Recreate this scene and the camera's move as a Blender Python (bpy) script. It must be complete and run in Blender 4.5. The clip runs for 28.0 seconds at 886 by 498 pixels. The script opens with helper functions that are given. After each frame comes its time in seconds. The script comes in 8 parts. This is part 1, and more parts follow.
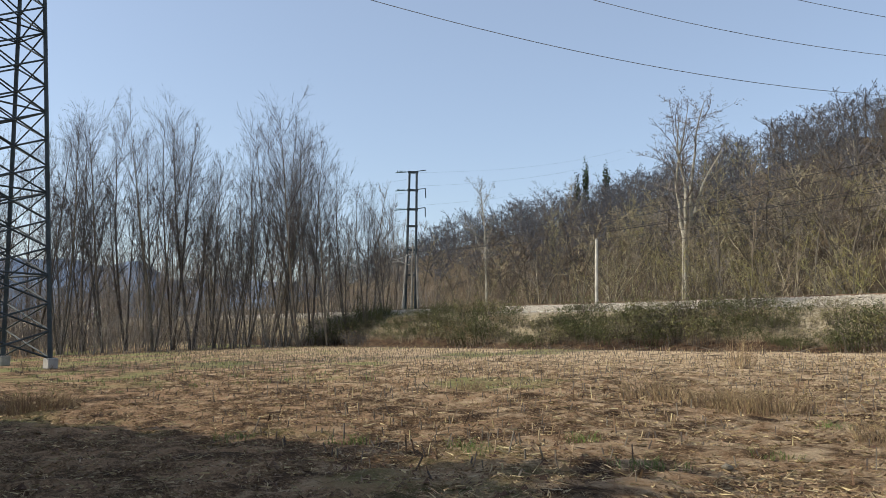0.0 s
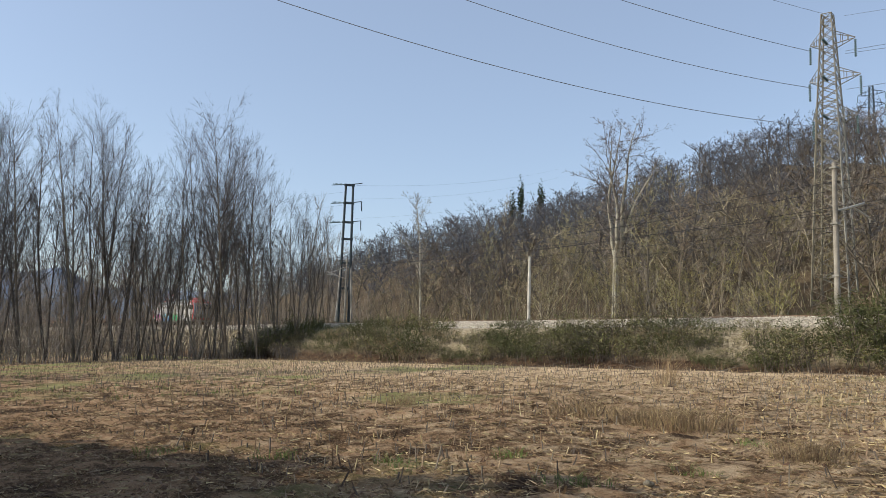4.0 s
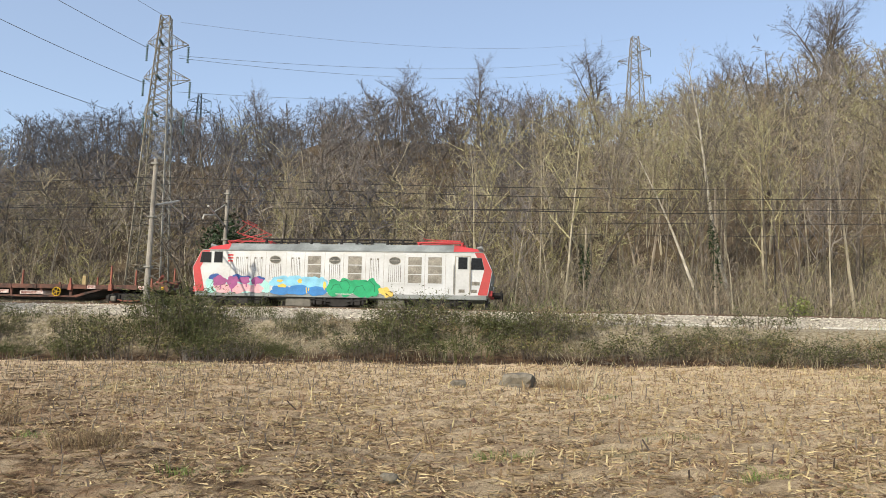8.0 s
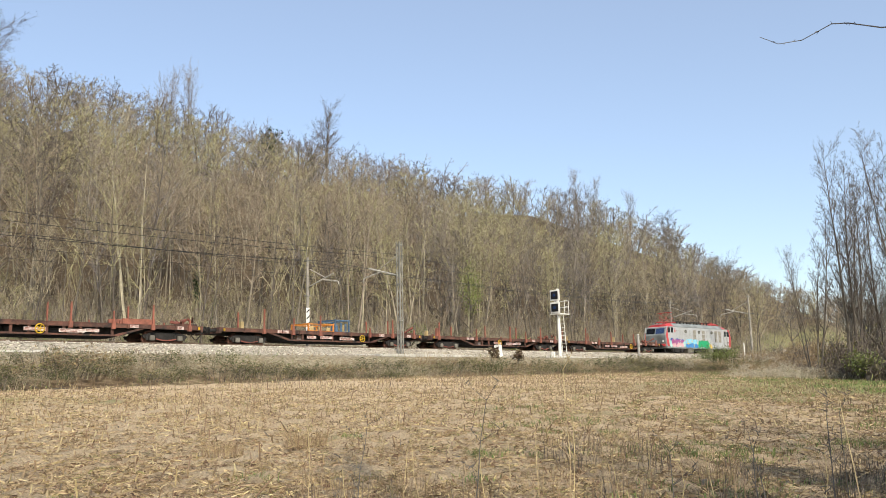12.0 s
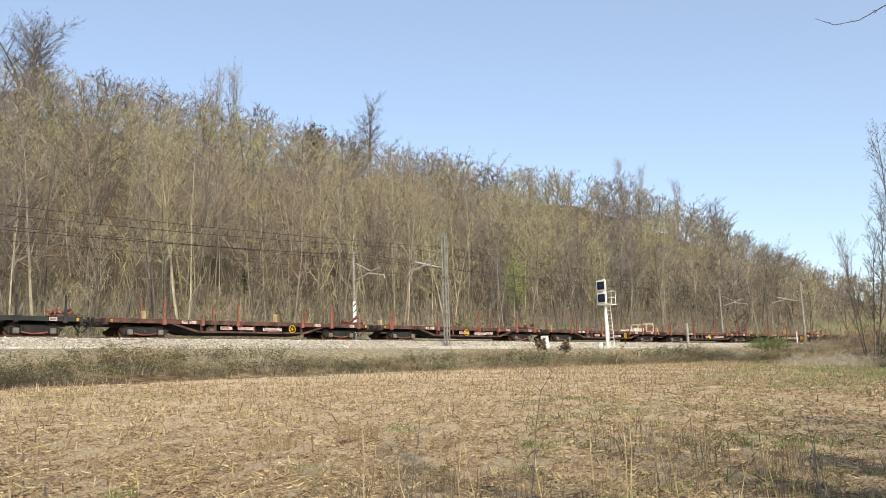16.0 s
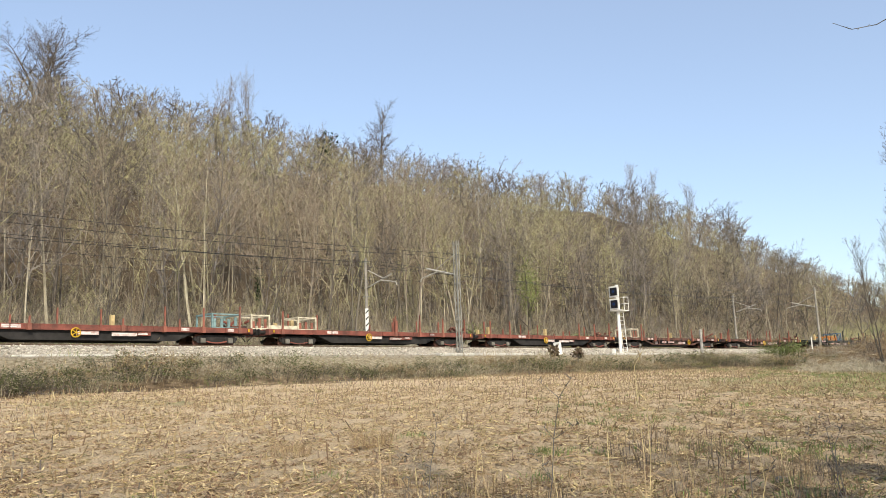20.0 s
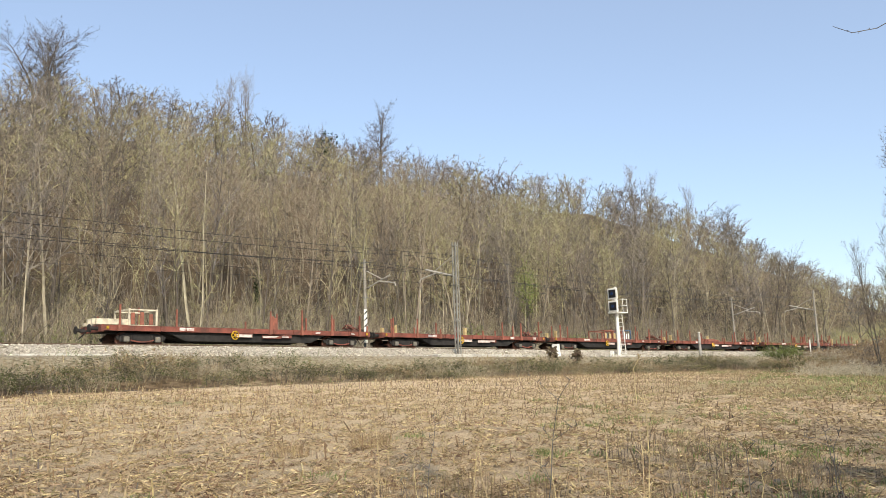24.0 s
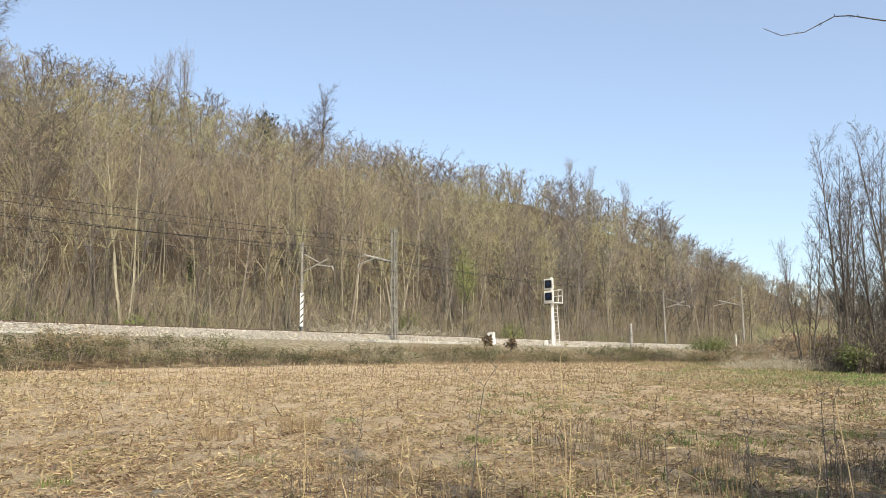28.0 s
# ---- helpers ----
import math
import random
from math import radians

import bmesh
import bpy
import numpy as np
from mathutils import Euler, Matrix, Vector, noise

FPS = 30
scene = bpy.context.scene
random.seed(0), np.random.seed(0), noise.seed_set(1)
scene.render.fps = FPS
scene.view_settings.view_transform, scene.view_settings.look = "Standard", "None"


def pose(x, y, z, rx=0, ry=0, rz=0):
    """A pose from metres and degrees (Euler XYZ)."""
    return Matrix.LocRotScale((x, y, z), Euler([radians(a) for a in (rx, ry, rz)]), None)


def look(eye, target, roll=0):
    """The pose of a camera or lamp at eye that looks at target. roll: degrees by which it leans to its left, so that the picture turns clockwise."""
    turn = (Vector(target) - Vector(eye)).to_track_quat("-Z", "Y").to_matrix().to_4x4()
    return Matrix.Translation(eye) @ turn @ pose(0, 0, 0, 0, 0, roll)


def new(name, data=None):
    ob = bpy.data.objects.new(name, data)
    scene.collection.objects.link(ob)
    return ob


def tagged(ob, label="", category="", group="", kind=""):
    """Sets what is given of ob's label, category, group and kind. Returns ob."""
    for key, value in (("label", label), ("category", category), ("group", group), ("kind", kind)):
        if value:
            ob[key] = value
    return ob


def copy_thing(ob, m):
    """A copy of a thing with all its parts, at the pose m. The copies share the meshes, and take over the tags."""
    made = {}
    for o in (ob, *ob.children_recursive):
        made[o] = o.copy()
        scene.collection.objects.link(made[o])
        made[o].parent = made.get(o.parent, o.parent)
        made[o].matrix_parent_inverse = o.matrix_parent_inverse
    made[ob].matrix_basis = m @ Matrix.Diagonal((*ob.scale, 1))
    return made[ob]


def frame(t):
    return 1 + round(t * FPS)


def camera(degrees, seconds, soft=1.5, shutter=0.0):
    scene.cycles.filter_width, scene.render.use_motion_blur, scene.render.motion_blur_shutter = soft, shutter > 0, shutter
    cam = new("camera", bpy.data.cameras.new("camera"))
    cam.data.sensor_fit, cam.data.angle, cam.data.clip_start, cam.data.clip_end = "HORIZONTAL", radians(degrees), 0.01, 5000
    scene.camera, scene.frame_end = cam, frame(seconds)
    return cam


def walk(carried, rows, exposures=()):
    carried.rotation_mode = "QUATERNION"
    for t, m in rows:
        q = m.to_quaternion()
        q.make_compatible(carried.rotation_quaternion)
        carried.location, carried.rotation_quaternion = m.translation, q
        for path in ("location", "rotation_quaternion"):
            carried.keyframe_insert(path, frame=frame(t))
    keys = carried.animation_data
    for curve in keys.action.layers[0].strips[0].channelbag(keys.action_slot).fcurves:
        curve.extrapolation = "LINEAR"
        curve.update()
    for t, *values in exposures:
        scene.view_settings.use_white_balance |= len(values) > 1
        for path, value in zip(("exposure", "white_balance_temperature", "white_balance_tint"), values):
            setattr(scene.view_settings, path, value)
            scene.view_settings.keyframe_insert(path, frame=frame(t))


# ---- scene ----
# World: x runs along the railway, y away from the camera across it, z up.
cam = camera(56.75, 28.0, soft=0.55)
PATH = [
    (0.0, pose(0.000, 0.000, 1.650, 96.01, -0.96, 56.32)),
    (0.5, pose(0.004, 0.002, 1.652, 96.11, -0.89, 56.23)),
    (1.0, pose(0.004, 0.005, 1.652, 96.23, -0.85, 56.17)),
    (1.5, pose(0.007, 0.006, 1.651, 96.34, -0.78, 56.08)),
    (2.0, pose(0.008, 0.006, 1.652, 96.44, -0.67, 56.03)),
    (2.5, pose(0.010, 0.009, 1.652, 96.59, -0.74, 55.78)),
    (3.0, pose(0.017, 0.015, 1.652, 96.80, -1.37, 54.32)),
    (3.5, pose(0.027, 0.017, 1.655, 96.99, -1.75, 52.70)),
    (5.5, pose(0.061, 0.037, 1.652, 96.95, -1.77, 47.94)),
    (6.0, pose(0.067, 0.040, 1.654, 96.64, -2.03, 44.43)),
    (6.5, pose(0.102, 0.061, 1.658, 96.43, -2.13, 37.90)),
    (7.0, pose(0.154, 0.089, 1.661, 96.52, -2.13, 28.82)),
    (7.5, pose(0.205, 0.116, 1.670, 97.07, -1.95, 18.89)),
    (8.0, pose(0.277, 0.127, 1.673, 97.62, -1.45, 6.42)),
    (8.5, pose(0.364, 0.123, 1.667, 97.82, -0.98, -7.01)),
    (9.0, pose(0.436, 0.105, 1.675, 98.34, -0.19, -18.91)),
    (9.5, pose(0.469, 0.085, 1.682, 99.11, 0.20, -27.25)),
    (10.0, pose(0.471, 0.086, 1.683, 99.43, 0.31, -32.63)),
    (10.5, pose(0.509, 0.076, 1.682, 99.33, 0.54, -39.04)),
    (11.0, pose(0.556, 0.062, 1.676, 99.32, 0.73, -45.66)),
    (11.5, pose(0.575, 0.059, 1.672, 99.31, 1.09, -49.16)),
    (12.0, pose(0.582, 0.051, 1.669, 99.15, 1.41, -49.48)),
    (12.5, pose(0.578, 0.051, 1.670, 98.98, 1.63, -48.89)),
    (14.5, pose(0.568, 0.058, 1.665, 98.77, 2.03, -47.56)),
    (15.0, pose(0.560, 0.058, 1.665, 98.76, 1.99, -47.21)),
    (15.5, pose(0.550, 0.065, 1.665, 98.73, 1.91, -46.67)),
    (16.0, pose(0.540, 0.072, 1.666, 98.71, 1.92, -46.28)),
    (16.5, pose(0.531, 0.078, 1.667, 98.75, 1.88, -46.08)),
    (17.0, pose(0.524, 0.083, 1.666, 98.76, 1.89, -45.81)),
    (17.5, pose(0.518, 0.083, 1.667, 98.77, 1.82, -45.44)),
    (18.0, pose(0.517, 0.084, 1.667, 98.81, 1.81, -45.21)),
    (18.5, pose(0.516, 0.086, 1.667, 98.89, 1.86, -45.21)),
    (19.0, pose(0.515, 0.087, 1.667, 98.99, 1.93, -45.30)),
    (19.5, pose(0.515, 0.088, 1.666, 99.10, 1.99, -45.36)),
    (20.0, pose(0.513, 0.090, 1.668, 99.20, 2.05, -45.44)),
    (20.5, pose(0.513, 0.087, 1.668, 99.32, 2.13, -45.51)),
    (21.0, pose(0.514, 0.087, 1.668, 99.29, 2.06, -45.51)),
    (21.5, pose(0.513, 0.090, 1.667, 99.13, 1.81, -45.42)),
    (23.5, pose(0.508, 0.094, 1.667, 99.18, 1.73, -45.48)),
    (24.0, pose(0.508, 0.093, 1.667, 99.28, 1.77, -45.56)),
    (24.5, pose(0.526, 0.087, 1.666, 98.80, 1.04, -46.67)),
    (25.0, pose(0.546, 0.076, 1.662, 98.39, 0.62, -48.52)),
    (25.5, pose(0.550, 0.074, 1.661, 98.32, 0.55, -49.27)),
    (26.0, pose(0.554, 0.070, 1.662, 98.38, 0.62, -49.45)),
    (26.5, pose(0.554, 0.070, 1.662, 98.48, 0.74, -49.54)),
    (27.0, pose(0.556, 0.071, 1.662, 98.53, 0.76, -49.66)),
    (27.5, pose(0.556, 0.071, 1.662, 98.43, 0.66, -49.86)),
    (28.0, pose(0.554, 0.070, 1.662, 98.25, 0.60, -50.00)),
]
walk(cam, PATH, exposures=[(0.0, 0.23), (3.0, 0.22), (5.5, 0.24), (7.0, 0.30), (8.0, 0.38), (9.0, 0.41), (28.0, 0.44)])

# ---- light ----
SUN_ROT, SUN_EL = radians(208.6), radians(34)
world = bpy.data.worlds.new("sky")
scene.world = world
world.use_nodes = True
wn = world.node_tree.nodes
sky = wn.new("ShaderNodeTexSky")
sky.sky_type, sky.sun_disc = "NISHITA", False
sky.sun_elevation, sky.sun_rotation = SUN_EL, SUN_ROT
sky.altitude, sky.air_density, sky.dust_density, sky.ozone_density = 250, 1.0, 1.6, 1.5
# thin white haze over the blue
haze = wn.new("ShaderNodeMix")
haze.data_type, haze.blend_type = "RGBA", "MIX"
haze.inputs["Factor"].default_value = 0.26
haze.inputs["B"].default_value = (3.92, 4.42, 5.3, 1)
world.node_tree.links.new(sky.outputs[0], haze.inputs["A"])
world.node_tree.links.new(haze.outputs["Result"], wn["Background"].inputs[0])
wn["Background"].inputs[1].default_value = 0.150
sun = new("sun", bpy.data.lights.new("sun", "SUN"))
sun.data.energy, sun.data.angle, sun.data.color = 3.65, radians(0.6), (1.0, 0.91, 0.74)
to_sun = Vector((math.sin(SUN_ROT) * math.cos(SUN_EL), math.cos(SUN_ROT) * math.cos(SUN_EL), math.sin(SUN_EL)))
sun.matrix_world = look(to_sun * 200, (0, 0, 0))


# ---- materials ----
def mat(name, base, rough=0.8, metal=0.0, dark=None, scale=8.0, fine=60.0, bump=0.15, vary=0.25, spec=0.3, rand=0.0, island=False):
    """Procedural surface: base colour mixed with a darker one by coarse noise, fine grain on top, bump, and a shift per object or island."""
    m = bpy.data.materials.new(name)
    m.use_nodes = True
    nt = m.node_tree
    n, l = nt.nodes, nt.links
    b = n["Principled BSDF"]
    b.inputs["Roughness"].default_value, b.inputs["Metallic"].default_value = rough, metal
    b.inputs["Specular IOR Level"].default_value = spec
    dark = dark or tuple(c * 0.55 for c in base)
    co = n.new("ShaderNodeTexCoord")
    big, small = n.new("ShaderNodeTexNoise"), n.new("ShaderNodeTexNoise")
    big.inputs["Scale"].default_value, big.inputs["Detail"].default_value = scale, 6
    small.inputs["Scale"].default_value, small.inputs["Detail"].default_value = fine, 3
    l.new(co.outputs["Object"], big.inputs["Vector"])
    l.new(co.outputs["Object"], small.inputs["Vector"])
    ramp = n.new("ShaderNodeValToRGB")
    ramp.color_ramp.elements[0].position, ramp.color_ramp.elements[1].position = 0.35, 0.65
    ramp.color_ramp.elements[0].color, ramp.color_ramp.elements[1].color = (*dark, 1), (*base, 1)
    l.new(big.outputs["Fac"], ramp.inputs["Fac"])
    mul = n.new("ShaderNodeMix")
    mul.data_type, mul.blend_type = "RGBA", "MULTIPLY"
    mul.inputs["Factor"].default_value = 1.0
    gr = n.new("ShaderNodeMapRange")
    gr.inputs["From Min"].default_value, gr.inputs["From Max"].default_value = 0.3, 0.7
    gr.inputs["To Min"].default_value, gr.inputs["To Max"].default_value = 1 - vary, 1 + vary * 0.4
    l.new(small.outputs["Fac"], gr.inputs["Value"])
    l.new(ramp.outputs["Color"], mul.inputs["A"])
    l.new(gr.outputs["Result"], mul.inputs["B"])
    out = mul.outputs["Result"]
    if rand:
        src = n.new("ShaderNodeNewGeometry").outputs["Random Per Island"] if island else n.new("ShaderNodeObjectInfo").outputs["Random"]
        hsv, mr, mh = n.new("ShaderNodeHueSaturation"), n.new("ShaderNodeMapRange"), n.new("ShaderNodeMapRange")
        mr.inputs["To Min"].default_value, mr.inputs["To Max"].default_value = 1 - rand, 1 + rand
        mh.inputs["To Min"].default_value, mh.inputs["To Max"].default_value = 0.5 - rand * 0.06, 0.5 + rand * 0.06
        l.new(src, mr.inputs["Value"])
        l.new(src, mh.inputs["Value"])
        l.new(mr.outputs["Result"], hsv.inputs["Value"])
        l.new(mh.outputs["Result"], hsv.inputs["Hue"])
        l.new(out, hsv.inputs["Color"])
        out = hsv.outputs["Color"]
    l.new(out, b.inputs["Base Color"])
    if bump:
        bp = n.new("ShaderNodeBump")
        bp.inputs["Strength"].default_value, bp.inputs["Distance"].default_value = bump, 0.02
        l.new(small.outputs["Fac"], bp.inputs["Height"])
        l.new(bp.outputs["Normal"], b.inputs["Normal"])
    return m


M_BARK = mat("pale_bark", (0.41, 0.355, 0.26), scale=1.5, fine=25, rand=0.25)
M_BARK_DARK = mat("dark_bark", (0.17, 0.145, 0.115), scale=1.5, fine=25, rand=0.2)
M_BARK_WHITE = mat("white_bark", (0.62, 0.57, 0.48), dark=(0.3, 0.27, 0.2), scale=2.5, fine=20, rand=0.1)
M_BARK_PALE = mat("grey_white_bark", (0.46, 0.43, 0.36), dark=(0.24, 0.22, 0.17), scale=2.5, fine=20, rand=0.1)
M_TWIG_PALE = mat("twig_pale", (0.36, 0.33, 0.28), bump=0, rand=0.25, island=True)
M_TWIG = mat("twig_brown", (0.42, 0.36, 0.242), bump=0, rand=0.3, island=True)
M_TWIG_GREY = mat("twig_grey", (0.31, 0.268, 0.225), bump=0, rand=0.3, island=True)
M_TWIG_OLIVE = mat("twig_olive", (0.44, 0.395, 0.225), bump=0, rand=0.3, island=True)
M_TWIG_RED = mat("twig_red", (0.365, 0.295, 0.215), bump=0, rand=0.3, island=True)
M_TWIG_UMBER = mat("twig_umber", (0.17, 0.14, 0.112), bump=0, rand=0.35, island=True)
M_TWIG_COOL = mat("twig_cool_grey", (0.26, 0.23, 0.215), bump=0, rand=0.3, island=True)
M_WITHER = mat("withered_leaf", (0.17, 0.125, 0.075), rough=0.8, bump=0, rand=0.5, island=True)
# twigs of far trees with the distance haze put into their colour
M_TWIG_HAZE = mat("twig_haze_tint", (0.145, 0.152, 0.176), bump=0, rand=0.25, island=True)
M_TWIG_MOSS = mat("twig_moss_yellow", (0.42, 0.375, 0.17), bump=0, rand=0.3, island=True)
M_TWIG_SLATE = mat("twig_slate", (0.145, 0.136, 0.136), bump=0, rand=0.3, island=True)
M_TWIG_DARK = mat("twig_dark", (0.15, 0.135, 0.12), bump=0, rand=0.25, island=True)
M_SPRING = mat("spring_leaf", (0.25, 0.28, 0.085), rough=0.6, bump=0, rand=0.35, island=True)
M_IVY = mat("ivy_leaf", (0.03, 0.053, 0.018), rough=0.65, bump=0, rand=0.5, island=True, spec=0.25)
M_LEAF = mat("young_leaf", (0.20, 0.235, 0.07), rough=0.6, bump=0, rand=0.35, island=True)
M_OLIVE = mat("olive_leaf", (0.22, 0.195, 0.078), rough=0.6, bump=0, rand=0.5, island=True)
M_BROOM = mat("broom_green", (0.098, 0.106, 0.034), rough=0.7, bump=0, rand=0.4, island=True)
M_GRASS = mat("green_grass", (0.19, 0.25, 0.07), rough=0.6, bump=0, rand=0.35, island=True)
M_STRAW = mat("straw", (0.54, 0.41, 0.24), rough=0.75, bump=0, rand=0.35, island=True)
M_STRAW_DULL = mat("weathered_straw", (0.33, 0.235, 0.13), rough=0.85, bump=0, rand=0.4, island=True)
M_DRYWEED = mat("dry_weed", (0.36, 0.26, 0.15), rough=0.85, bump=0, rand=0.35, island=True)
M_BLEACHED = mat("bleached_grass", (0.50, 0.45, 0.34), rough=0.85, bump=0, rand=0.3, island=True)
M_STALK = mat("cut_stalk", (0.47, 0.365, 0.225), rough=0.8, bump=0, rand=0.4, island=True)
M_CONCRETE = mat("concrete", (0.46, 0.44, 0.40), scale=1.2, fine=30, bump=0.2)
M_KERB = mat("pale_concrete", (0.62, 0.59, 0.52), scale=1.0, fine=30, bump=0.2)
M_STEEL = mat("galvanised_steel", (0.33, 0.32, 0.28), rough=0.65, scale=2)
M_ARM = mat("pale_galvanised_tube", (0.55, 0.52, 0.45), rough=0.5, scale=3)
M_MAST = mat("grey_brown_concrete", (0.36, 0.33, 0.28), scale=1.2, fine=30, bump=0.2)
M_STEEL_DARK = mat("dark_painted_steel", (0.055, 0.075, 0.085), rough=0.6, scale=2)
# tan pylon steel; on sun-facing members it puts the sunlight into the colour
M_STEEL_TAN = mat("sunlit_tan_steel", (0.30, 0.27, 0.20), rough=0.7, scale=2)
M_RAIL = mat("rail_steel", (0.24, 0.17, 0.12), rough=0.5, metal=0.5)
M_WIRE = mat("wire", (0.06, 0.06, 0.06), rough=0.5, metal=0.5, bump=0)
M_GLASS_INS = mat("insulator_glass", (0.20, 0.30, 0.30), rough=0.2, bump=0, spec=0.6)
M_STONE = mat("ballast_stone", (0.60, 0.54, 0.44), scale=3, fine=20, rand=0.4, island=True, bump=0.1)
M_RUBBLE = mat("rubble_stone", (0.36, 0.315, 0.25), dark=(0.17, 0.145, 0.105), scale=3, fine=25, bump=0.5, rand=0.42)
M_ROCK = mat("field_stone", (0.22, 0.195, 0.15), scale=4, fine=30, bump=0.4)
M_WHITE = mat("white_paint", (0.78, 0.77, 0.73), rough=0.5, scale=1.5, dark=(0.66, 0.64, 0.58), fine=40, vary=0.1, bump=0.03)
M_TINT_BLUE = mat("sky_tinted_glass", (0.03, 0.06, 0.16), rough=0.08, bump=0, spec=0.8)
M_BLACK = mat("black_paint", (0.015, 0.016, 0.018), rough=0.4, bump=0)


# ---- geometry helpers ----
RNG = np.random.default_rng(7)


def raw_mesh(name, verts, tris, mats, slots=None, smooth=False):
    """A mesh of many triangles from arrays."""
    verts, tris = np.asarray(verts, dtype=np.float32), np.asarray(tris, dtype=np.int32)
    me = bpy.data.meshes.new(name)
    me.vertices.add(len(verts))
    me.vertices.foreach_set("co", verts.ravel())
    me.loops.add(tris.size)
    me.loops.foreach_set("vertex_index", tris.ravel())
    me.polygons.add(len(tris))
    me.polygons.foreach_set("loop_start", np.arange(0, tris.size, 3, dtype=np.int32))
    if slots is not None:
        me.polygons.foreach_set("material_index", np.asarray(slots, dtype=np.int32))
    me.polygons.foreach_set("use_smooth", np.full(len(tris), smooth))
    for m in mats:
        me.materials.append(m)
    me.update(calc_edges=True)
    return me


def tubes(segs, sides):
    """Open tapered prisms: rows of x0 y0 z0 x1 y1 z1 r0 r1. Where r1 is 0 they end in a point."""
    s = np.asarray(segs, dtype=np.float64).reshape(-1, 8)
    n = len(s)
    if not n:
        return np.zeros((0, 3)), np.zeros((0, 3), int)
    a, b = s[:, :3], s[:, 3:6]
    d = b - a
    d /= np.maximum(np.linalg.norm(d, axis=1, keepdims=True), 1e-9)
    ref = np.where(np.abs(d[:, 2:3]) > 0.9, np.array([[1.0, 0, 0]]), np.array([[0, 0, 1.0]]))
    x = np.cross(d, ref)
    x /= np.maximum(np.linalg.norm(x, axis=1, keepdims=True), 1e-9)
    y = np.cross(d, x)
    ang = np.arange(sides) * 2 * np.pi / sides
    ring = x[:, None, :] * np.cos(ang)[None, :, None] + y[:, None, :] * np.sin(ang)[None, :, None]
    pointed = bool((s[:, 7] == 0).all())
    lo = a[:, None, :] + ring * s[:, 6][:, None, None]
    k = np.arange(sides)
    k2 = (k + 1) % sides
    if pointed:
        v = np.concatenate([lo, b[:, None, :]], axis=1)
        t = np.stack([k, k2, np.full(sides, sides)], axis=1)
    else:
        hi = b[:, None, :] + ring * s[:, 7][:, None, None]
        v = np.concatenate([lo, hi], axis=1)
        t = np.concatenate([np.stack([k, k2, k2 + sides], 1), np.stack([k, k2 + sides, k + sides], 1)])
    per = v.shape[1]
    tris = (np.arange(n)[:, None, None] * per + t[None]).reshape(-1, 3)
    return v.reshape(-1, 3), tris


def strand(points, radii, sides=4):
    """One connected tube through points."""
    p = np.asarray(points, float)
    n = len(p)
    d = np.gradient(p, axis=0)
    d /= np.maximum(np.linalg.norm(d, axis=1, keepdims=True), 1e-9)
    ref = np.where(np.abs(d[:, 2:3]) > 0.95, np.array([[1.0, 0, 0]]), np.array([[0, 0, 1.0]]))
    x = np.cross(d, ref)
    x /= np.maximum(np.linalg.norm(x, axis=1, keepdims=True), 1e-9)
    y = np.cross(d, x)
    a = np.arange(sides) * 2 * np.pi / sides
    r = np.broadcast_to(np.asarray(radii, float), (n,))
    v = p[:, None] + (x[:, None] * np.cos(a)[None, :, None] + y[:, None] * np.sin(a)[None, :, None]) * r[:, None, None]
    i = np.arange(n - 1)[:, None] * sides
    k = np.arange(sides)[None]
    k2 = (k + 1) % sides
    t = np.concatenate([np.stack([i + k, i + k2, i + k2 + sides], -1).reshape(-1, 3), np.stack([i + k, i + k2 + sides, i + k + sides], -1).reshape(-1, 3)])
    return v.reshape(-1, 3), t


def join(parts):
    """Join (verts, tris) pairs."""
    vs, ts, base = [], [], 0
    for v, t in parts:
        if len(v):
            vs.append(v)
            ts.append(t + base)
            base += len(v)
    return (np.concatenate(vs), np.concatenate(ts)) if vs else (np.zeros((0, 3)), np.zeros((0, 3), int))


def placed(v, x, y, z, turn=0.0, size=1.0, tall=None, lean=(0.0, 0.0)):
    c, s = math.cos(turn), math.sin(turn)
    w = np.empty_like(v)
    w[:, 0] = (v[:, 0] * c - v[:, 1] * s) * size + x + v[:, 2] * lean[0]
    w[:, 1] = (v[:, 0] * s + v[:, 1] * c) * size + y + v[:, 2] * lean[1]
    w[:, 2] = v[:, 2] * (tall or size) + z
    return w


def box(bm, x0, y0, z0, x1, y1, z1, bevel=0.0):
    """Add a box, with bevelled edges if wanted."""
    r = bmesh.ops.create_cube(bm, size=1.0)
    vs = r["verts"]
    for v in vs:
        v.co = ((x0 + x1) / 2 + v.co.x * (x1 - x0), (y0 + y1) / 2 + v.co.y * (y1 - y0), (z0 + z1) / 2 + v.co.z * (z1 - z0))
    if bevel:
        es = list({e for v in vs for e in v.link_edges})
        bmesh.ops.bevel(bm, geom=es, offset=bevel, segments=1, affect="EDGES")


def rod(bm, a, b, r0, r1=None, sides=8):
    """Add a capped tapered cylinder from a to b."""
    a, b = Vector(a), Vector(b)
    d = b - a
    m = Matrix.Translation((a + b) / 2) @ d.to_track_quat("Z", "Y").to_matrix().to_4x4()
    bmesh.ops.create_cone(bm, cap_ends=True, segments=sides, radius1=r0, radius2=r0 if r1 is None else r1, depth=d.length, matrix=m)


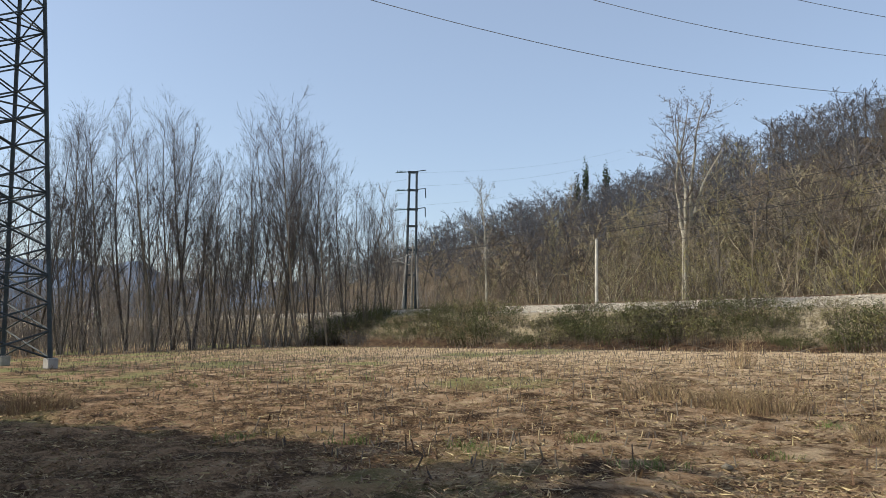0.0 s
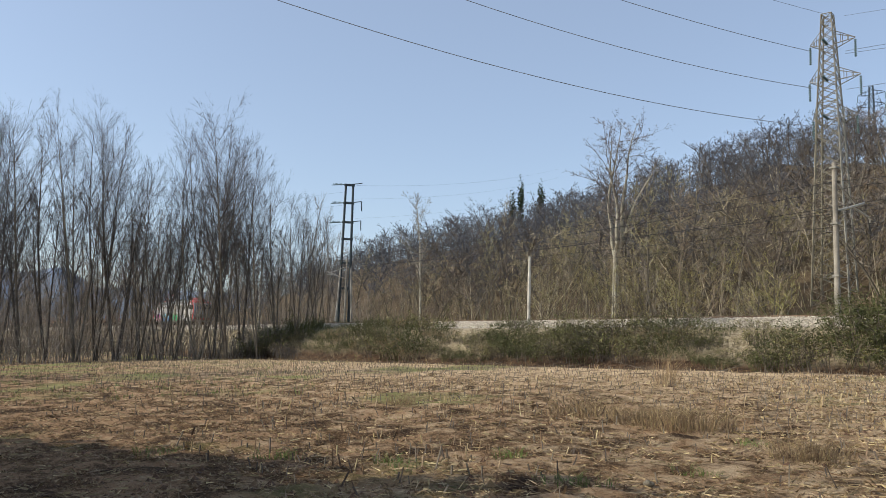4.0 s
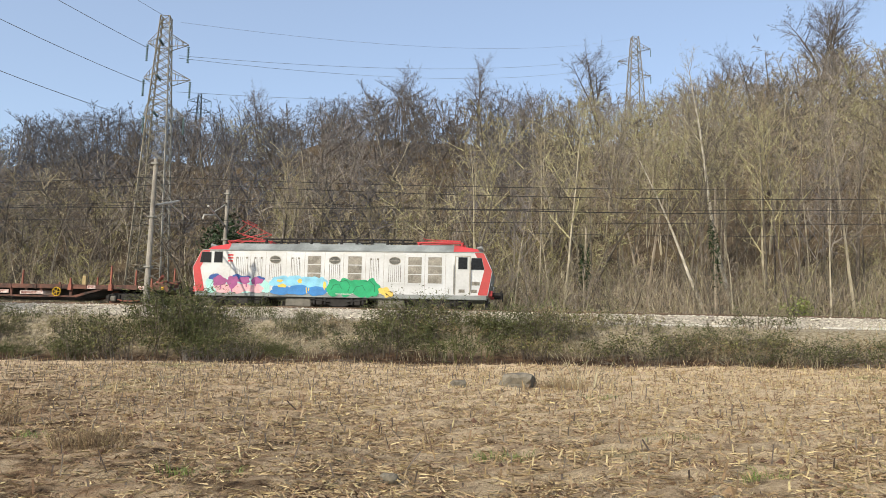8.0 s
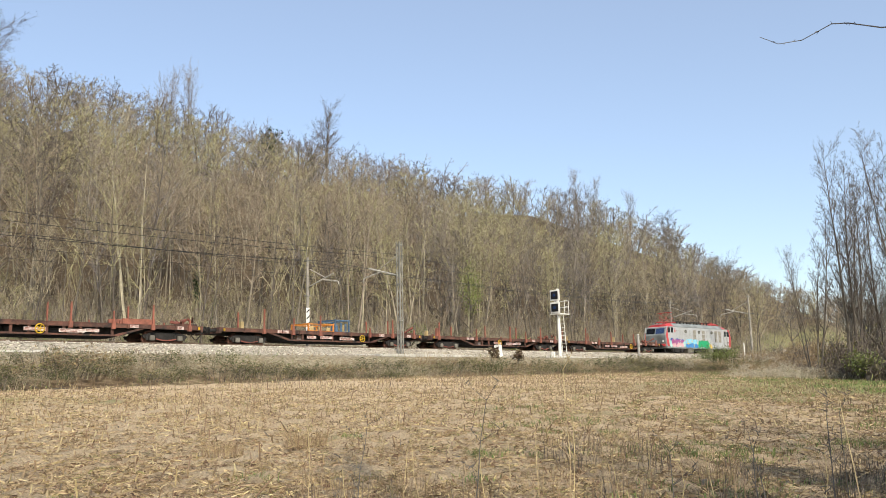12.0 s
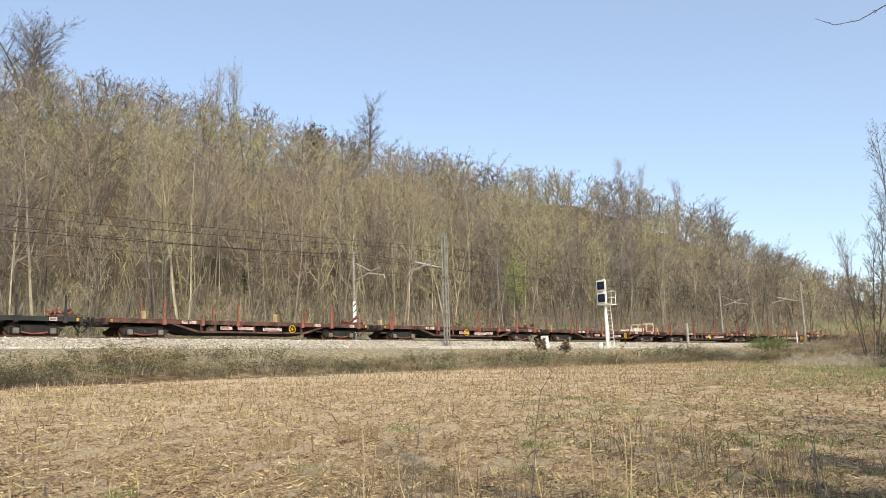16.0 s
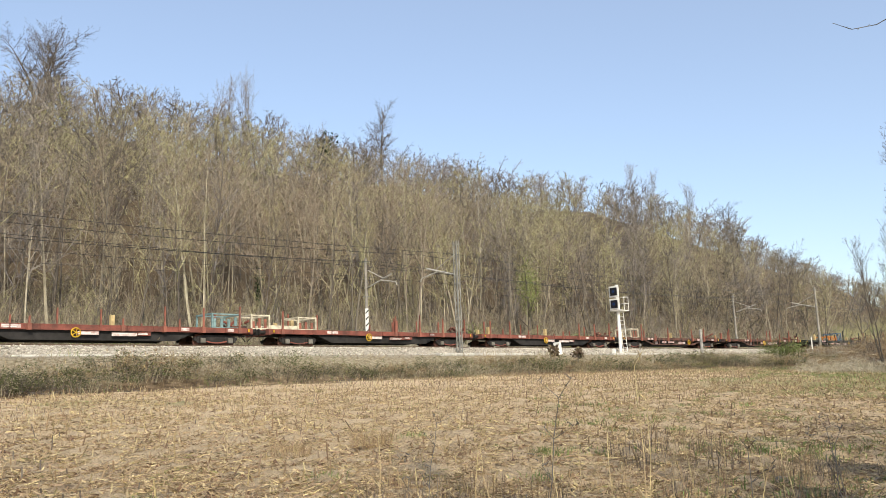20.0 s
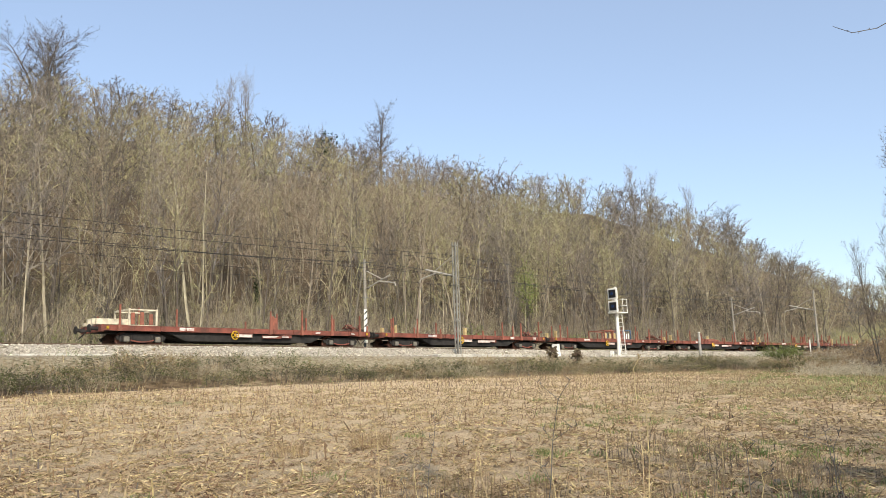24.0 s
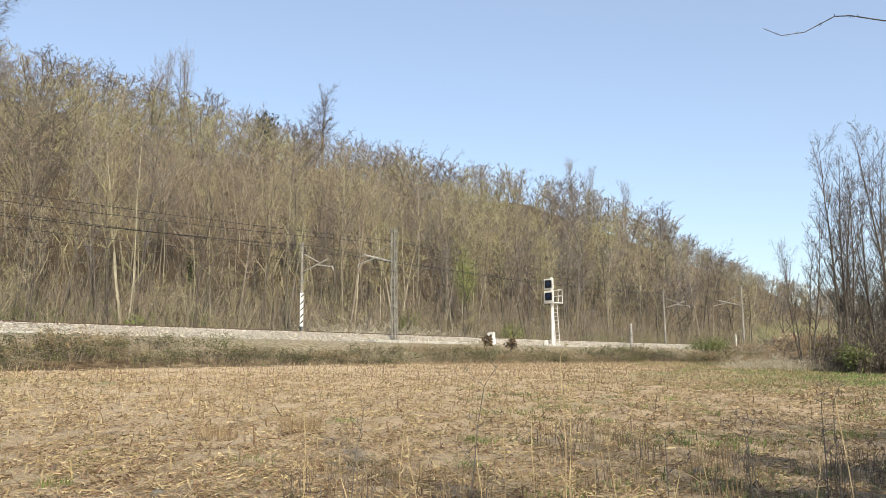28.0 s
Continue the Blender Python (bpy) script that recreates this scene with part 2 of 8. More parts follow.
def ngon_prism(bm, pts, y0, y1):
    """Add a prism: an outline in x, z between y0 and y1."""
    lo = [bm.verts.new((x, y0, z)) for x, z in pts]
    hi = [bm.verts.new((x, y1, z)) for x, z in pts]
    n = len(pts)
    bm.faces.new(lo)
    bm.faces.new(hi[::-1])
    for i in range(n):
        bm.faces.new((lo[i], hi[i], hi[(i + 1) % n], lo[(i + 1) % n]))
    bmesh.ops.recalc_face_normals(bm, faces=bm.faces)


def part(name, bm, material, parent=None, label="", smooth=False):
    """Link a bmesh as one mesh object under a thing or a part."""
    me = bpy.data.meshes.new(name)
    bm.to_mesh(me)
    bm.free()
    me.materials.append(material)
    if smooth:
        me.polygons.foreach_set("use_smooth", np.full(len(me.polygons), True))
    ob = new(name, me)
    if parent:
        ob.parent = parent
    if label:
        ob["label"] = label
    return ob


def part_raw(name, vt, material, parent=None, label=""):
    """The same for arrays of vertices and triangles."""
    ob = new(name, raw_mesh(name, vt[0], vt[1], [material]))
    if parent:
        ob.parent = parent
    if label:
        ob["label"] = label
    return ob


def thing(name, label, category, group="", m=None):
    ob = tagged(new(name), label, category, group)
    if m is not None:
        ob.matrix_basis = m
    return ob


def smooth01(t):
    t = np.clip(t, 0, 1)
    return t * t * (3 - 2 * t)


def wave_noise(x, y, seed, scale):
    """Cheap smooth noise of sines, about -1 to 1, for arrays."""
    r = np.random.default_rng(seed)
    out = 0
    for k in range(6):
        a, f, p = r.uniform(0, 2 * np.pi), r.uniform(0.6, 1.6) / scale, r.uniform(0, 2 * np.pi)
        out = out + np.sin((x * np.cos(a) + y * np.sin(a)) * f * 2 * np.pi + p)
    return out / 3.0


BROW_U = [-900, -400, -230, -178, -155, -101, -44, 0, 12, 40, 60, 80, 123, 160, 190, 205, 230, 255, 270, 300, 330, 420, 900]
BROW_Q = [0.12, 0.13, 0.15, 0.20, 0.272, 0.299, 0.335, 0.357, 0.338, 0.385, 0.398, 0.39, 0.393, 0.403, 0.385, 0.36, 0.315, 0.262, 0.215, 0.155, 0.12, 0.11, 0.11]


def bend(u):
    """How far the railway swings towards the viewer's side, along its length: straight, a wide curve, straight again."""
    u = np.asarray(u, float)
    c = np.clip(u - 50, 0, 100)
    return -(c ** 2) / 1400 - np.maximum(u - 150, 0) / 7.0


def ground_z(u, w):
    """Height of the ground: field, embankment, track bed, wooded hill, plain."""
    u = np.asarray(u, float)
    w = np.asarray(w, float) - bend(u)
    uc = 27 - np.logaddexp(0, (27 - u) / 6.0) * 6.0
    uc = np.maximum(uc, -75)
    field = 0.0484 * np.where(w > 0, w, 0.3 * np.maximum(w, -40)) + 0.015 * uc + 0.017
    field = np.where(w > 31, 0.0484 * 31 + 0.015 * uc, field)
    near = np.exp(-((u / 60.0) ** 2 + (w / 40.0) ** 2))
    field = field + near * 0.05 * wave_noise(u, w, 3, 5.0) + 0.02 * near * wave_noise(u, w, 5, 1.3) * (w < 31)
    edge = 31.3 + 0.5 * wave_noise(u, 0 * u, 11, 17.0)
    e = smooth01((w - edge) / (36.4 - edge))
    z = field * (1 - e) + 3.32 * e
    q = np.interp(u, BROW_U, BROW_Q)
    brow = np.maximum(1.65 + q * 120 - 9.5, 4.0)
    rise = np.clip((w - 51.5) / 68.5, 0, 1)
    rise = 0.75 * rise + 0.25 * smooth01(rise)
    back = smooth01((w - 230) / 500.0)
    hill = 3.32 + (brow - 3.32) * rise + 0.10 * np.clip(w - 120, 0, 60) * (brow > 12)
    hill = hill + rise * (1.5 * wave_noise(u, w, 21, 38.0) + 0.7 * wave_noise(u, w, 22, 13.0))
    hill = hill * (1 - back) + 2.0 * back
    z = np.where(w > 51.5, hill, z)
    return z


def gz(u, w):
    return float(ground_z(np.array([u]), np.array([w]))[0])


# ---- ground ----
def ground_material():
    m = bpy.data.materials.new("ground_soil_straw_and_leaf_litter")
    m.use_nodes = True
    nt = m.node_tree
    n, l = nt.nodes, nt.links
    b = n["Principled BSDF"]
    b.inputs["Roughness"].default_value, b.inputs["Specular IOR Level"].default_value = 0.95, 0.1
    co = n.new("ShaderNodeTexCoord").outputs["Object"]

    def tex(scale, detail=5, stretch=None, rough=0.6):
        t = n.new("ShaderNodeTexNoise")
        t.inputs["Scale"].default_value, t.inputs["Detail"].default_value, t.inputs["Roughness"].default_value = scale, detail, rough
        src = co
        if stretch:
            mp = n.new("ShaderNodeMapping")
            mp.inputs["Scale"].default_value = stretch
            l.new(co, mp.inputs["Vector"])
            src = mp.outputs["Vector"]
        l.new(src, t.inputs["Vector"])
        return t.outputs["Fac"]

    def ramp(src, stops):
        r = n.new("ShaderNodeValToRGB")
        els = r.color_ramp.elements
        els[0].position, els[0].color = stops[0][0], (*stops[0][1], 1)
        els[1].position, els[1].color = stops[-1][0], (*stops[-1][1], 1)
        for p, c in stops[1:-1]:
            els.new(p).color = (*c, 1)
        l.new(src, r.inputs["Fac"])
        return r.outputs["Color"]

    def mix(a, c, f):
        x = n.new("ShaderNodeMix")
        x.data_type = "RGBA"
        l.new(a, x.inputs["A"])
        l.new(c, x.inputs["B"])
        l.new(f, x.inputs["Factor"])
        return x.outputs["Result"]

    def span(src, lo, hi):
        r = n.new("ShaderNodeMapRange")
        r.inputs["From Min"].default_value, r.inputs["From Max"].default_value = lo, hi
        l.new(src, r.inputs["Value"])
        return r.outputs["Result"]

    def add(a, c, k):
        x = n.new("ShaderNodeMath")
        x.operation = "MULTIPLY_ADD"
        l.new(c, x.inputs[0])
        x.inputs[1].default_value = k
        l.new(a, x.inputs[2])
        return x.outputs[0]

    sep = n.new("ShaderNodeSeparateXYZ")
    l.new(co, sep.inputs["Vector"])
    damp = tex(1.1)
    crumb = tex(17, 9, (0.6, 1.0, 1.0), 0.8)
    soil = ramp(add(damp, crumb, 0.9), [(0.78, (0.045, 0.027, 0.015)), (0.94, (0.165, 0.102, 0.055)), (1.06, (0.32, 0.205, 0.118))])
    chaff = ramp(tex(70, 4, (0.3, 1.0, 1.0), 0.7), [(0.35, (0.20, 0.13, 0.07)), (0.65, (0.62, 0.47, 0.28))])
    soil = mix(soil, chaff, span(tex(38, 6, (0.35, 1.0, 1.0), 0.8), 0.56, 0.64))
    litter = ramp(tex(38, 7, (0.6, 1.0, 1.0), 0.8), [(0.30, (0.28, 0.20, 0.118)), (0.44, (0.50, 0.375, 0.235)), (0.60, (0.71, 0.56, 0.37))])
    # left side shows more bare soil, with some shade put into that colour
    lay = add(add(tex(2.2), span(sep.outputs["X"], -11.0, 9.0), 0.34), sep.outputs["Y"], 0.012)
    lay = add(lay, span(sep.outputs["X"], 14.0, 32.0), -0.17)
    field = mix(soil, litter, span(lay, 0.62, 0.92))
    green = ramp(tex(14, 7, None, 0.75), [(0.38, (0.40, 0.31, 0.17)), (0.48, (0.20, 0.20, 0.08)), (0.62, (0.27, 0.30, 0.11))])
    patch = tex(0.13, 3)
    field = mix(field, green, span(add(patch, span(sep.outputs["X"], -18.0, -45.0), 0.10), 0.60, 0.70))
    sward = n.new("ShaderNodeMath")
    sward.operation = "MULTIPLY"
    l.new(span(add(sep.outputs["X"], tex(0.5, 4), 18.0), 35.0, 47.0), sward.inputs[0])
    l.new(span(add(sep.outputs["Y"], tex(0.35, 4), 12.0), 26.0, 20.0), sward.inputs[1])
    field = mix(field, green, sward.outputs[0])
    y = add(sep.outputs["Y"], tex(0.8, 4), 1.6)
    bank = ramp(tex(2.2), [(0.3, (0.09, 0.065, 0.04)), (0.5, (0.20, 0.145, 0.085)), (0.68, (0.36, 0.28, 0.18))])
    # the bank's dark reddish soil, with shade under its shrubs put into it
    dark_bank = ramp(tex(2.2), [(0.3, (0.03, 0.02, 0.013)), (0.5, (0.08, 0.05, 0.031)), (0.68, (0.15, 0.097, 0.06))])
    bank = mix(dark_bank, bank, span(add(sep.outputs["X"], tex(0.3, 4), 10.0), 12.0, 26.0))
    gravel = ramp(tex(24, 6, None, 0.75), [(0.34, (0.12, 0.10, 0.075)), (0.5, (0.34, 0.30, 0.235)), (0.64, (0.56, 0.51, 0.42))])
    leaves = ramp(tex(5, 9, None, 0.8), [(0.3, (0.045, 0.034, 0.022)), (0.5, (0.10, 0.075, 0.048)), (0.7, (0.20, 0.15, 0.098))])
    dry = ramp(tex(6, 6), [(0.3, (0.14, 0.115, 0.07)), (0.5, (0.30, 0.25, 0.165)), (0.7, (0.46, 0.40, 0.29))])
    bank = mix(bank, dry, span(add(y, tex(0.7, 4), 1.5), 34.0, 35.2))
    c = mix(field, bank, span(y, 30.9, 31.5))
    c = mix(c, gravel, span(y, 36.2, 37.4))
    verge = ramp(tex(1.6, 6), [(0.35, (0.26, 0.21, 0.13)), (0.5, (0.20, 0.19, 0.09)), (0.62, (0.12, 0.15, 0.05))])
    c = mix(c, verge, span(y, 49.8, 50.8))
    c = mix(c, leaves, span(y, 54.0, 58.0))
    l.new(c, b.inputs["Base Color"])
    bp = n.new("ShaderNodeBump")
    bp.inputs["Strength"].default_value, bp.inputs["Distance"].default_value = 1.0, 0.06
    l.new(tex(22, 10, (0.75, 1, 1), 0.85), bp.inputs["Height"])
    l.new(bp.outputs["Normal"], b.inputs["Normal"])
    return m


def spread(stops):
    """Grid lines from (start, end, step) stretches."""
    out = []
    for a, b, s in stops:
        out += list(np.arange(a, b, s))
    return np.array(out + [stops[-1][1]])


def build_ground():
    us = spread([(-4000, -1000, 500), (-1000, -300, 50), (-300, -90, 7), (-90, -20, 1.0), (-20, 24, 0.36), (24, 90, 1.0), (90, 400, 7), (400, 1000, 50), (1000, 4000, 500)])
    ws = spread([(-4000, -1000, 500), (-1000, -100, 60), (-100, -8, 6), (-8, -2, 0.6), (-2, 22, 0.33), (22, 38, 0.4), (38, 50, 3), (50, 130, 3), (130, 400, 15), (400, 1000, 60), (1000, 4000, 500)])
    U, W = np.meshgrid(us, ws)
    Z = ground_z(U, W)
    Z += np.where((W < 31) & (W > -2) & (np.abs(U) < 30), RNG.normal(0, 0.03, U.shape), 0)
    v = np.stack([U, W, Z], axis=-1).reshape(-1, 3)
    nu, nw = len(us), len(ws)
    i = (np.arange(nw - 1)[:, None] * nu + np.arange(nu - 1)[None]).ravel()
    t = np.concatenate([np.stack([i, i + 1, i + nu + 1], 1), np.stack([i, i + nu + 1, i + nu], 1)])
    ob = new("ground", raw_mesh("ground", v, t, [ground_material()], smooth=True))
    tagged(ob, "stubble field rising to a railway bank and a wooded hill", "ground", kind="structure")


build_ground()

RAIL_Z = 4.08          # top of the rails
TRACK_FAR, TRACK_NEAR = 45.0, 41.0


def build_ballast():
    """Ballast bed: a rough-topped prism along both tracks."""
    us = np.concatenate([np.arange(-700, -120, 5.0), np.arange(-120, 160, 0.5), np.arange(160, 641, 5.0)])
    prof = [(36.95, 3.3), (37.5, 3.42), (38.6, 3.86), (39.2, 3.9), (40.2, 3.9), (41.8, 3.9), (43.0, 3.9), (44.2, 3.9), (45.8, 3.9), (46.9, 3.9), (47.5, 3.86), (48.8, 3.36), (49.2, 3.28)]
    pw, pz = np.array([p[0] for p in prof]), np.array([p[1] for p in prof])
    U, W = np.meshgrid(us, pw, indexing="ij")
    W = W + bend(U)
    Z = np.broadcast_to(pz, U.shape) + RNG.normal(0, 0.03, U.shape) * np.broadcast_to((pw > 37.2) & (pw < 49), U.shape)
    W = W + RNG.normal(0, 0.03, W.shape)
    n = len(prof)
    v = np.stack([U, W, Z], -1).reshape(-1, 3)
    i = (np.arange(len(us) - 1)[:, None] * n + np.arange(n - 1)[None]).ravel()
    t = np.concatenate([np.stack([i, i + n, i + n + 1], 1), np.stack([i, i + n + 1, i + 1], 1)])
    m = mat("ballast", (0.60, 0.54, 0.43), dark=(0.22, 0.19, 0.145), scale=11, fine=28, bump=0.9, vary=0.5)
    bed = tagged(new("ballast_bed", raw_mesh("ballast_bed", v, t, [m])), "pale grey crushed-stone railway ballast bed", "ballast", kind="structure")
    # loose stones on the near shoulder
    k = 17000
    u = RNG.uniform(-75, 130, k)
    w = 36.3 + RNG.beta(1.5, 1.2, k) * 3.5
    z = np.maximum(np.interp(w, pw, pz), ground_z(u, w + bend(u)))
    r = RNG.uniform(0.035, 0.085, k)
    octa = np.array([[1, 0, 0], [-1, 0, 0], [0, 1, 0], [0, -1, 0], [0, 0, 0.8], [0, 0, -0.8]], float)
    ot = np.array([[0, 2, 4], [2, 1, 4], [1, 3, 4], [3, 0, 4], [2, 0, 5], [1, 2, 5], [3, 1, 5], [0, 3, 5]])
    vv = octa[None] * (r[:, None, None] * RNG.uniform(0.6, 1.3, (k, 6, 1))) + np.stack([u, w + bend(u), z + 0.02], -1)[:, None]
    tt = (np.arange(k)[:, None, None] * 6 + ot[None]).reshape(-1, 3)
    tagged(new("ballast_stones", raw_mesh("ballast_stones", vv.reshape(-1, 3), tt, [M_STONE])), "loose pale ballast stones on the track shoulder", "stones", kind="stuff")
    return bed


build_ballast()


def build_track(y):
    tr = thing("railway_track", "rust-brown steel rails on concrete sleepers in ballast", "railway track", "tracks")
    tr["kind"] = "structure"
    for side in (-0.755, 0.755):
        sec = np.array([(-0.075, 0), (0.075, 0), (0.075, 0.012), (0.012, 0.03), (0.012, 0.125), (0.035, 0.14), (0.035, 0.172), (-0.035, 0.172), (-0.035, 0.14), (-0.012, 0.125), (-0.012, 0.03), (-0.075, 0.012)])
        us = np.concatenate([[-700, 0, 45], np.arange(50, 151, 5.0), [640]])
        n = len(sec)
        v = np.stack([np.repeat(us, n), np.repeat(bend(us) + y + side, n) + np.tile(sec[:, 0], len(us)), np.tile(sec[:, 1], len(us)) + RAIL_Z - 0.172], 1)
        i, k = np.arange(len(us) - 1)[:, None] * n, np.arange(n)[None]
        k2 = (k + 1) % n
        t = np.concatenate([np.stack([i + k, i + k2, i + k2 + n], -1).reshape(-1, 3), np.stack([i + k, i + k2 + n, i + k + n], -1).reshape(-1, 3)])
        part_raw("rail", (v, t), M_RAIL, tr, "rusty rail with a worn bright head")
    n = 560
    b = np.array([[sx * 0.11, sy * 1.2, sz] for sz in (-0.1, 0.04) for sx, sy in ((-1, -1), (1, -1), (1, 1), (-1, 1))])
    f = np.array([[4, 5, 6], [4, 6, 7], [0, 1, 5], [0, 5, 4], [1, 2, 6], [1, 6, 5], [2, 3, 7], [2, 7, 6], [3, 0, 4], [3, 4, 7]])
    vv = (b[None] + np.stack([-100 + np.arange(n) * 0.6, y + bend(-100 + np.arange(n) * 0.6), np.full(n, RAIL_Z - 0.19)], -1)[:, None]).reshape(-1, 3)
    s = part_raw("sleepers", (vv, (np.arange(n)[:, None, None] * 8 + f[None]).reshape(-1, 3)), M_CONCRETE, tr)
    s["kind"] = "stuff"


build_track(TRACK_NEAR)
build_track(TRACK_FAR)


def build_trough():
    """Concrete cable trough lids along the near edge of the track bed."""
    tr = thing("cable_trough", "pale concrete cable trough lids beside the ballast", "cable trough")
    tr["kind"] = "structure"
    bm = bmesh.new()
    box(bm, -0.485, -0.2, -0.1, 0.485, 0.2, 0.05, 0.012)
    first = part("trough_lid", bm, M_KERB, tr)
    for i in range(1, 200):
        if i > 62 and noise.noise(Vector((i * 0.13, 3.0, 0))) < 0.12:
            continue
        o = first.copy()
        scene.collection.objects.link(o)
        o.matrix_basis = pose(-90 + i * 1.0 + random.uniform(-0.01, 0.01), 36.75 + float(bend(i - 90)) + random.uniform(-0.02, 0.02), 3.36 + random.uniform(-0.012, 0.012), random.uniform(-1, 1), 0, random.uniform(-1, 1))
    first.matrix_basis = pose(-90, 36.75, 3.36)


build_trough()


def build_far_hills():
    """Two wooded ridges beyond the valley; distance haze is put into their base colour."""
    az = np.radians(np.arange(95, 215, 0.5))  # mathematical angle from +x
    for dist, top, colour, label in ((3600.0, 4.3, (0.34, 0.43, 0.56), "mountains beyond the valley, tinted blue with haze"), (1700.0, 2.5, (0.20, 0.25, 0.32), "wooded ridge beyond the valley, tinted blue-grey with haze")):
        h = dist * math.tan(radians(top)) * (1 + 0.16 * wave_noise(az * 20, az * 0, 31, 7.0) + 0.07 * wave_noise(az * 20, az * 0, 32, 1.6))
        lo = np.stack([np.cos(az) * dist, np.sin(az) * dist, np.full_like(az, -60)], -1)
        hi = np.stack([np.cos(az) * dist * 1.1, np.sin(az) * dist * 1.1, h], -1)
        n = len(az)
        i = np.arange(n - 1)
        t = np.concatenate([np.stack([i, i + 1, i + 1 + n], 1), np.stack([i, i + 1 + n, i + n], 1)])
        m = mat("haze_tinted_ridge", colour, scale=0.01, fine=0.05, bump=0)
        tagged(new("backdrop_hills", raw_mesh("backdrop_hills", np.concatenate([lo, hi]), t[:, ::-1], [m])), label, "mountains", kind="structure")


build_far_hills()


# ---- trees ----
def grow(seed, height, stems=1, spread_=0.35, first=0.3, n1=12, len1=0.34, ang1=40, kids=(6, 5), bow=40, rad=0.09, crook=0.07, fine=0.011, steps=8, k=3, fade=0.6, lift=0.15, ratio=(0.3, 0.62), fork=0.0, rise=1.0):
    """Segments of a bare tree, forking level by level: trunk rows, limb rows and twig rows (x0 y0 z0 x1 y1 z1 r0 r1)."""
    r = random.Random(seed)
    trunk, limb, twig = [], [], []

    def unit(v):
        return v / max(math.sqrt(v[0] * v[0] + v[1] * v[1] + v[2] * v[2]), 1e-9)

    def swing(d, deg):
        a = math.radians(deg)
        side = unit(np.cross(d, np.array([r.gauss(0, 1), r.gauss(0, 1), r.gauss(0, 1)])))
        return unit(d * math.cos(a) + side * math.sin(a))

    def sprig(p, d, length, rr, level):
        twig.append([*p, *(p + d * length), max(rr, fine * 0.7), 0.0])
        if level < len(kids):
            for _ in range(kids[level]):
                f = r.uniform(0.15, 0.97)
                dd = unit(swing(d, r.gauss(bow, 13)) + np.array([0, 0, lift]))
                sprig(p + d * length * f, dd, length * r.uniform(*ratio) * (1.15 - 0.45 * f), rr * 0.62, level + 1)

    if fork:
        trunk.append([0, 0, 0, 0, 0, height * fork, rad * 1.7, rad * 1.15])
    for s in range(stems):
        h = height * (1 - fork) * (1 if s == 0 else r.uniform(0.82 if fork else 0.65, 1.0))
        az = r.uniform(0, 6.283)
        lean = (r.uniform(0.02, 0.08) if stems == 1 else r.uniform(0.06, 0.22)) * spread_ / 0.35
        p = np.array([math.cos(az), math.sin(az), 0]) * (0 if stems == 1 else 0.05 if fork else 0.15) + np.array([0, 0, height * fork])
        d = unit(np.array([math.cos(az) * lean, math.sin(az) * lean, 1.0]))
        n, rr = steps, rad * r.uniform(0.8, 1.15) * (1 if s == 0 else 0.75)
        pts, rads = [p], [rr]
        for i in range(n):
            d = unit(d + np.array([r.gauss(0, crook), r.gauss(0, crook), 0.05 * rise]))
            p = p + d * h * 0.97 / n
            pts.append(p)
            rads.append(rr * (1 - (i + 1) / n) ** 0.85 + fine * 0.8)
        trunk[len(trunk):] = [[*pts[i], *pts[i + 1], rads[i], rads[i + 1]] for i in range(n)]
        turn = r.uniform(0, 6.28)
        for b in range(n1):
            f = first + (0.98 - first) * ((b + r.random()) / n1) ** 0.85
            i = min(int(f * n), n - 1)
            g = f * n - i
            q = pts[i] * (1 - g) + pts[i + 1] * g
            br = (rads[i] * (1 - g) + rads[i + 1] * g) * 0.55
            turn += 2.4 + r.gauss(0, 0.4)
            an = math.radians(r.gauss(ang1, 9))
            bd = np.array([math.cos(turn) * math.sin(an), math.sin(turn) * math.sin(an), math.cos(an)])
            ln = h * len1 * (1.0 - fade * (f - first) / (1 - first)) * r.uniform(0.65, 1.2)
            for j in range(k):
                bd = unit(bd + np.array([r.gauss(0, crook * 1.8), r.gauss(0, crook * 1.8), 0.10 * rise]))
                q2 = q + bd * ln / k
                r0, r1 = br * (1 - j / k) + fine * 0.6, br * (1 - (j + 1) / k) + fine * 0.5
                limb.append([*q, *q2, r0, r1])
                for _ in range(max(1, round(kids[0] / k))):
                    e = r.random()
                    if j == 0 and e < 0.35:
                        e += 0.4
                    dd = unit(swing(bd, r.gauss(bow, 13)) + np.array([0, 0, lift]))
                    sprig(q * (1 - e) + q2 * e, dd, ln * r.uniform(ratio[0], ratio[1] * 0.9) * (1.15 - 0.2 * j), br * 0.4 + fine * 0.4, 1)
                q = q2
            sprig(q, bd, ln * 0.3, fine, 1)
        for _ in range(4):
            sprig(pts[-1] - d * h * 0.05 * r.random(), unit(d + np.array([r.gauss(0, 0.35), r.gauss(0, 0.35), 0.2])), h * 0.08, fine, 1)
    return trunk, limb, twig


def slivers(segs):
    """Slim pointed twigs of one triangle each, for trees far off."""
    s = np.asarray(segs, float)
    d = s[:, 3:6] - s[:, :3]
    x = np.cross(d, RNG.normal(0, 1, d.shape))
    x /= np.maximum(np.linalg.norm(x, axis=1, keepdims=True), 1e-9)
    v = np.stack([s[:, :3] + x * s[:, 6:7], s[:, :3] - x * s[:, 6:7], s[:, 3:6]], 1).reshape(-1, 3)
    return v, np.arange(len(v)).reshape(-1, 3)


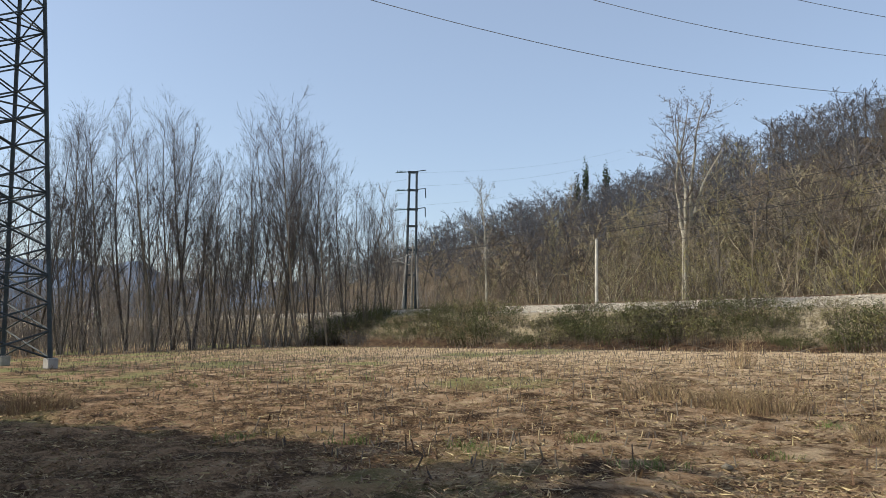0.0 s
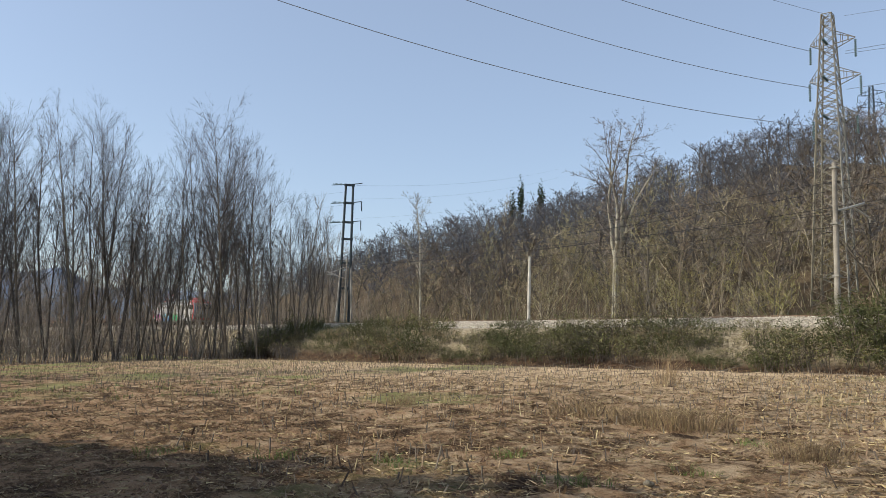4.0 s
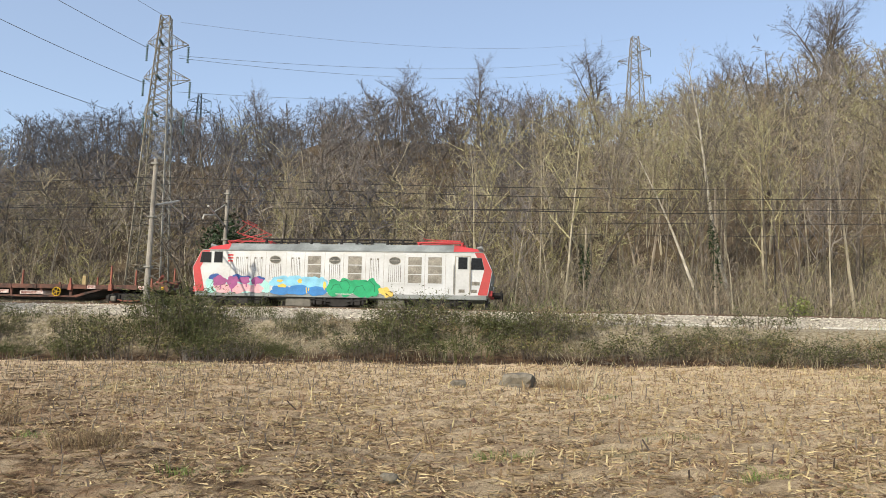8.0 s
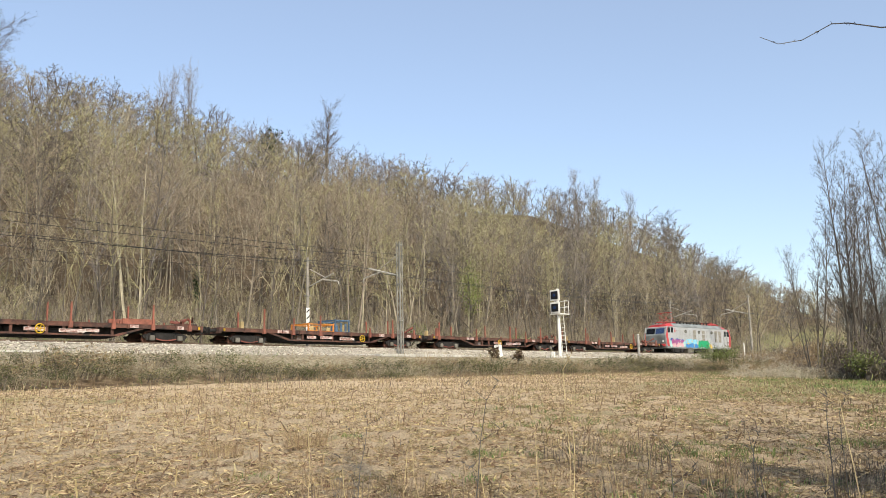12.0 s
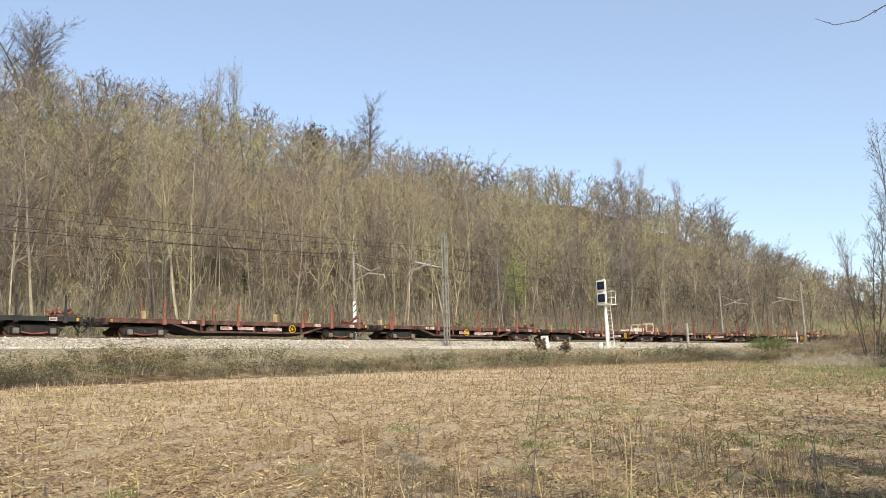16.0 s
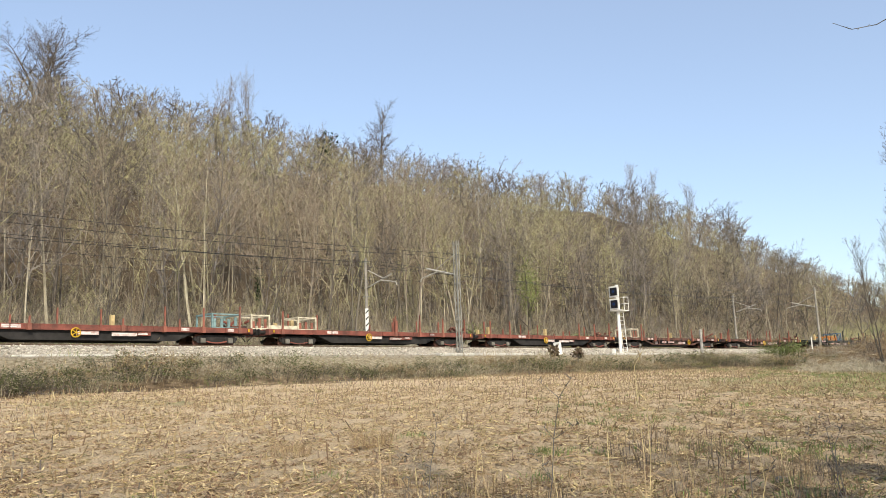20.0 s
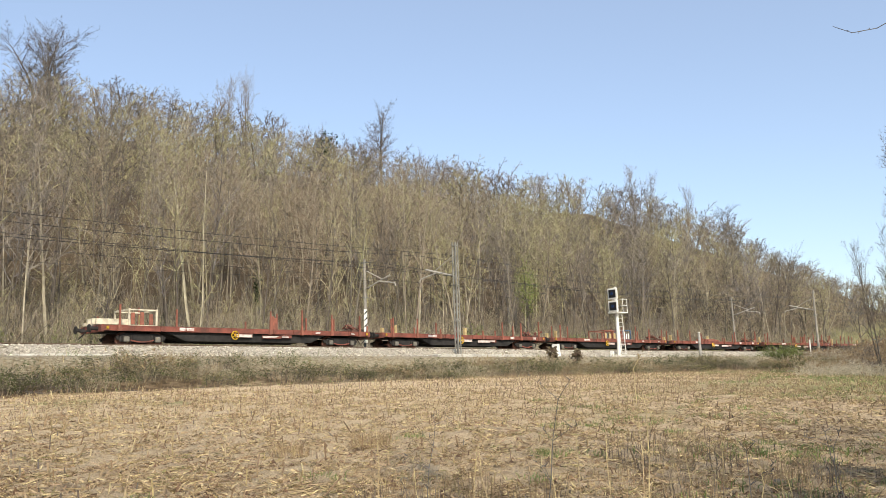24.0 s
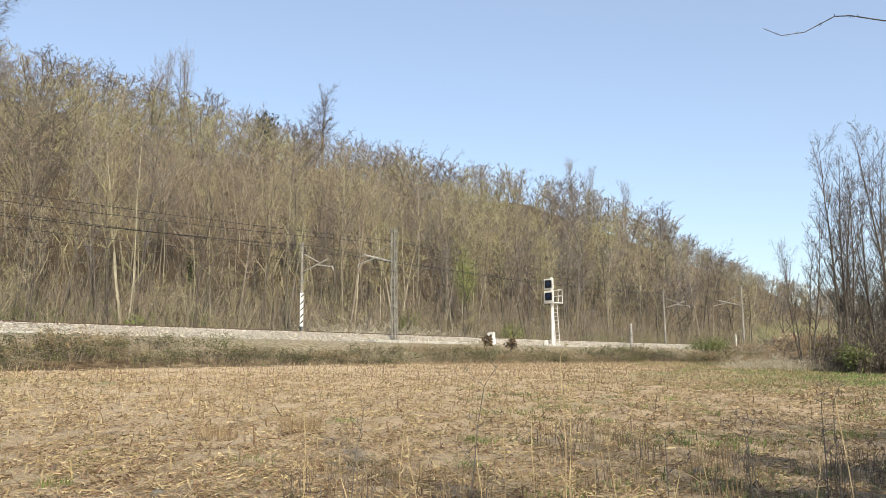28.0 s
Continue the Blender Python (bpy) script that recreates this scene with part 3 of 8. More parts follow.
def ribbons(segs):
    """Tapered strips of two triangles each, for limbs far off."""
    s = np.asarray(segs, float)
    d = s[:, 3:6] - s[:, :3]
    x = np.cross(d, np.array([0.3, 1.0, 0.1]))
    x /= np.maximum(np.linalg.norm(x, axis=1, keepdims=True), 1e-9)
    v = np.stack([s[:, :3] + x * s[:, 6:7], s[:, :3] - x * s[:, 6:7], s[:, 3:6] + x * s[:, 7:8], s[:, 3:6] - x * s[:, 7:8]], 1).reshape(-1, 3)
    i = np.arange(len(s))[:, None] * 4
    return v, np.concatenate([i + np.array([[0, 1, 3]]), i + np.array([[0, 3, 2]])])


def tree_parts(seed, sides=5, **kw):
    """Trunk and crown arrays of one tree."""
    trunk, limb, twig = grow(seed, **kw)
    return tubes(trunk, sides), join([tubes(limb, 3), slivers(twig)])


def tree_thing(kind, label, category, group, variant, bark, twig, m):
    """A tree as a thing with a trunk and a crown; meshes are shared by variant."""
    ob = thing(kind, label, category, group, m)
    for nm, arr, mt in (("trunk", variant[0], bark), ("crown", variant[1], twig)):
        key = (id(variant), nm, mt.name)
        if key not in TREE_MESH:
            TREE_MESH[key] = raw_mesh(nm, arr[0], arr[1], [mt])
        o = new(nm, TREE_MESH[key])
        o.parent = ob
    return ob


TREE_MESH = {}


def far_tree(seed, **kw):
    trunk, limb, twig = grow(seed, **kw)
    return tubes(trunk, 4), join([ribbons(limb), slivers(twig)])


# species of the wood: slim poles with high narrow crowns, round-crowned trees up the slope, bushy scrub
POLE = [tree_parts(100 + i, sides=5, height=14.0, stems=1 + (i % 4 == 3), n1=15 if i % 4 != 3 else 8, len1=0.24 + 0.03 * (i % 3), ang1=32 + 6 * (i % 3), kids=(8, 6), ratio=(0.28, 0.58), bow=48, rad=0.095 - 0.01 * (i % 3), first=0.28 + 0.07 * (i % 3), crook=0.045, fine=0.017, lift=0.1, fade=0.4, spread_=0.45) for i in range(10)]
SAPLING = [tree_parts(140 + i, sides=4, height=6 + i * 0.8, stems=3, n1=7, len1=0.24, ang1=28, kids=(6, 4), bow=34, rad=0.05, first=0.25, crook=0.05, fine=0.012, spread_=0.7) for i in range(6)]
SLIM = [far_tree(200 + i, height=14.0, stems=1 + (i % 4 == 3), n1=16 if i % 4 != 3 else 8, len1=0.25 + 0.03 * (i % 3), ang1=40 + 6 * (i % 3), kids=(8, 7), bow=50, ratio=(0.24, 0.56), rad=0.07, first=0.28 + 0.08 * (i % 3), crook=0.05, fine=0.022, steps=6, k=3, lift=0.08, fade=0.35, spread_=0.3) for i in range(12)]
ROUND = [far_tree(180 + i, height=10.0, stems=2, fork=0.10, n1=8, len1=0.42, ang1=50, kids=(6, 6), bow=52, rad=0.08, first=0.06, crook=0.10, fine=0.044, steps=4, k=2, lift=0.05, fade=0.4, ratio=(0.25, 0.56), spread_=0.7, rise=0.3) for i in range(10)]
SCRUB = [far_tree(240 + i, height=6.0, stems=3, n1=5, len1=0.36, ang1=38, kids=(6, 5), bow=48, rad=0.04, first=0.12, crook=0.07, ratio=(0.28, 0.6), fine=0.020, steps=4, k=2, lift=0.1, fade=0.4, spread_=0.9) for i in range(6)]
BROAD = [tree_parts(220 + i, sides=6, height=15, stems=3, fork=0.25, n1=13, len1=0.40, ang1=50, kids=(12, 6, 2), bow=46, ratio=(0.26, 0.55), rad=0.19, first=0.08, crook=0.09, fine=0.017, fade=0.25, lift=0.06, k=4, spread_=0.7, rise=0.3) for i in range(3)]
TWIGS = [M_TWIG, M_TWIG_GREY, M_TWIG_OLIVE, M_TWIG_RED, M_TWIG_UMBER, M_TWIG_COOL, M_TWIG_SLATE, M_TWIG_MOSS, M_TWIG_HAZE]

# the crown line of the wood: bearing, and rise over the viewer's eye
CROWN_AZ = [-75, -62, -59.6, -57.2, -54.3, -50, -47.8, -44.5, -36.5, -32.8, -28.8, -24.7, -22.7, -19, -16, -12.3, -9.3, -5.8, -2.4, 5, 9.9, 12.3, 14.5, 21.2, 25.3, 29.4, 34.7, 37.5, 39.5, 44, 50, 54.7, 58.6, 62, 65.5, 67.3, 69.2, 71, 73, 78, 90]
CROWN_EL = [4.6, 5.6, 6.3, 7.6, 9.1, 10.0, 11.0, 12.2, 13.7, 14.7, 15.9, 15.8, 16.5, 17.6, 17.9, 18.5, 19.4, 19.4, 18.6, 18.2, 18.0, 19.5, 20.3, 19.9, 20.0, 19.5, 18.7, 17.3, 16.9, 16.1, 14.9, 14.0, 13.3, 11.7, 10.2, 8.2, 7.1, 6.1, 5.3, 4.6, 4.4]


def crown_line(u, w):
    """Height that the tree tops reach over a place on the hill."""
    return 1.65 + math.hypot(u, w) * math.tan(radians(np.interp(math.degrees(math.atan2(u, w)), CROWN_AZ, CROWN_EL)))


def clearing(u, w):
    """Mown strip in front of the pylon behind the line."""
    return w < 61.5 and abs(math.degrees(math.atan2(u, w)) + 26.2) < 2.6


def build_forest():
    """Wooded hillside: the front rows one by one, the rest as one mass."""
    r = random.Random(5)
    for i in range(285):
        u = -78 + 215 * (i + r.random()) / 285
        w = 52.4 + r.random() ** 1.15 * 13
        if -24 < u < -7 and w < 57 or clearing(u, w):
            continue
        w += float(bend(u))
        z = gz(u, w) - 0.1
        slim = r.random() < (0.72 if u > -4 else 0.28)
        v = r.choice(POLE) if slim else r.choice(SAPLING)
        s = r.uniform(0.62, 1.12) * (1.0 if u > -8 else 0.78)
        s = min(s, (crown_line(u, w) - z) / 14.5) if slim else s
        olive = noise.noise(Vector((u * 0.05, 1.0, 0))) > 0.1
        # valley end darker in bark and twigs: dim side light put into colour
        bark = M_BARK if r.random() < (0.45 if u > -4 else 0.08) else M_BARK_DARK
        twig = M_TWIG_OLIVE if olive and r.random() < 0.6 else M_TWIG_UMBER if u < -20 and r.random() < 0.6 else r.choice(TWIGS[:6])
        tree_thing("forest_tree", "slender bare deciduous tree at the foot of the hill" if slim else "thin bare sapling at the foot of the hill", "tree", "trees at the wood's edge", v, bark, twig,
                   pose(u, w, z, r.uniform(-3, 3), r.uniform(-3, 3), r.uniform(0, 360)) @ Matrix.Scale(s, 4))
    vs, ts, sl, base = [], [], [], 0

    def plant(v, u, w, z, s, tall, tint, pale):
        nonlocal base
        turn, lean = r.uniform(0, 6.28), (r.gauss(0, 0.035), r.gauss(-0.01, 0.035))
        for k in (0, 1):
            vv, tt = v[k]
            vs.append(placed(vv, u, w, z, turn, s, tall, lean))
            ts.append(tt + base)
            base += len(vv)
            sl.append(np.full(len(tt), (0 if r.random() < pale else 1) if k == 0 else tint))

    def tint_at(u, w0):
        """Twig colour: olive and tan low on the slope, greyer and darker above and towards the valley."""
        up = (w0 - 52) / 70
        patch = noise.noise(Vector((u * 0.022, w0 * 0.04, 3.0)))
        # distance haze put into the colour: blue-grey twigs towards the valley
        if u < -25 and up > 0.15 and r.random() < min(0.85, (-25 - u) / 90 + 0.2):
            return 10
        # greyer valley end, its weaker side light put into the twig colour too
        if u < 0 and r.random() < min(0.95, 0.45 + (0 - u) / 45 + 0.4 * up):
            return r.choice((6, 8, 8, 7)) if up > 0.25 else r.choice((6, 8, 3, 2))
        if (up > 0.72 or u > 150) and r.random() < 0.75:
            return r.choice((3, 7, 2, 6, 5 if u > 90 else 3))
        if r.random() < (0.42 if u < 28 else 0.16 if u < 80 else 0.42):
            return r.choice((6, 6, 7, 3))
        return 5 if patch > 0.24 else 4 if patch < 0.04 else 2 if r.random() < 0.6 else 3

    # one tree to each cell of a loose grid over the slope
    spots = [(u, w0) for w0 in np.arange(56.5, 128, 4.0) for u in np.arange(-235 + (w0 * 1.7) % 4, 335 if w0 > 84 else 430, 4.1)]
    for u, w0 in spots:
        u, w0 = u + r.uniform(-1.9, 1.9), w0 + r.uniform(-1.8, 1.8)
        if not -85 < u < 150 and w0 < 92 and r.random() < 0.4 or math.hypot(u, w0) > 150 and r.random() < 0.45 or u < -75 and w0 < 60 or clearing(u, w0):
            continue
        w = w0 + float(bend(u))
        z = gz(u, w) - 0.15
        room = crown_line(u, w) - z
        if room < 1.5:
            continue
        near = w0 < 80 and math.hypot(u, w) < 120 and (u > 4 or r.random() < 0.22 + 0.04 * max(u, -5))
        full = r.uniform(9.5, 15.5) if near else r.uniform(6.0, 9.5) if u < 4 else r.uniform(7.5, 12.0)
        h = min(full, max(room, 3.2) * r.uniform(0.90, 1.08))
        v = r.choice(SLIM) if near else r.choice(ROUND)
        wide = (h / 14.0) ** 0.7 if near else max((h / 10.0) ** 0.6, 0.7) * r.uniform(0.8, 1.15)
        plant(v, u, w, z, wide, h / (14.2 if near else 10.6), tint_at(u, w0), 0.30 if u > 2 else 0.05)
    # bushy scrub low on the slope and between the trees
    for i in range(600):
        u = r.uniform(-62, 6) if i < 190 else r.uniform(-90, 200) if i < 430 else r.uniform(-8, 130)
        w0 = 52.5 + r.random() ** 1.2 * (24 if i < 190 else 36 if i < 430 else 10)
        if -24 < u < -7 and w0 < 57 or clearing(u, w0):
            continue
        w = w0 + float(bend(u))
        z = gz(u, w) - 0.1
        h = min(r.uniform(2.6, 6.2) if i < 430 else r.uniform(1.6, 4.2), 0.8 * (crown_line(u, w) - z))
        olive = r.random() < (0.62 if i < 190 else 0.35)
        plant(r.choice(SCRUB), u, w, z, r.uniform(0.8, 1.15), h / 6.2, (9 if i < 190 and r.random() < 0.7 else 4) if olive else 2 if r.random() < 0.4 else r.choice((3, 5, 6)), 0.25)
    # low bushes along the brow
    for i in range(420):
        u, w0 = r.uniform(-160, 250), r.uniform(98, 124)
        w = w0 + float(bend(u))
        z = gz(u, w) - 0.1
        h = min(r.uniform(3.0, 5.5), crown_line(u, w) - z)
        if h > 1.5:
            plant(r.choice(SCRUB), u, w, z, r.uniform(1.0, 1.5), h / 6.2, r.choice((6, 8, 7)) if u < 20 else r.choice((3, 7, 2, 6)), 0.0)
    # brush on the forest floor
    m = 20000
    u, w = RNG.uniform(-230, 330, m), 53 + 75 * RNG.random(m)
    w = w + bend(u)
    z, h = ground_z(u, w), RNG.gamma(2.0, 0.55, m) + 0.4
    v, t = slivers(np.stack([u, w, z - 0.1, u + RNG.normal(0, 0.25, m) * h, w + RNG.normal(-0.05, 0.2, m) * h, z + h, np.full(m, 0.035), np.zeros(m)], 1))
    vs.append(v)
    ts.append(t + base)
    sl.append(np.where(RNG.random(m) < 0.2, 0, np.where(RNG.random(m) < 0.4, 3, np.where(RNG.random(m) < 0.5, 4, 6))))
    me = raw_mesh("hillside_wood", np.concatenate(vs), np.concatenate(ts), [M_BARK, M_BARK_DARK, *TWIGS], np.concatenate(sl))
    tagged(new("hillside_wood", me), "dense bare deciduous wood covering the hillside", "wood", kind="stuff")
    # tall trees that stand out on the skyline: u, w, height of the top, breadth
    for u, w, top, wide in ((45, 131, 60.6, 1.15), (9, 121, 48.3, 1.1), (114, 131, 62.0, 0.8), (-46.5, 131, 46.5, 0.8), (44, 122, 57.5, 0.8), (-8.5, 116, 46.0, 0.8), (-20, 118, 45.0, 0.8), (75, 126, 58.0, 0.42), (79, 126, 59.0, 0.42), (-2, 124, 43.0, 0.8), (28, 126, 50.5, 0.8), (226, 121, 50.5, 0.9), (184, 121, 56.5, 0.5), (190, 121, 55.0, 0.5), (206, 121, 53.5, 0.5)):
        w += float(bend(u))
        z = gz(u, w) - 0.2
        h = top - z
        tree_thing("skyline_tree", "tall broad bare tree standing on the skyline", "tree", "skyline trees", r.choice(BROAD), M_BARK_DARK, M_TWIG_UMBER if wide > 0.6 else M_TWIG_GREY,
                   Matrix.Translation((u, w, z)) @ pose(0, 0, 0, 0, 0, r.uniform(0, 360)) @ Matrix.Diagonal((h / 15 * wide, h / 15 * wide, h / 15.6, 1)))


build_forest()


def leaf_cloud(n, rx, ry, rz, size, seed, lumps=9, shell=0.55):
    """Small pointed leaves on an uneven, lumpy crown."""
    r = np.random.default_rng(seed)
    c = r.normal(0, 1, (lumps, 3))
    c /= np.linalg.norm(c, axis=1, keepdims=True)
    c *= r.uniform(0.2, 0.62, (lumps, 1))
    k = r.integers(0, lumps, n)
    d = r.normal(0, 1, (n, 3))
    d /= np.linalg.norm(d, axis=1, keepdims=True)
    p = (c[k] + d * r.uniform(shell, 1, (n, 1)) * r.uniform(0.28, 0.48, lumps)[k][:, None]) * np.array([rx, ry, rz])
    a = r.normal(0, 1, (n, 3))
    a /= np.linalg.norm(a, axis=1, keepdims=True)
    b = np.cross(a, d)
    b /= np.maximum(np.linalg.norm(b, axis=1, keepdims=True), 1e-6)
    s = size * r.uniform(0.6, 1.3, (n, 1))
    v = np.stack([p + a * s, p + b * s * 0.5, p - a * s, p - b * s * 0.5], 1).reshape(-1, 3)
    i = np.arange(n)[:, None] * 4
    t = np.concatenate([i + np.array([[0, 1, 2]]), i + np.array([[0, 2, 3]])])
    return v, t


def evergreen(name, label, u, w, h, wide, seed, leafy=M_IVY, size=0.13, n=4200, lift=0.5, lumps=16):
    """A trunk wrapped in dense evergreen leaves."""
    z = gz(u, w)
    ob = thing(name, label, "tree", "evergreens", pose(u, w, z))
    tr = [[0, 0, -0.2, 0.1, 0, h * 0.5, 0.2, 0.14], [0.1, 0, h * 0.5, -0.1, 0.1, h * 0.92, 0.14, 0.03]]
    tr += [[0, 0, h * (0.2 + 0.1 * i), wide * 0.35 * math.cos(i * 2.1), wide * 0.35 * math.sin(i * 2.1), h * (0.4 + 0.08 * i), 0.07, 0.02] for i in range(5)]
    part_raw("trunk", tubes(tr, 6), M_BARK_DARK, ob)
    v, t = leaf_cloud(n, wide * 0.62, wide * 0.5, h * 0.56, size, seed, lumps)
    v[:, 2] = np.maximum(v[:, 2] + h * lift, 0.05 + 0.1 * np.abs(v[:, 0] % 0.7))
    part_raw("crown", (v, t), leafy, ob)
    return ob


evergreen("ivy_clad_tree", "dense dark ivy-clad tree behind the railway", -20.2, 52.4, 7.0, 4.6, 41, size=0.13, n=6000, lift=0.58, lumps=26)
evergreen("ivy_clad_tree", "broad dark ivy-covered thicket behind the railway", -10.8, 52.8, 5.8, 5.2, 42, size=0.13, n=6500, lift=0.52, lumps=26)
evergreen("ivy_clad_tree", "lower dark ivy-covered thicket behind the railway", -13.9, 52.5, 4.4, 4.0, 43, size=0.13, n=4200, lumps=20)
evergreen("ivy_clad_tree", "dark evergreen shrub under the trees", -8.3, 53.2, 4.0, 3.2, 44, size=0.13, n=3000, lumps=20)
evergreen("evergreen_tree", "round dark evergreen on the skyline", 100.3, 130.0, 54.3 - gz(100.3, 130), 6.5, 45, size=0.3, n=1500, lift=0.62)
for k, (u, w, h) in enumerate(((-158, 150, 17), (-151, 150, 15), (-164, 152, 14))):
    evergreen("conifer", "dark pointed conifer on the skyline", u, w, 46.5 - gz(u, w) - k, 3.0, 47 + k, size=0.35, n=700, lift=0.66)
for k, (u, w, h) in enumerate(((11.5, 53.5, 9.0), (3.4, 55.0, 6.0), (38.0, 58.0, 8.0))):
    z = gz(u, w)
    ob = thing("ivy_column", "slender trunk wrapped in green ivy", "tree", "ivy trunks", pose(u, w, z))
    part_raw("trunk", tubes([[0, 0, -0.1, 0.1, 0, h, 0.14, 0.06]], 6), M_BARK, ob)
    v, t = leaf_cloud(600, 0.55, 0.5, h * 0.42, 0.09, 60 + k, lumps=14)
    v[:, 2] = np.maximum(v[:, 2] + h * 0.5, 0.1)
    part_raw("ivy", (v, t), M_IVY, ob)


def build_landmark_trees():
    # pale plane tree behind the track, white leaning birches
    z = gz(-46.8, 56)
    plane = tree_parts(409, sides=8, height=18.0, stems=4, fork=0.32, n1=10, len1=0.36, ang1=54, kids=(12, 6, 3), bow=50, rad=0.15, first=0.12, crook=0.12, fine=0.016, fade=0.35, spread_=0.8, k=4, ratio=(0.24, 0.5), lift=0.05)
    tree_thing("plane_tree", "tall pale-barked bare tree behind the railway", "tree", "", plane, M_BARK_PALE, M_TWIG_COOL, pose(-46.8, 56, z - 0.1, 0, 0, 40) @ Matrix.Diagonal((1.3, 1.3, 0.97, 1)))
    pale = tree_parts(402, sides=6, height=15, n1=16, len1=0.24, ang1=40, kids=(8, 5, 3), bow=40, rad=0.13, first=0.3, crook=0.03, fine=0.018)
    tree_thing("pale_tree", "slender pale-barked bare tree behind the railway", "tree", "", pale, M_BARK_PALE, M_TWIG_PALE, pose(-72.5, 54, gz(-72.5, 54) - 0.1))
    for x, y, h, ry, k in ((13.2, 56.0, 17.5, -19, 403), (11.3, 55.5, 12.5, -24, 404)):
        b = tree_parts(k, sides=6, height=h, n1=8, len1=0.2, ang1=40, kids=(6, 5, 2), bow=42, rad=0.15, first=0.55, crook=0.04, fine=0.014)
        tree_thing("leaning_birch", "white-barked leaning bare tree in the wood", "tree", "leaning birches", b, M_BARK_WHITE, M_TWIG, pose(x, y, gz(x, y), 0, ry, 0))


build_landmark_trees()


def at(az, dist):
    """Ground place by bearing, degrees clockwise from the square across the track, and distance from the camera's stand."""
    a = radians(az)
    return dist * math.sin(a), dist * math.cos(a)


TALL = [tree_parts(500 + i, sides=6, height=20, stems=3 + i % 2, n1=15, len1=0.27, ang1=30, kids=(6, 5, 2), bow=27, rad=0.13, first=0.30, crook=0.026, fine=0.012, spread_=0.55, fade=0.5, lift=0.10, ratio=(0.42, 0.8)) for i in range(5)]
OPEN = [tree_parts(540 + i, sides=6, height=20, stems=2, n1=15, len1=0.21, ang1=36, kids=(8, 6, 3), bow=42, rad=0.2, first=0.22, crook=0.04, fine=0.017, spread_=0.3, fade=0.3, ratio=(0.28, 0.6)) for i in range(3)]
THIN = [tree_parts(520 + i, sides=5, height=14, stems=3, n1=10, len1=0.25, ang1=30, kids=(6, 4), bow=28, rad=0.07, first=0.22, crook=0.04, ratio=(0.42, 0.8), fine=0.018, spread_=0.6, fade=0.4) for i in range(3)]


def build_left_wood():
    """Tall bare trees at the end of the field, dark against the sky."""
    r = random.Random(8)
    spots = [(-85.6, 82, 17.5), (-84.2, 80, 19.5), (-82.8, 84, 20.0), (-81.2, 78, 19.8), (-79.9, 82, 21.5), (-78.6, 77, 20.5), (-77.2, 80, 21.0), (-75.6, 76, 20.6), (-74.4, 80, 21.5), (-73.2, 76, 21.2), (-71.8, 79, 18.5), (-70.6, 74, 15.5), (-69.6, 78, 17.0), (-68.2, 73, 19.0), (-67.2, 76, 20.6), (-66.2, 72, 20.5), (-65.3, 75, 19.0), (-64.2, 71, 15.5), (-63.0, 74, 15.0), (-61.7, 72, 12.5), (-60.4, 78, 10.5)]
    for az, dist, h in spots:
        u, w = at(az, dist)
        s = h / 20
        tree_thing("tall_tree", "tall bare multi-stemmed tree at the end of the field", "tree", "trees at the field's end", r.choice(TALL), M_BARK_DARK, M_TWIG_SLATE, pose(u, w, gz(u, w) - 0.1, r.uniform(-2, 2), r.uniform(-2, 2), r.uniform(0, 360)) @ Matrix.Diagonal((s * 0.95, s * 0.95, s * 0.99, 1)))
    for i in range(96):
        az = -88 + 29 * (i + r.random()) / 52
        u, w = at(az, r.uniform(76, 125))
        if i >= 52:
            u, w = r.uniform(-205, -98), r.uniform(26, 36)
        s = r.uniform(0.5, 1.0)
        tree_thing("young_tree", "thin bare young tree in the copse", "tree", "young trees of the copse", r.choice(THIN), M_BARK_DARK, M_TWIG_GREY, pose(u, w, gz(u, w) - 0.1, r.uniform(-3, 3), r.uniform(-3, 3), r.uniform(0, 360)) @ Matrix.Scale(s, 4))


build_left_wood()


def build_right_wood():
    """Trees and thicket at the far corner of the field."""
    r = random.Random(9)
    for az, dist, h in ((75.8, 62, 15.2), (77.9, 64, 13.0), (79.0, 60, 15.5), (80.4, 63, 14.0), (76.3, 61, 13.5), (81.8, 60, 14.0), (83.0, 64, 15.0), (76.9, 66, 12.5), (78.4, 67, 14.0), (79.7, 66, 12.0), (74.0, 61, 10.8), (73.6, 62, 8.5)):
        u, w = at(az, dist)
        s = h / 20
        tree_thing("tall_tree", "tall bare tree at the corner of the field", "tree", "trees at the field's corner", r.choice(OPEN), M_BARK_DARK, M_TWIG_UMBER, pose(u, w, gz(u, w) - 0.1, r.uniform(-3, 3), r.uniform(-3, 3), r.uniform(0, 360)) @ Matrix.Diagonal((s * 0.8, s * 0.8, s * 1.04, 1)))
    for i in range(44):
        az = 76.2 + 11 * (i + r.random()) / 44
        u, w = at(az, r.uniform(62, 84))
        s = r.uniform(0.3, 0.62)
        tree_thing("young_tree", "thin bare young tree in a thicket", "tree", "young trees of the thicket", r.choice(THIN), M_BARK_DARK, r.choice((M_TWIG_DARK, M_TWIG_GREY)), pose(u, w, gz(u, w) - 0.1, r.uniform(-3, 3), r.uniform(-3, 3), r.uniform(0, 360)) @ Matrix.Scale(s, 4))
    evergreen("evergreen_shrub", "soft green shrub at the corner of the field", *at(76.7, 57.0), 2.2, 3.0, 71, leafy=M_LEAF, size=0.07, n=1100)
    evergreen("evergreen_shrub", "fresh green shrub at the wood's edge", 58.0, 52.5, 4.2, 3.4, 73, leafy=M_LEAF, size=0.07, n=1300)


build_right_wood()


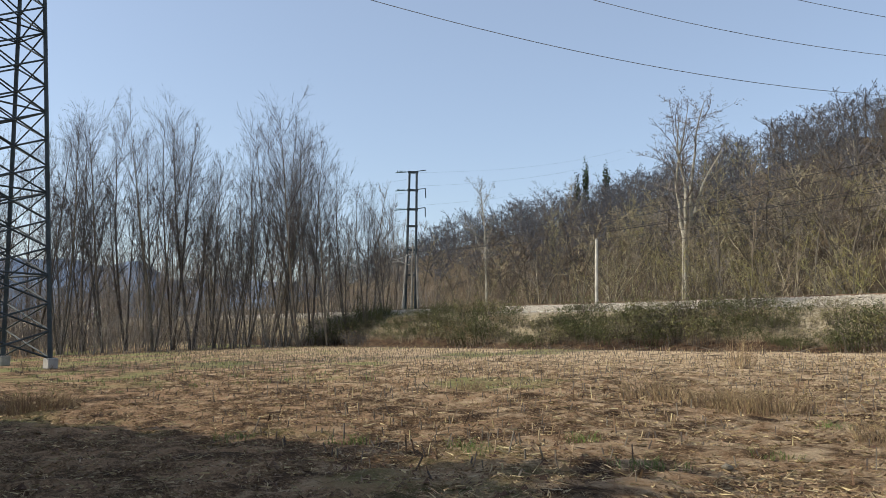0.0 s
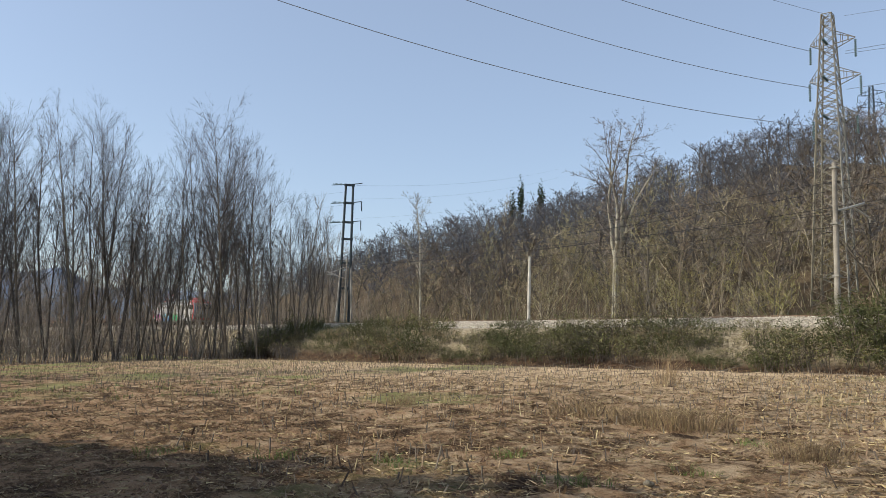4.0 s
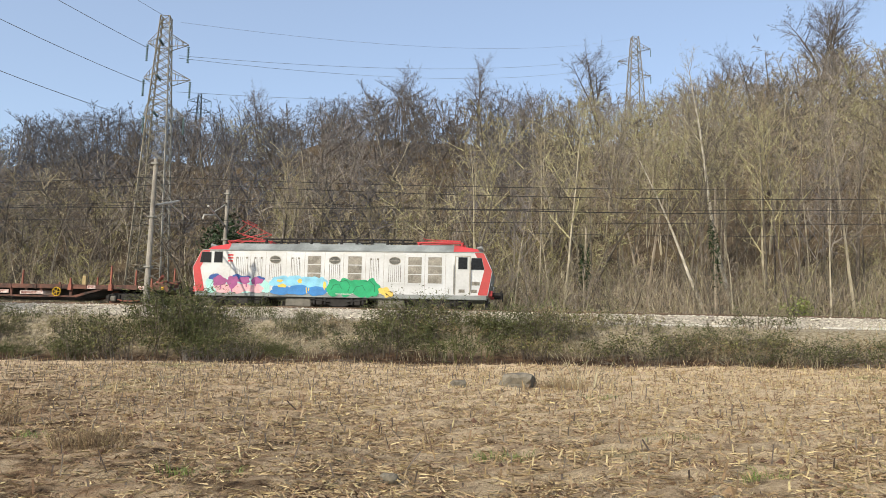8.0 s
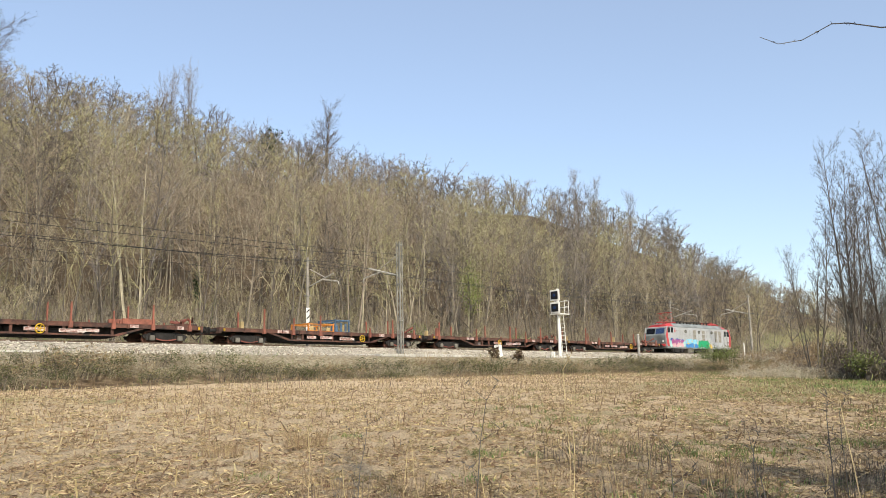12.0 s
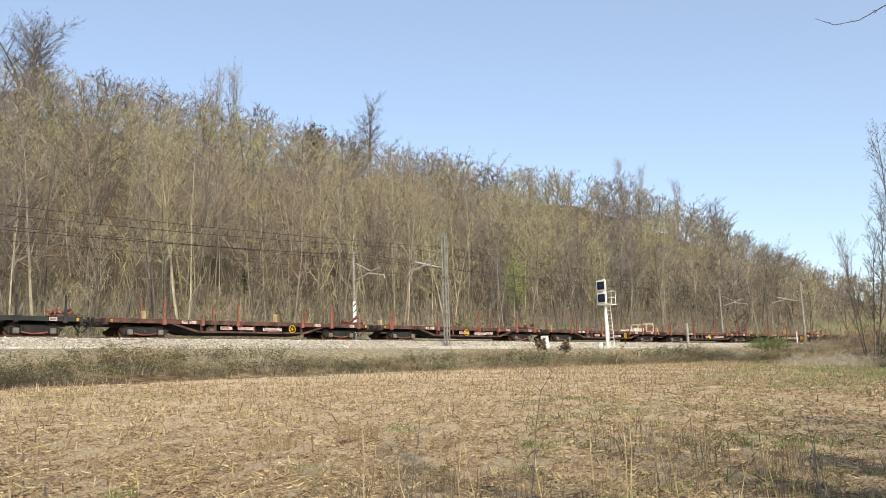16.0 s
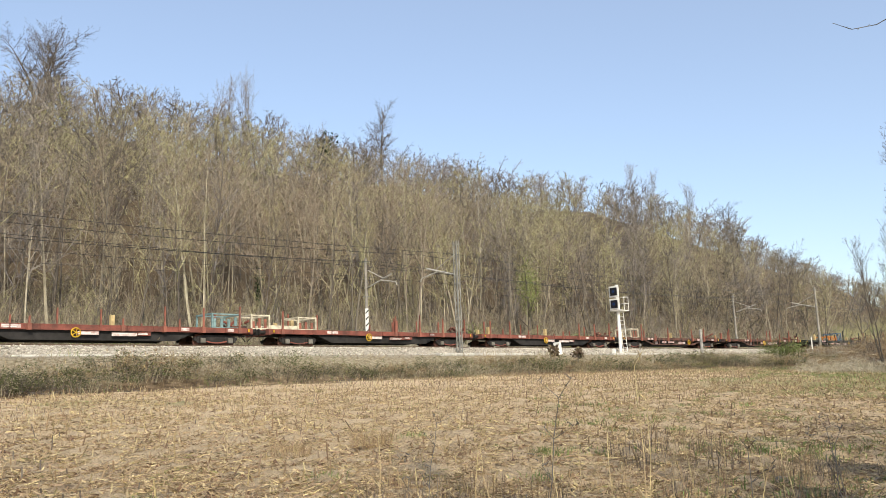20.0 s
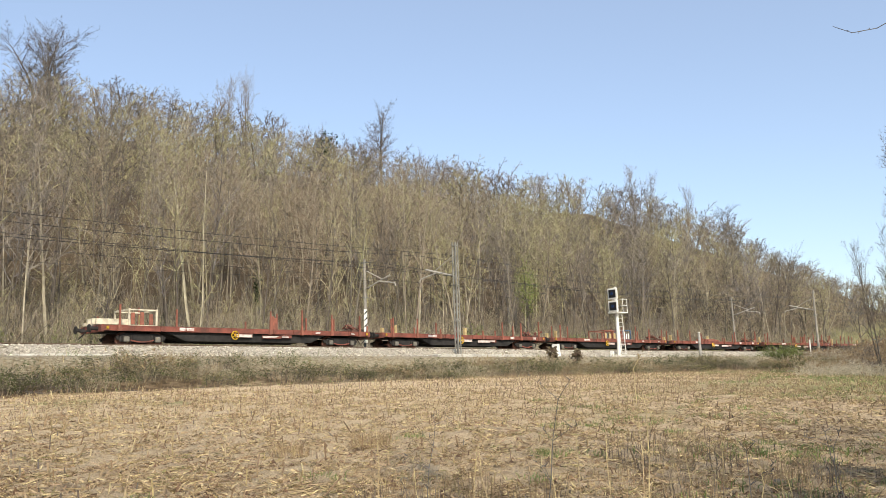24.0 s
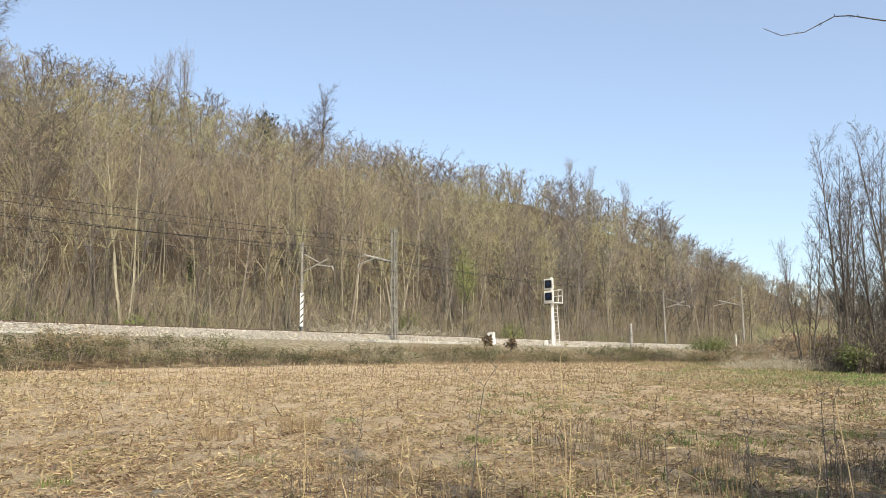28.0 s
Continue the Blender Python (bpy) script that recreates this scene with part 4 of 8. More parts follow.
def build_spring_green():
    """Young leaves here and there along the foot of the wood."""
    for k, (u, w, h, wide, n) in enumerate(((66.4, 52.6, 10.0, 4.6, 2600), (73.6, 51.8, 3.6, 3.0, 1000), (69.2, 51.4, 2.0, 2.4, 600), (38.5, 51.2, 1.5, 3.0, 600), (30.0, 52.0, 2.4, 2.4, 600), (16.0, 52.2, 2.6, 3.0, 700), (24.0, 51.4, 1.4, 3.2, 600))):
        evergreen("evergreen_shrub" if h < 5 else "young_leafing_tree", "shrub with fresh green leaves beside the railway" if h < 5 else "young tree with pale green spring leaves", u, w + float(bend(u)), h, wide, 300 + k, leafy=M_SPRING, size=0.08, n=n, lift=0.72 if h > 5 else 0.5)


build_spring_green()


def build_shade_trees():
    """Trees behind the viewer; their shade falls on the near field."""
    r = random.Random(12)
    for u, w, s in ((6.5, -7.5, 0.6), (3.6, -5.5, 0.6), (1.8, -6.5, 0.62), (10.5, -8.0, 0.6), (8.4, -6.2, 0.55), (15.0, -9.0, 0.55), (19.0, -8.0, 0.5), (11.5, -4.6, 0.5), (14.2, -5.4, 0.55), (17.2, -4.8, 0.5), (20.6, -5.6, 0.52), (24.0, -5.2, 0.5)):
        tree_thing("tall_tree", "bare tree on the near edge of the field", "tree", "trees on the near edge", r.choice(THIN), M_BARK, M_TWIG, pose(u, w, gz(u, w) - 0.1, 0, 0, r.uniform(0, 360)) @ Matrix.Scale(s * 1.42, 4))
    for k, (u, w, h, wide) in enumerate(((-24.0, -5.0, 7.0, 7.5), (-19.0, -5.0, 8.4, 6.5), (-15.0, -5.2, 10.2, 6.0), (-12.0, -5.0, 11.0, 5.5), (-9.4, -5.6, 10.6, 4.5), (-6.0, -5.5, 8.0, 4.5), (8.6, -4.4, 7.8, 4.2), (11.8, -4.4, 7.0, 4.6), (5.2, -5.0, 8.4, 2.8), (15.4, -4.8, 6.2, 4.4))):
        evergreen("ivy_clad_tree", "dense ivy-clad tree on the near edge of the field", u, w, h * 0.88, wide, 80 + k, size=0.42, n=2300 if k < 6 else 800)


build_shade_trees()


# ---- railway fittings, pylons, wires ----
def ribbed(bm, a, b, n, big, small):
    """A string of insulator discs on one stem, as one closed turned shape."""
    a, b = Vector(a), Vector(b)
    q = (b - a).to_track_quat("Z", "Y")
    rings = []
    for i in range(n):
        for f, rad in ((0.0, small), (0.1, big), (0.45, big * 0.7), (0.55, small)):
            c = a + (b - a) * ((i + f) / n)
            rings.append([bm.verts.new(c + q @ Vector((rad * math.cos(k * math.pi / 4), rad * math.sin(k * math.pi / 4), 0))) for k in range(8)])
    for lo, hi in zip(rings, rings[1:]):
        for k in range(8):
            bm.faces.new((lo[k], lo[(k + 1) % 8], hi[(k + 1) % 8], hi[k]))
    bm.faces.new(rings[0][::-1])
    bm.faces.new(rings[-1])


def catenary_mast(u, w, side, height, label, lattice=False, parent_group="catenary masts"):
    """A mast with a hinged cantilever reaching over the track; side +1 reaches away from the camera."""
    z = 3.42 if side > 0 else 3.5
    w += float(bend(u))
    m = thing("catenary_mast", label, "railway mast", parent_group, pose(u, w, z))
    bm = bmesh.new()
    if lattice:
        for sx in (-0.11, 0.11):
            for sy in (-0.14, 0.14):
                box(bm, sx - 0.03, sy - 0.03, -0.3, sx + 0.03, sy + 0.03, height)
        n = int(height / 0.45)
        for i in range(n):
            za, zb = i * height / n, (i + 1) * height / n
            for sy in (-0.14, 0.14):
                rod(bm, (-0.11 if i % 2 else 0.11, sy, za), (0.11 if i % 2 else -0.11, sy, zb), 0.018, sides=4)
            rod(bm, (-0.11, -0.14 if i % 2 else 0.14, za), (-0.11, 0.14 if i % 2 else -0.14, zb), 0.018, sides=4)
        mt = M_STEEL
    else:
        rod(bm, (0, 0, -0.3), (0, 0, height), 0.145, 0.10, sides=12)
        mt = M_MAST
    part("post", bm, mt, m)
    bm = bmesh.new()
    box(bm, -0.32, -0.32, -0.4, 0.32, 0.32, 0.08, 0.03)
    part("foundation", bm, M_CONCRETE, m)
    # cantilever: strut, tie, registration arm
    arm_z, reach = height - 2.3, 2.9
    bm = bmesh.new()
    rod(bm, (0, side * 0.15, arm_z), (0, side * reach, arm_z + 0.75), 0.06, sides=8)
    part("bracket_tube", bm, M_ARM, m)
    bm = bmesh.new()
    rod(bm, (0, side * 0.15, arm_z + 1.4), (0, side * (reach - 0.9), arm_z + 0.55), 0.035, sides=6)
    part("stay", bm, M_ARM, m)
    bm = bmesh.new()
    rod(bm, (0, side * (reach - 1.2), arm_z + 0.42), (0, side * (reach + 0.5), arm_z + 0.12), 0.05, sides=6)
    rod(bm, (0, side * (reach + 0.5), arm_z + 0.12), (0, side * (reach + 0.62), arm_z - 0.12), 0.045, sides=6)
    part("registration_arm", bm, M_ARM, m)
    for k in (0, 1):
        bm = bmesh.new()
        zz = arm_z + 1.4 * k
        for i in range(4):
            rod(bm, (0, side * (0.2 + i * 0.07), zz + i * 0.01), (0, side * (0.23 + i * 0.07), zz + i * 0.01), 0.075, sides=10)
        part("insulator", bm, M_BARK_DARK, m)
    for zz in (height - 0.25, height * 0.62, height * 0.3):
        bm = bmesh.new()
        box(bm, -0.17, -0.17, zz - 0.04, 0.17, 0.17, zz + 0.04)
        part("clamp_band", bm, M_STEEL, m)
    return m


MAST_U = [-78.4, -18.4, 40.4, 99.5, 158.5, 217.5]
for i, u in enumerate(MAST_U):
    catenary_mast(u, 37.7, 1, 7.65, "grey lattice catenary mast beside the railway" if i == 2 else "pale concrete catenary mast beside the railway", lattice=(i == 2))
    catenary_mast(u - 0.4 if i < 2 else u + 0.9, 48.2, -1, 8.2 if i < 2 else 7.8, "pale concrete catenary mast behind the railway")


M_ALU = mat("weathered_aluminium", (0.30, 0.33, 0.38), rough=0.45, bump=0)


def wire_run(name, label, pts, sag, r, group="", steps=14, category="wire", bent=False):
    """One hanging wire through points."""
    q = []
    for a, b in zip(pts[:-1], pts[1:]):
        a, b = np.array(a, float), np.array(b, float)
        if bent:
            a[1] += float(bend(a[0]))
            b[1] += float(bend(b[0]))
        for i in range(1 if q else 0, steps + 1):
            t = i / steps
            p = a + (b - a) * t
            p[2] -= sag * 4 * t * (1 - t)
            q.append(p)
    ob = new(name, raw_mesh(name, *strand(q, r), [M_ALU if name in ("conductor", "earth_wire") else M_WIRE]))
    return tagged(ob, label, category, group)


RUN_U = [-200, -140] + MAST_U + [290, 360]
for y in (TRACK_NEAR, TRACK_FAR):
    wire_run("contact_wire", "thin dark overhead contact wire above the track", [(u, y + (0.2 if i % 2 else -0.2), RAIL_Z + 5.2) for i, u in enumerate(RUN_U)], 0.05, 0.012, "overhead line", 6, bent=True)
    wire_run("messenger_wire", "thin dark messenger wire above the contact wire", [(u, y, RAIL_Z + 6.45) for u in RUN_U], 0.75, 0.014, "overhead line", bent=True)
    for k in range(12):
        u = -18.4 + 5.0 + k * 9.8
        f = ((u + 18.4) % 60.0) / 60.0
        wire_run("dropper", "thin dropper between overhead wires", [(u, y, RAIL_Z + 5.2), (u, y, RAIL_Z + 6.45 - 3.0 * f * (1 - f))], 0, 0.007, "droppers", 1, bent=True)
for y, z, r in ((37.9, 10.2, 0.012), (47.9, 10.9, 0.012), (47.9, 9.6, 0.01)):
    wire_run("feeder_wire", "thin dark feeder wire along the masts", [(u, y, z) for u in RUN_U], 0.6, r, "feeder wires", bent=True)


def striped_post(u, w):
    ob = thing("marker_post", "black and white striped marker board on a dark post", "marker post", m=pose(u, w, 3.45))
    bm = bmesh.new()
    rod(bm, (0, 0, -0.3), (0, 0, 3.9), 0.07, sides=8)
    part("post", bm, M_STEEL_DARK, ob)
    bm = bmesh.new()
    box(bm, -0.16, -0.11, 1.35, 0.16, -0.07, 3.85, 0.01)
    bd = part("board", bm, M_WHITE, ob, "white marker board")
    for i in range(5):
        z = 1.5 + i * 0.48
        bm = bmesh.new()
        ngon_prism(bm, [(-0.14, z), (0.14, z + 0.24), (0.14, z + 0.36), (-0.14, z + 0.12)], -0.118, -0.112)
        part("stripe", bm, M_BLACK, bd, "black diagonal stripe")


striped_post(40.4, 47.2)


def signal(u, w):
    ob = thing("railway_signal", "white signal post with two square black lamp boards and a ladder", "railway signal", m=pose(u, w, 3.45))
    bm = bmesh.new()
    rod(bm, (0, 0, 0), (0, 0, 5.75), 0.14, 0.12, sides=12)
    post = part("post", bm, M_WHITE, ob)
    for z in (5.15, 4.1):
        bm = bmesh.new()
        box(bm, -0.55, -0.5, z - 0.46, -0.45, 0.42, z + 0.46, 0.02)
        fr = part("lamp_board", bm, M_WHITE, ob, "white framed lamp board")
        bm = bmesh.new()
        box(bm, -0.62, -0.37, z - 0.33, -0.54, 0.29, z + 0.33, 0.02)
        hd = part("black_face", bm, M_BLACK, fr)
        bm = bmesh.new()
        rod(bm, (-0.62, -0.04, z), (-0.66, -0.04, z), 0.13, 0.12, sides=14)
        part("lens", bm, M_TINT_BLUE, hd)
        bm = bmesh.new()
        rod(bm, (-0.45, -0.04, z), (0, -0.02, z), 0.06, sides=8)
        part("bracket", bm, M_WHITE, ob)
    # ladder and platform on the far side
    bm = bmesh.new()
    for y in (-0.2, 0.2):
        rod(bm, (0.75, y, 0), (0.45, y, 3.6), 0.03, sides=6)
    lad = part("ladder", bm, M_WHITE, ob)
    for i in range(11):
        f = (i + 0.5) / 11
        bm = bmesh.new()
        rod(bm, (0.75 - 0.3 * f, -0.2, 3.6 * f), (0.75 - 0.3 * f, 0.2, 3.6 * f), 0.02, sides=5)
        part("rung", bm, M_WHITE, lad)
    bm = bmesh.new()
    box(bm, -0.5, -0.5, 3.55, 0.95, 0.5, 3.62)
    part("platform", bm, M_WHITE, ob)
    for x, y in ((0.25, -0.48), (0.9, -0.48), (0.9, 0.48), (0.25, 0.48)):
        bm = bmesh.new()
        rod(bm, (x, y, 3.6), (x, y, 4.75), 0.025, sides=6)
        part("railing_post", bm, M_WHITE, ob)
    for z in (4.2, 4.72):
        for a, b2 in (((0.25, -0.48), (0.9, -0.48)), ((0.9, -0.48), (0.9, 0.48)), ((0.9, 0.48), (0.25, 0.48))):
            bm = bmesh.new()
            rod(bm, (*a, z), (*b2, z), 0.02, sides=6)
            part("railing_bar", bm, M_WHITE, ob)
    bm = bmesh.new()
    box(bm, -0.9, -0.6, -0.25, 1.1, 0.6, 0.03, 0.03)
    part("base_slab", bm, M_KERB, ob)


signal(59.9, 37.7)


def small_post(name, label, category, u, w, z, h, r, mt, cap=None):
    ob = thing(name, label, category, m=pose(u, w, z))
    bm = bmesh.new()
    rod(bm, (0, 0, -0.2), (0, 0, h), r, r * 0.9, sides=10)
    part("post", bm, mt, ob)
    if cap:
        bm = bmesh.new()
        rod(bm, (0, 0, h), (0, 0, h + 0.08), r * 1.15, r * 0.7, sides=10)
        part("cap", bm, cap, ob)


small_post("distance_post", "white painted concrete post beside the line", "post", 72.3, 36.8, 3.35, 2.2, 0.13, M_CONCRETE, M_KERB)
small_post("line_post", "thin white post far down the line", "post", 96.0, 35.6, 3.35, 1.8, 0.07, M_WHITE, M_KERB)
small_post("telegraph_pole", "thin pale wooden pole beside the railway", "pole", -38.6, 37.6, 3.35, 4.65, 0.10, M_KERB, M_STEEL)
small_post("telegraph_pole", "short thin pole behind another pole", "pole", -39.3, 38.2, 3.5, 3.6, 0.07, M_CONCRETE, M_STEEL)


def concrete_block(u, w, s, label, taper=0.6):
    ob = thing("concrete_marker", label, "concrete block", "concrete markers", pose(u, w, 3.3))
    bm = bmesh.new()
    ngon_prism(bm, [(-0.30 * s, 0), (0.30 * s, 0), (0.28 * s * taper, 0.55 * s), (0.22 * s * taper, 1.0 * s), (-0.22 * s * taper, 1.0 * s), (-0.28 * s * taper, 0.55 * s)], -0.3 * s, 0.3 * s)
    bmesh.ops.bevel(bm, geom=bm.edges[:], offset=0.04, segments=1, affect="EDGES")
    part("block", bm, M_WHITE, ob)
    bm = bmesh.new()
    box(bm, -0.5 * s, -0.38 * s, -0.15, 0.5 * s, 0.38 * s, 0.08, 0.02)
    part("footing", bm, M_KERB, ob)


concrete_block(50.1, 36.9, 0.95, "white-painted tapered concrete marker beside the track")
concrete_block(57.6, 36.9, 0.5, "small white concrete marker beside the track", 0.8)


def slab(u0, u1, w, z, label):
    ob = thing("concrete_slab", label, "concrete slab", "pale slabs by the track", pose((u0 + u1) / 2, w, z))
    bm = bmesh.new()
    box(bm, -(u1 - u0) / 2, -0.7, -0.12, (u1 - u0) / 2, 0.7, 0.06, 0.02)
    part("slab_top", bm, M_KERB, ob)


slab(36.5, 46.0, 36.4, 3.36, "pale concrete slab at the foot of a mast")
slab(56.0, 63.0, 36.6, 3.33, "pale concrete slab at the foot of the signal")


def pylon(name, label, u, w, z, turn, base, waist_h, waist, top_h, top, arms, steel, legs_r, sunlit_steel=None, panels=9, upper=12, group="lattice pylons", each_bar=False):
    """A lattice pylon: four legs, cross bracing, one-sided or paired cross-arms with insulators."""
    py = thing(name, label, "pylon", group, pose(u, w, z, 0, 0, turn))

    def half(h):
        return (base + (waist - base) * h / waist_h) / 2 if h < waist_h else (waist + (top - waist) * (h - waist_h) / (top_h - waist_h)) / 2

    for sx in (-1, 1):
        for sy in (-1, 1):
            segs = []
            for a, b in ((0, waist_h), (waist_h, top_h)):
                segs.append([sx * half(a), sy * half(a), a - (0.4 if a == 0 else 0), sx * half(b), sy * half(b), b, legs_r * (1 if a == 0 else 0.8), legs_r * (0.85 if a == 0 else 0.6)])
            # left legs take the second steel: sunlight put into the colour
            part_raw("leg", tubes(segs, 4), sunlit_steel if sunlit_steel and sx < 0 else steel, py)
            bm = bmesh.new()
            box(bm, sx * half(0) - 0.26, sy * half(0) - 0.26, -0.5, sx * half(0) + 0.26, sy * half(0) + 0.26, 0.03, 0.04)
            part("footing", bm, M_CONCRETE, py)
    levels = [waist_h * (1 - (1 - i / panels) ** 1.0) for i in range(panels + 1)] + [waist_h + (top_h - waist_h) * (i + 1) / upper for i in range(upper)]
    for face in range(4):
        segs = []
        for a, b in zip(levels[:-1], levels[1:]):
            ha, hb = half(a), half(b)
            lines = [((-ha, a), (hb, b)), ((ha, a), (-hb, b))]
            if b in (levels[panels], levels[-1]) or (levels.index(b) % 3 == 0):
                lines.append(((-hb, b), (hb, b)))
            for (x0, z0), (x1, z1) in lines:
                h0, h1 = half(z0), half(z1)
                q = {0: ((x0, -h0), (x1, -h1)), 1: ((x0, h0), (x1, h1)), 2: ((-h0, x0), (-h1, x1)), 3: ((h0, x0), (h1, x1))}[face]
                segs.append([*q[0], z0, *q[1], z1, legs_r * 0.36, legs_r * 0.36])
        # near and left faces too, the sides turned to the sun
        mt = sunlit_steel if sunlit_steel and face in (0, 2) else steel
        if each_bar:
            for s in segs:
                part_raw("brace", tubes([s], 4), mt, py)
        else:
            part_raw("bracing", tubes(segs, 4), mt, py)["kind"] = "stuff"
    for h, reach, side in arms:
        hw = half(h)
        segs = []
        for sx in (-1, 1):
            segs.append([side * hw, sx * hw, h, side * reach, 0, h + 0.35, legs_r * 0.5, legs_r * 0.4])
            segs.append([side * hw, sx * half(h + 1.1), h + 1.1, side * reach, 0, h + 0.4, legs_r * 0.4, legs_r * 0.35])
            for k in (0.33, 0.66):
                segs.append([side * (hw + (reach - hw) * k), sx * hw * (1 - k), h + 0.35 * k, side * (hw + (reach - hw) * k), sx * hw * (1 - k), h + 1.1 - 0.72 * k, legs_r * 0.3, legs_r * 0.3])
        arm = part_raw("cross_arm", tubes(segs, 4), steel, py)
        bm = bmesh.new()
        ribbed(bm, (side * reach, 0, h + 0.2), (side * reach, 0, h - 1.2), 10, 0.11, 0.04)
        part("insulator_string", bm, M_GLASS_INS, arm)
        bm = bmesh.new()
        ribbed(bm, (0.1, -hw - 0.2, h), (0.1, -hw - 1.46, h), 9, 0.10, 0.04)
        part("tension_insulator", bm, M_GLASS_INS, arm)
    return py


# pylon behind the line and pylon at the edge of the field
PYL_R = pylon("lattice_pylon", "tall lattice steel pylon behind the railway", -29.5, 60.0, 4.6, 12, 2.75, 15.2, 1.55, 23.7, 0.72, [(21.1, 1.9, 1), (18.2, 2.2, 1), (15.2, 1.9, 1), (21.1, 1.3, -1), (18.2, 1.4, -1), (15.2, 1.2, -1)], M_STEEL, 0.085, M_STEEL_TAN, 13, 12, each_bar=True)
PYL_L = pylon("lattice_pylon", "dark lattice steel pylon at the edge of the field", -45.3, 3.6, 0.2, 22, 4.4, 19.0, 2.3, 33.5, 1.3, [(29.9, 2.6, 1), (30.9, 2.9, -1), (22.9, 2.6, 1)], M_STEEL_DARK, 0.13, None, 14, 14, each_bar=True)
for z0, z1, dx, sag in ((30.0, 25.4, 2.3, 1.5), (31.0, 22.5, -2.7, 2.5), (23.0, 19.5, 2.3, 2.0)):
    wire_run("conductor", "dark power line conductor between two pylons", [(-45.3 + dx, 3.6, z0), (-30.4, 59.2, z1)], sag, 0.024, "power lines", 24)
wire_run("earth_wire", "thin earth wire between the pylon tops", [(-45.3, 3.6, 33.7), (-29.5, 60.0, 28.3)], 1.2, 0.015, "power lines", 20)


def h_pole(u, w, z):
    ob = thing("h_frame_pole", "dark H-shaped steel power pole with crossbars and insulators", "power pole", m=pose(u, w, z, 0, 0, 58))
    H = 17.0
    for s in (-1, 1):
        bm = bmesh.new()
        rod(bm, (s * 0.62, 0, -0.5), (s * 0.42, 0, H), 0.17, 0.13, sides=10)
        part("leg", bm, M_STEEL_DARK, ob)
        bm = bmesh.new()
        rod(bm, (s * 0.95, -0.4, -0.5), (s * 0.52, 0, 8.0), 0.12, 0.10, sides=8)
        part("prop", bm, M_CONCRETE, ob)
    for h in (4.6, 7.6, 10.4, 12.4, 14.7, H - 0.15):
        bm = bmesh.new()
        k = 0.62 - 0.2 * h / H
        box(bm, -k - 0.2, -0.12, h - 0.13, k + 0.2, 0.12, h + 0.13, 0.02)
        part("crossbar", bm, M_STEEL_DARK, ob)
    for h in (12.4, 14.7, H - 0.1):
        bm = bmesh.new()
        rod(bm, (-0.6, 0, h), (-2.1, 0, h - 0.15), 0.05, sides=6)
        for i in range(7):
            rod(bm, (-0.9 - i * 0.15, 0, h), (-0.98 - i * 0.15, 0, h - 0.01), 0.13, sides=8)
        part("insulator", bm, M_GLASS_INS, ob)
        bm = bmesh.new()
        rod(bm, (0.5, 0, h + 0.1), (1.5, 0, h + 0.25), 0.05, sides=6)
        if h < 16:
            rod(bm, (1.5, 0, h + 0.25), (1.55, 0, h - 0.9), 0.06, sides=6)
        part("insulator_arm", bm, M_STEEL_DARK, ob)


h_pole(-82.0, 50.0, 4.0)
for h in (16.2, 14.6, 12.3):
    wire_run("distribution_wire", "thin wire from the H-pole across the valley", [(-83.5, 50, 4 + h), (-130, 20, 2 + h)], 0.8, 0.006, "distribution wires", 16)
    wire_run("distribution_wire", "thin wire from the H-pole towards the hill", [(-80.5, 50, 4 + h + 0.4), (-104, 108, 19.6 + h)], 1.0, 0.006, "distribution wires", 20)
# pylons on the hill
pylon("lattice_pylon", "distant lattice pylon on the hilltop", 18.0, 150.0, 34.7, 10, 4.5, 20, 2.2, 27.5, 1.2, [(25, 3.0, 1), (22.3, 3.2, -1), (19.8, 3.0, 1)], M_STEEL_TAN, 0.12, None, 8, 7)
pylon("lattice_pylon", "distant small pylon among trees on the hilltop", -75.0, 170.0, 41.5, 10, 2.0, 11, 1.0, 17.5, 0.7, [(15.5, 2.6, 1), (15.5, 2.6, -1), (13, 2.6, 1), (13, 2.6, -1)], M_STEEL_DARK, 0.10, None, 6, 5)
for z0, z1, dx, r0 in ((28.0, 62.2, 0.0, 0.012), (25.2, 59.7, 3.0, 0.016), (25.0, 57.0, -3.2, 0.016), (22.2, 54.5, 3.0, 0.016)):
    wire_run("conductor", "dark power line conductor rising to the hilltop", [(-28.4, 60.4, z0), (18.0 + dx, 150, z1)], 2.2, r0, "power lines", 20)


# ---- the train ----
M_LOCO_WHITE = mat("loco_silver_white_paint", (0.535, 0.545, 0.55), rough=0.58, metal=0.5, scale=0.8, dark=(0.47, 0.47, 0.46), fine=12, vary=0.08, bump=0.02)
M_LOCO_RED = mat("loco_red_paint", (0.55, 0.055, 0.06), rough=0.5, scale=1.0, dark=(0.38, 0.06, 0.055), fine=14, vary=0.1, bump=0.02)
M_LOCO_GREY = mat("loco_grey_paint", (0.27, 0.29, 0.28), rough=0.5, scale=1.0, fine=14, vary=0.15, bump=0.02)
M_LOUVRE = mat("louvre_metal", (0.40, 0.37, 0.31), rough=0.6, scale=3, fine=20, vary=0.2)
M_PORT = mat("porthole_pane", (0.13, 0.125, 0.105), rough=0.25, scale=2, fine=10, vary=0.3, bump=0, spec=0.5)
M_SLOT = mat("louvre_back_plate", (0.24, 0.22, 0.18), rough=0.8, bump=0)
M_UNDER = mat("underframe_grime", (0.035, 0.032, 0.03), rough=0.8, scale=3, fine=25)
M_TINT = mat("tinted_glass", (0.008, 0.009, 0.011), rough=0.25, bump=0, spec=0.25)
M_TANK = mat("dusty_tank", (0.21, 0.195, 0.165), rough=0.8, scale=2)
PAINTS = {}


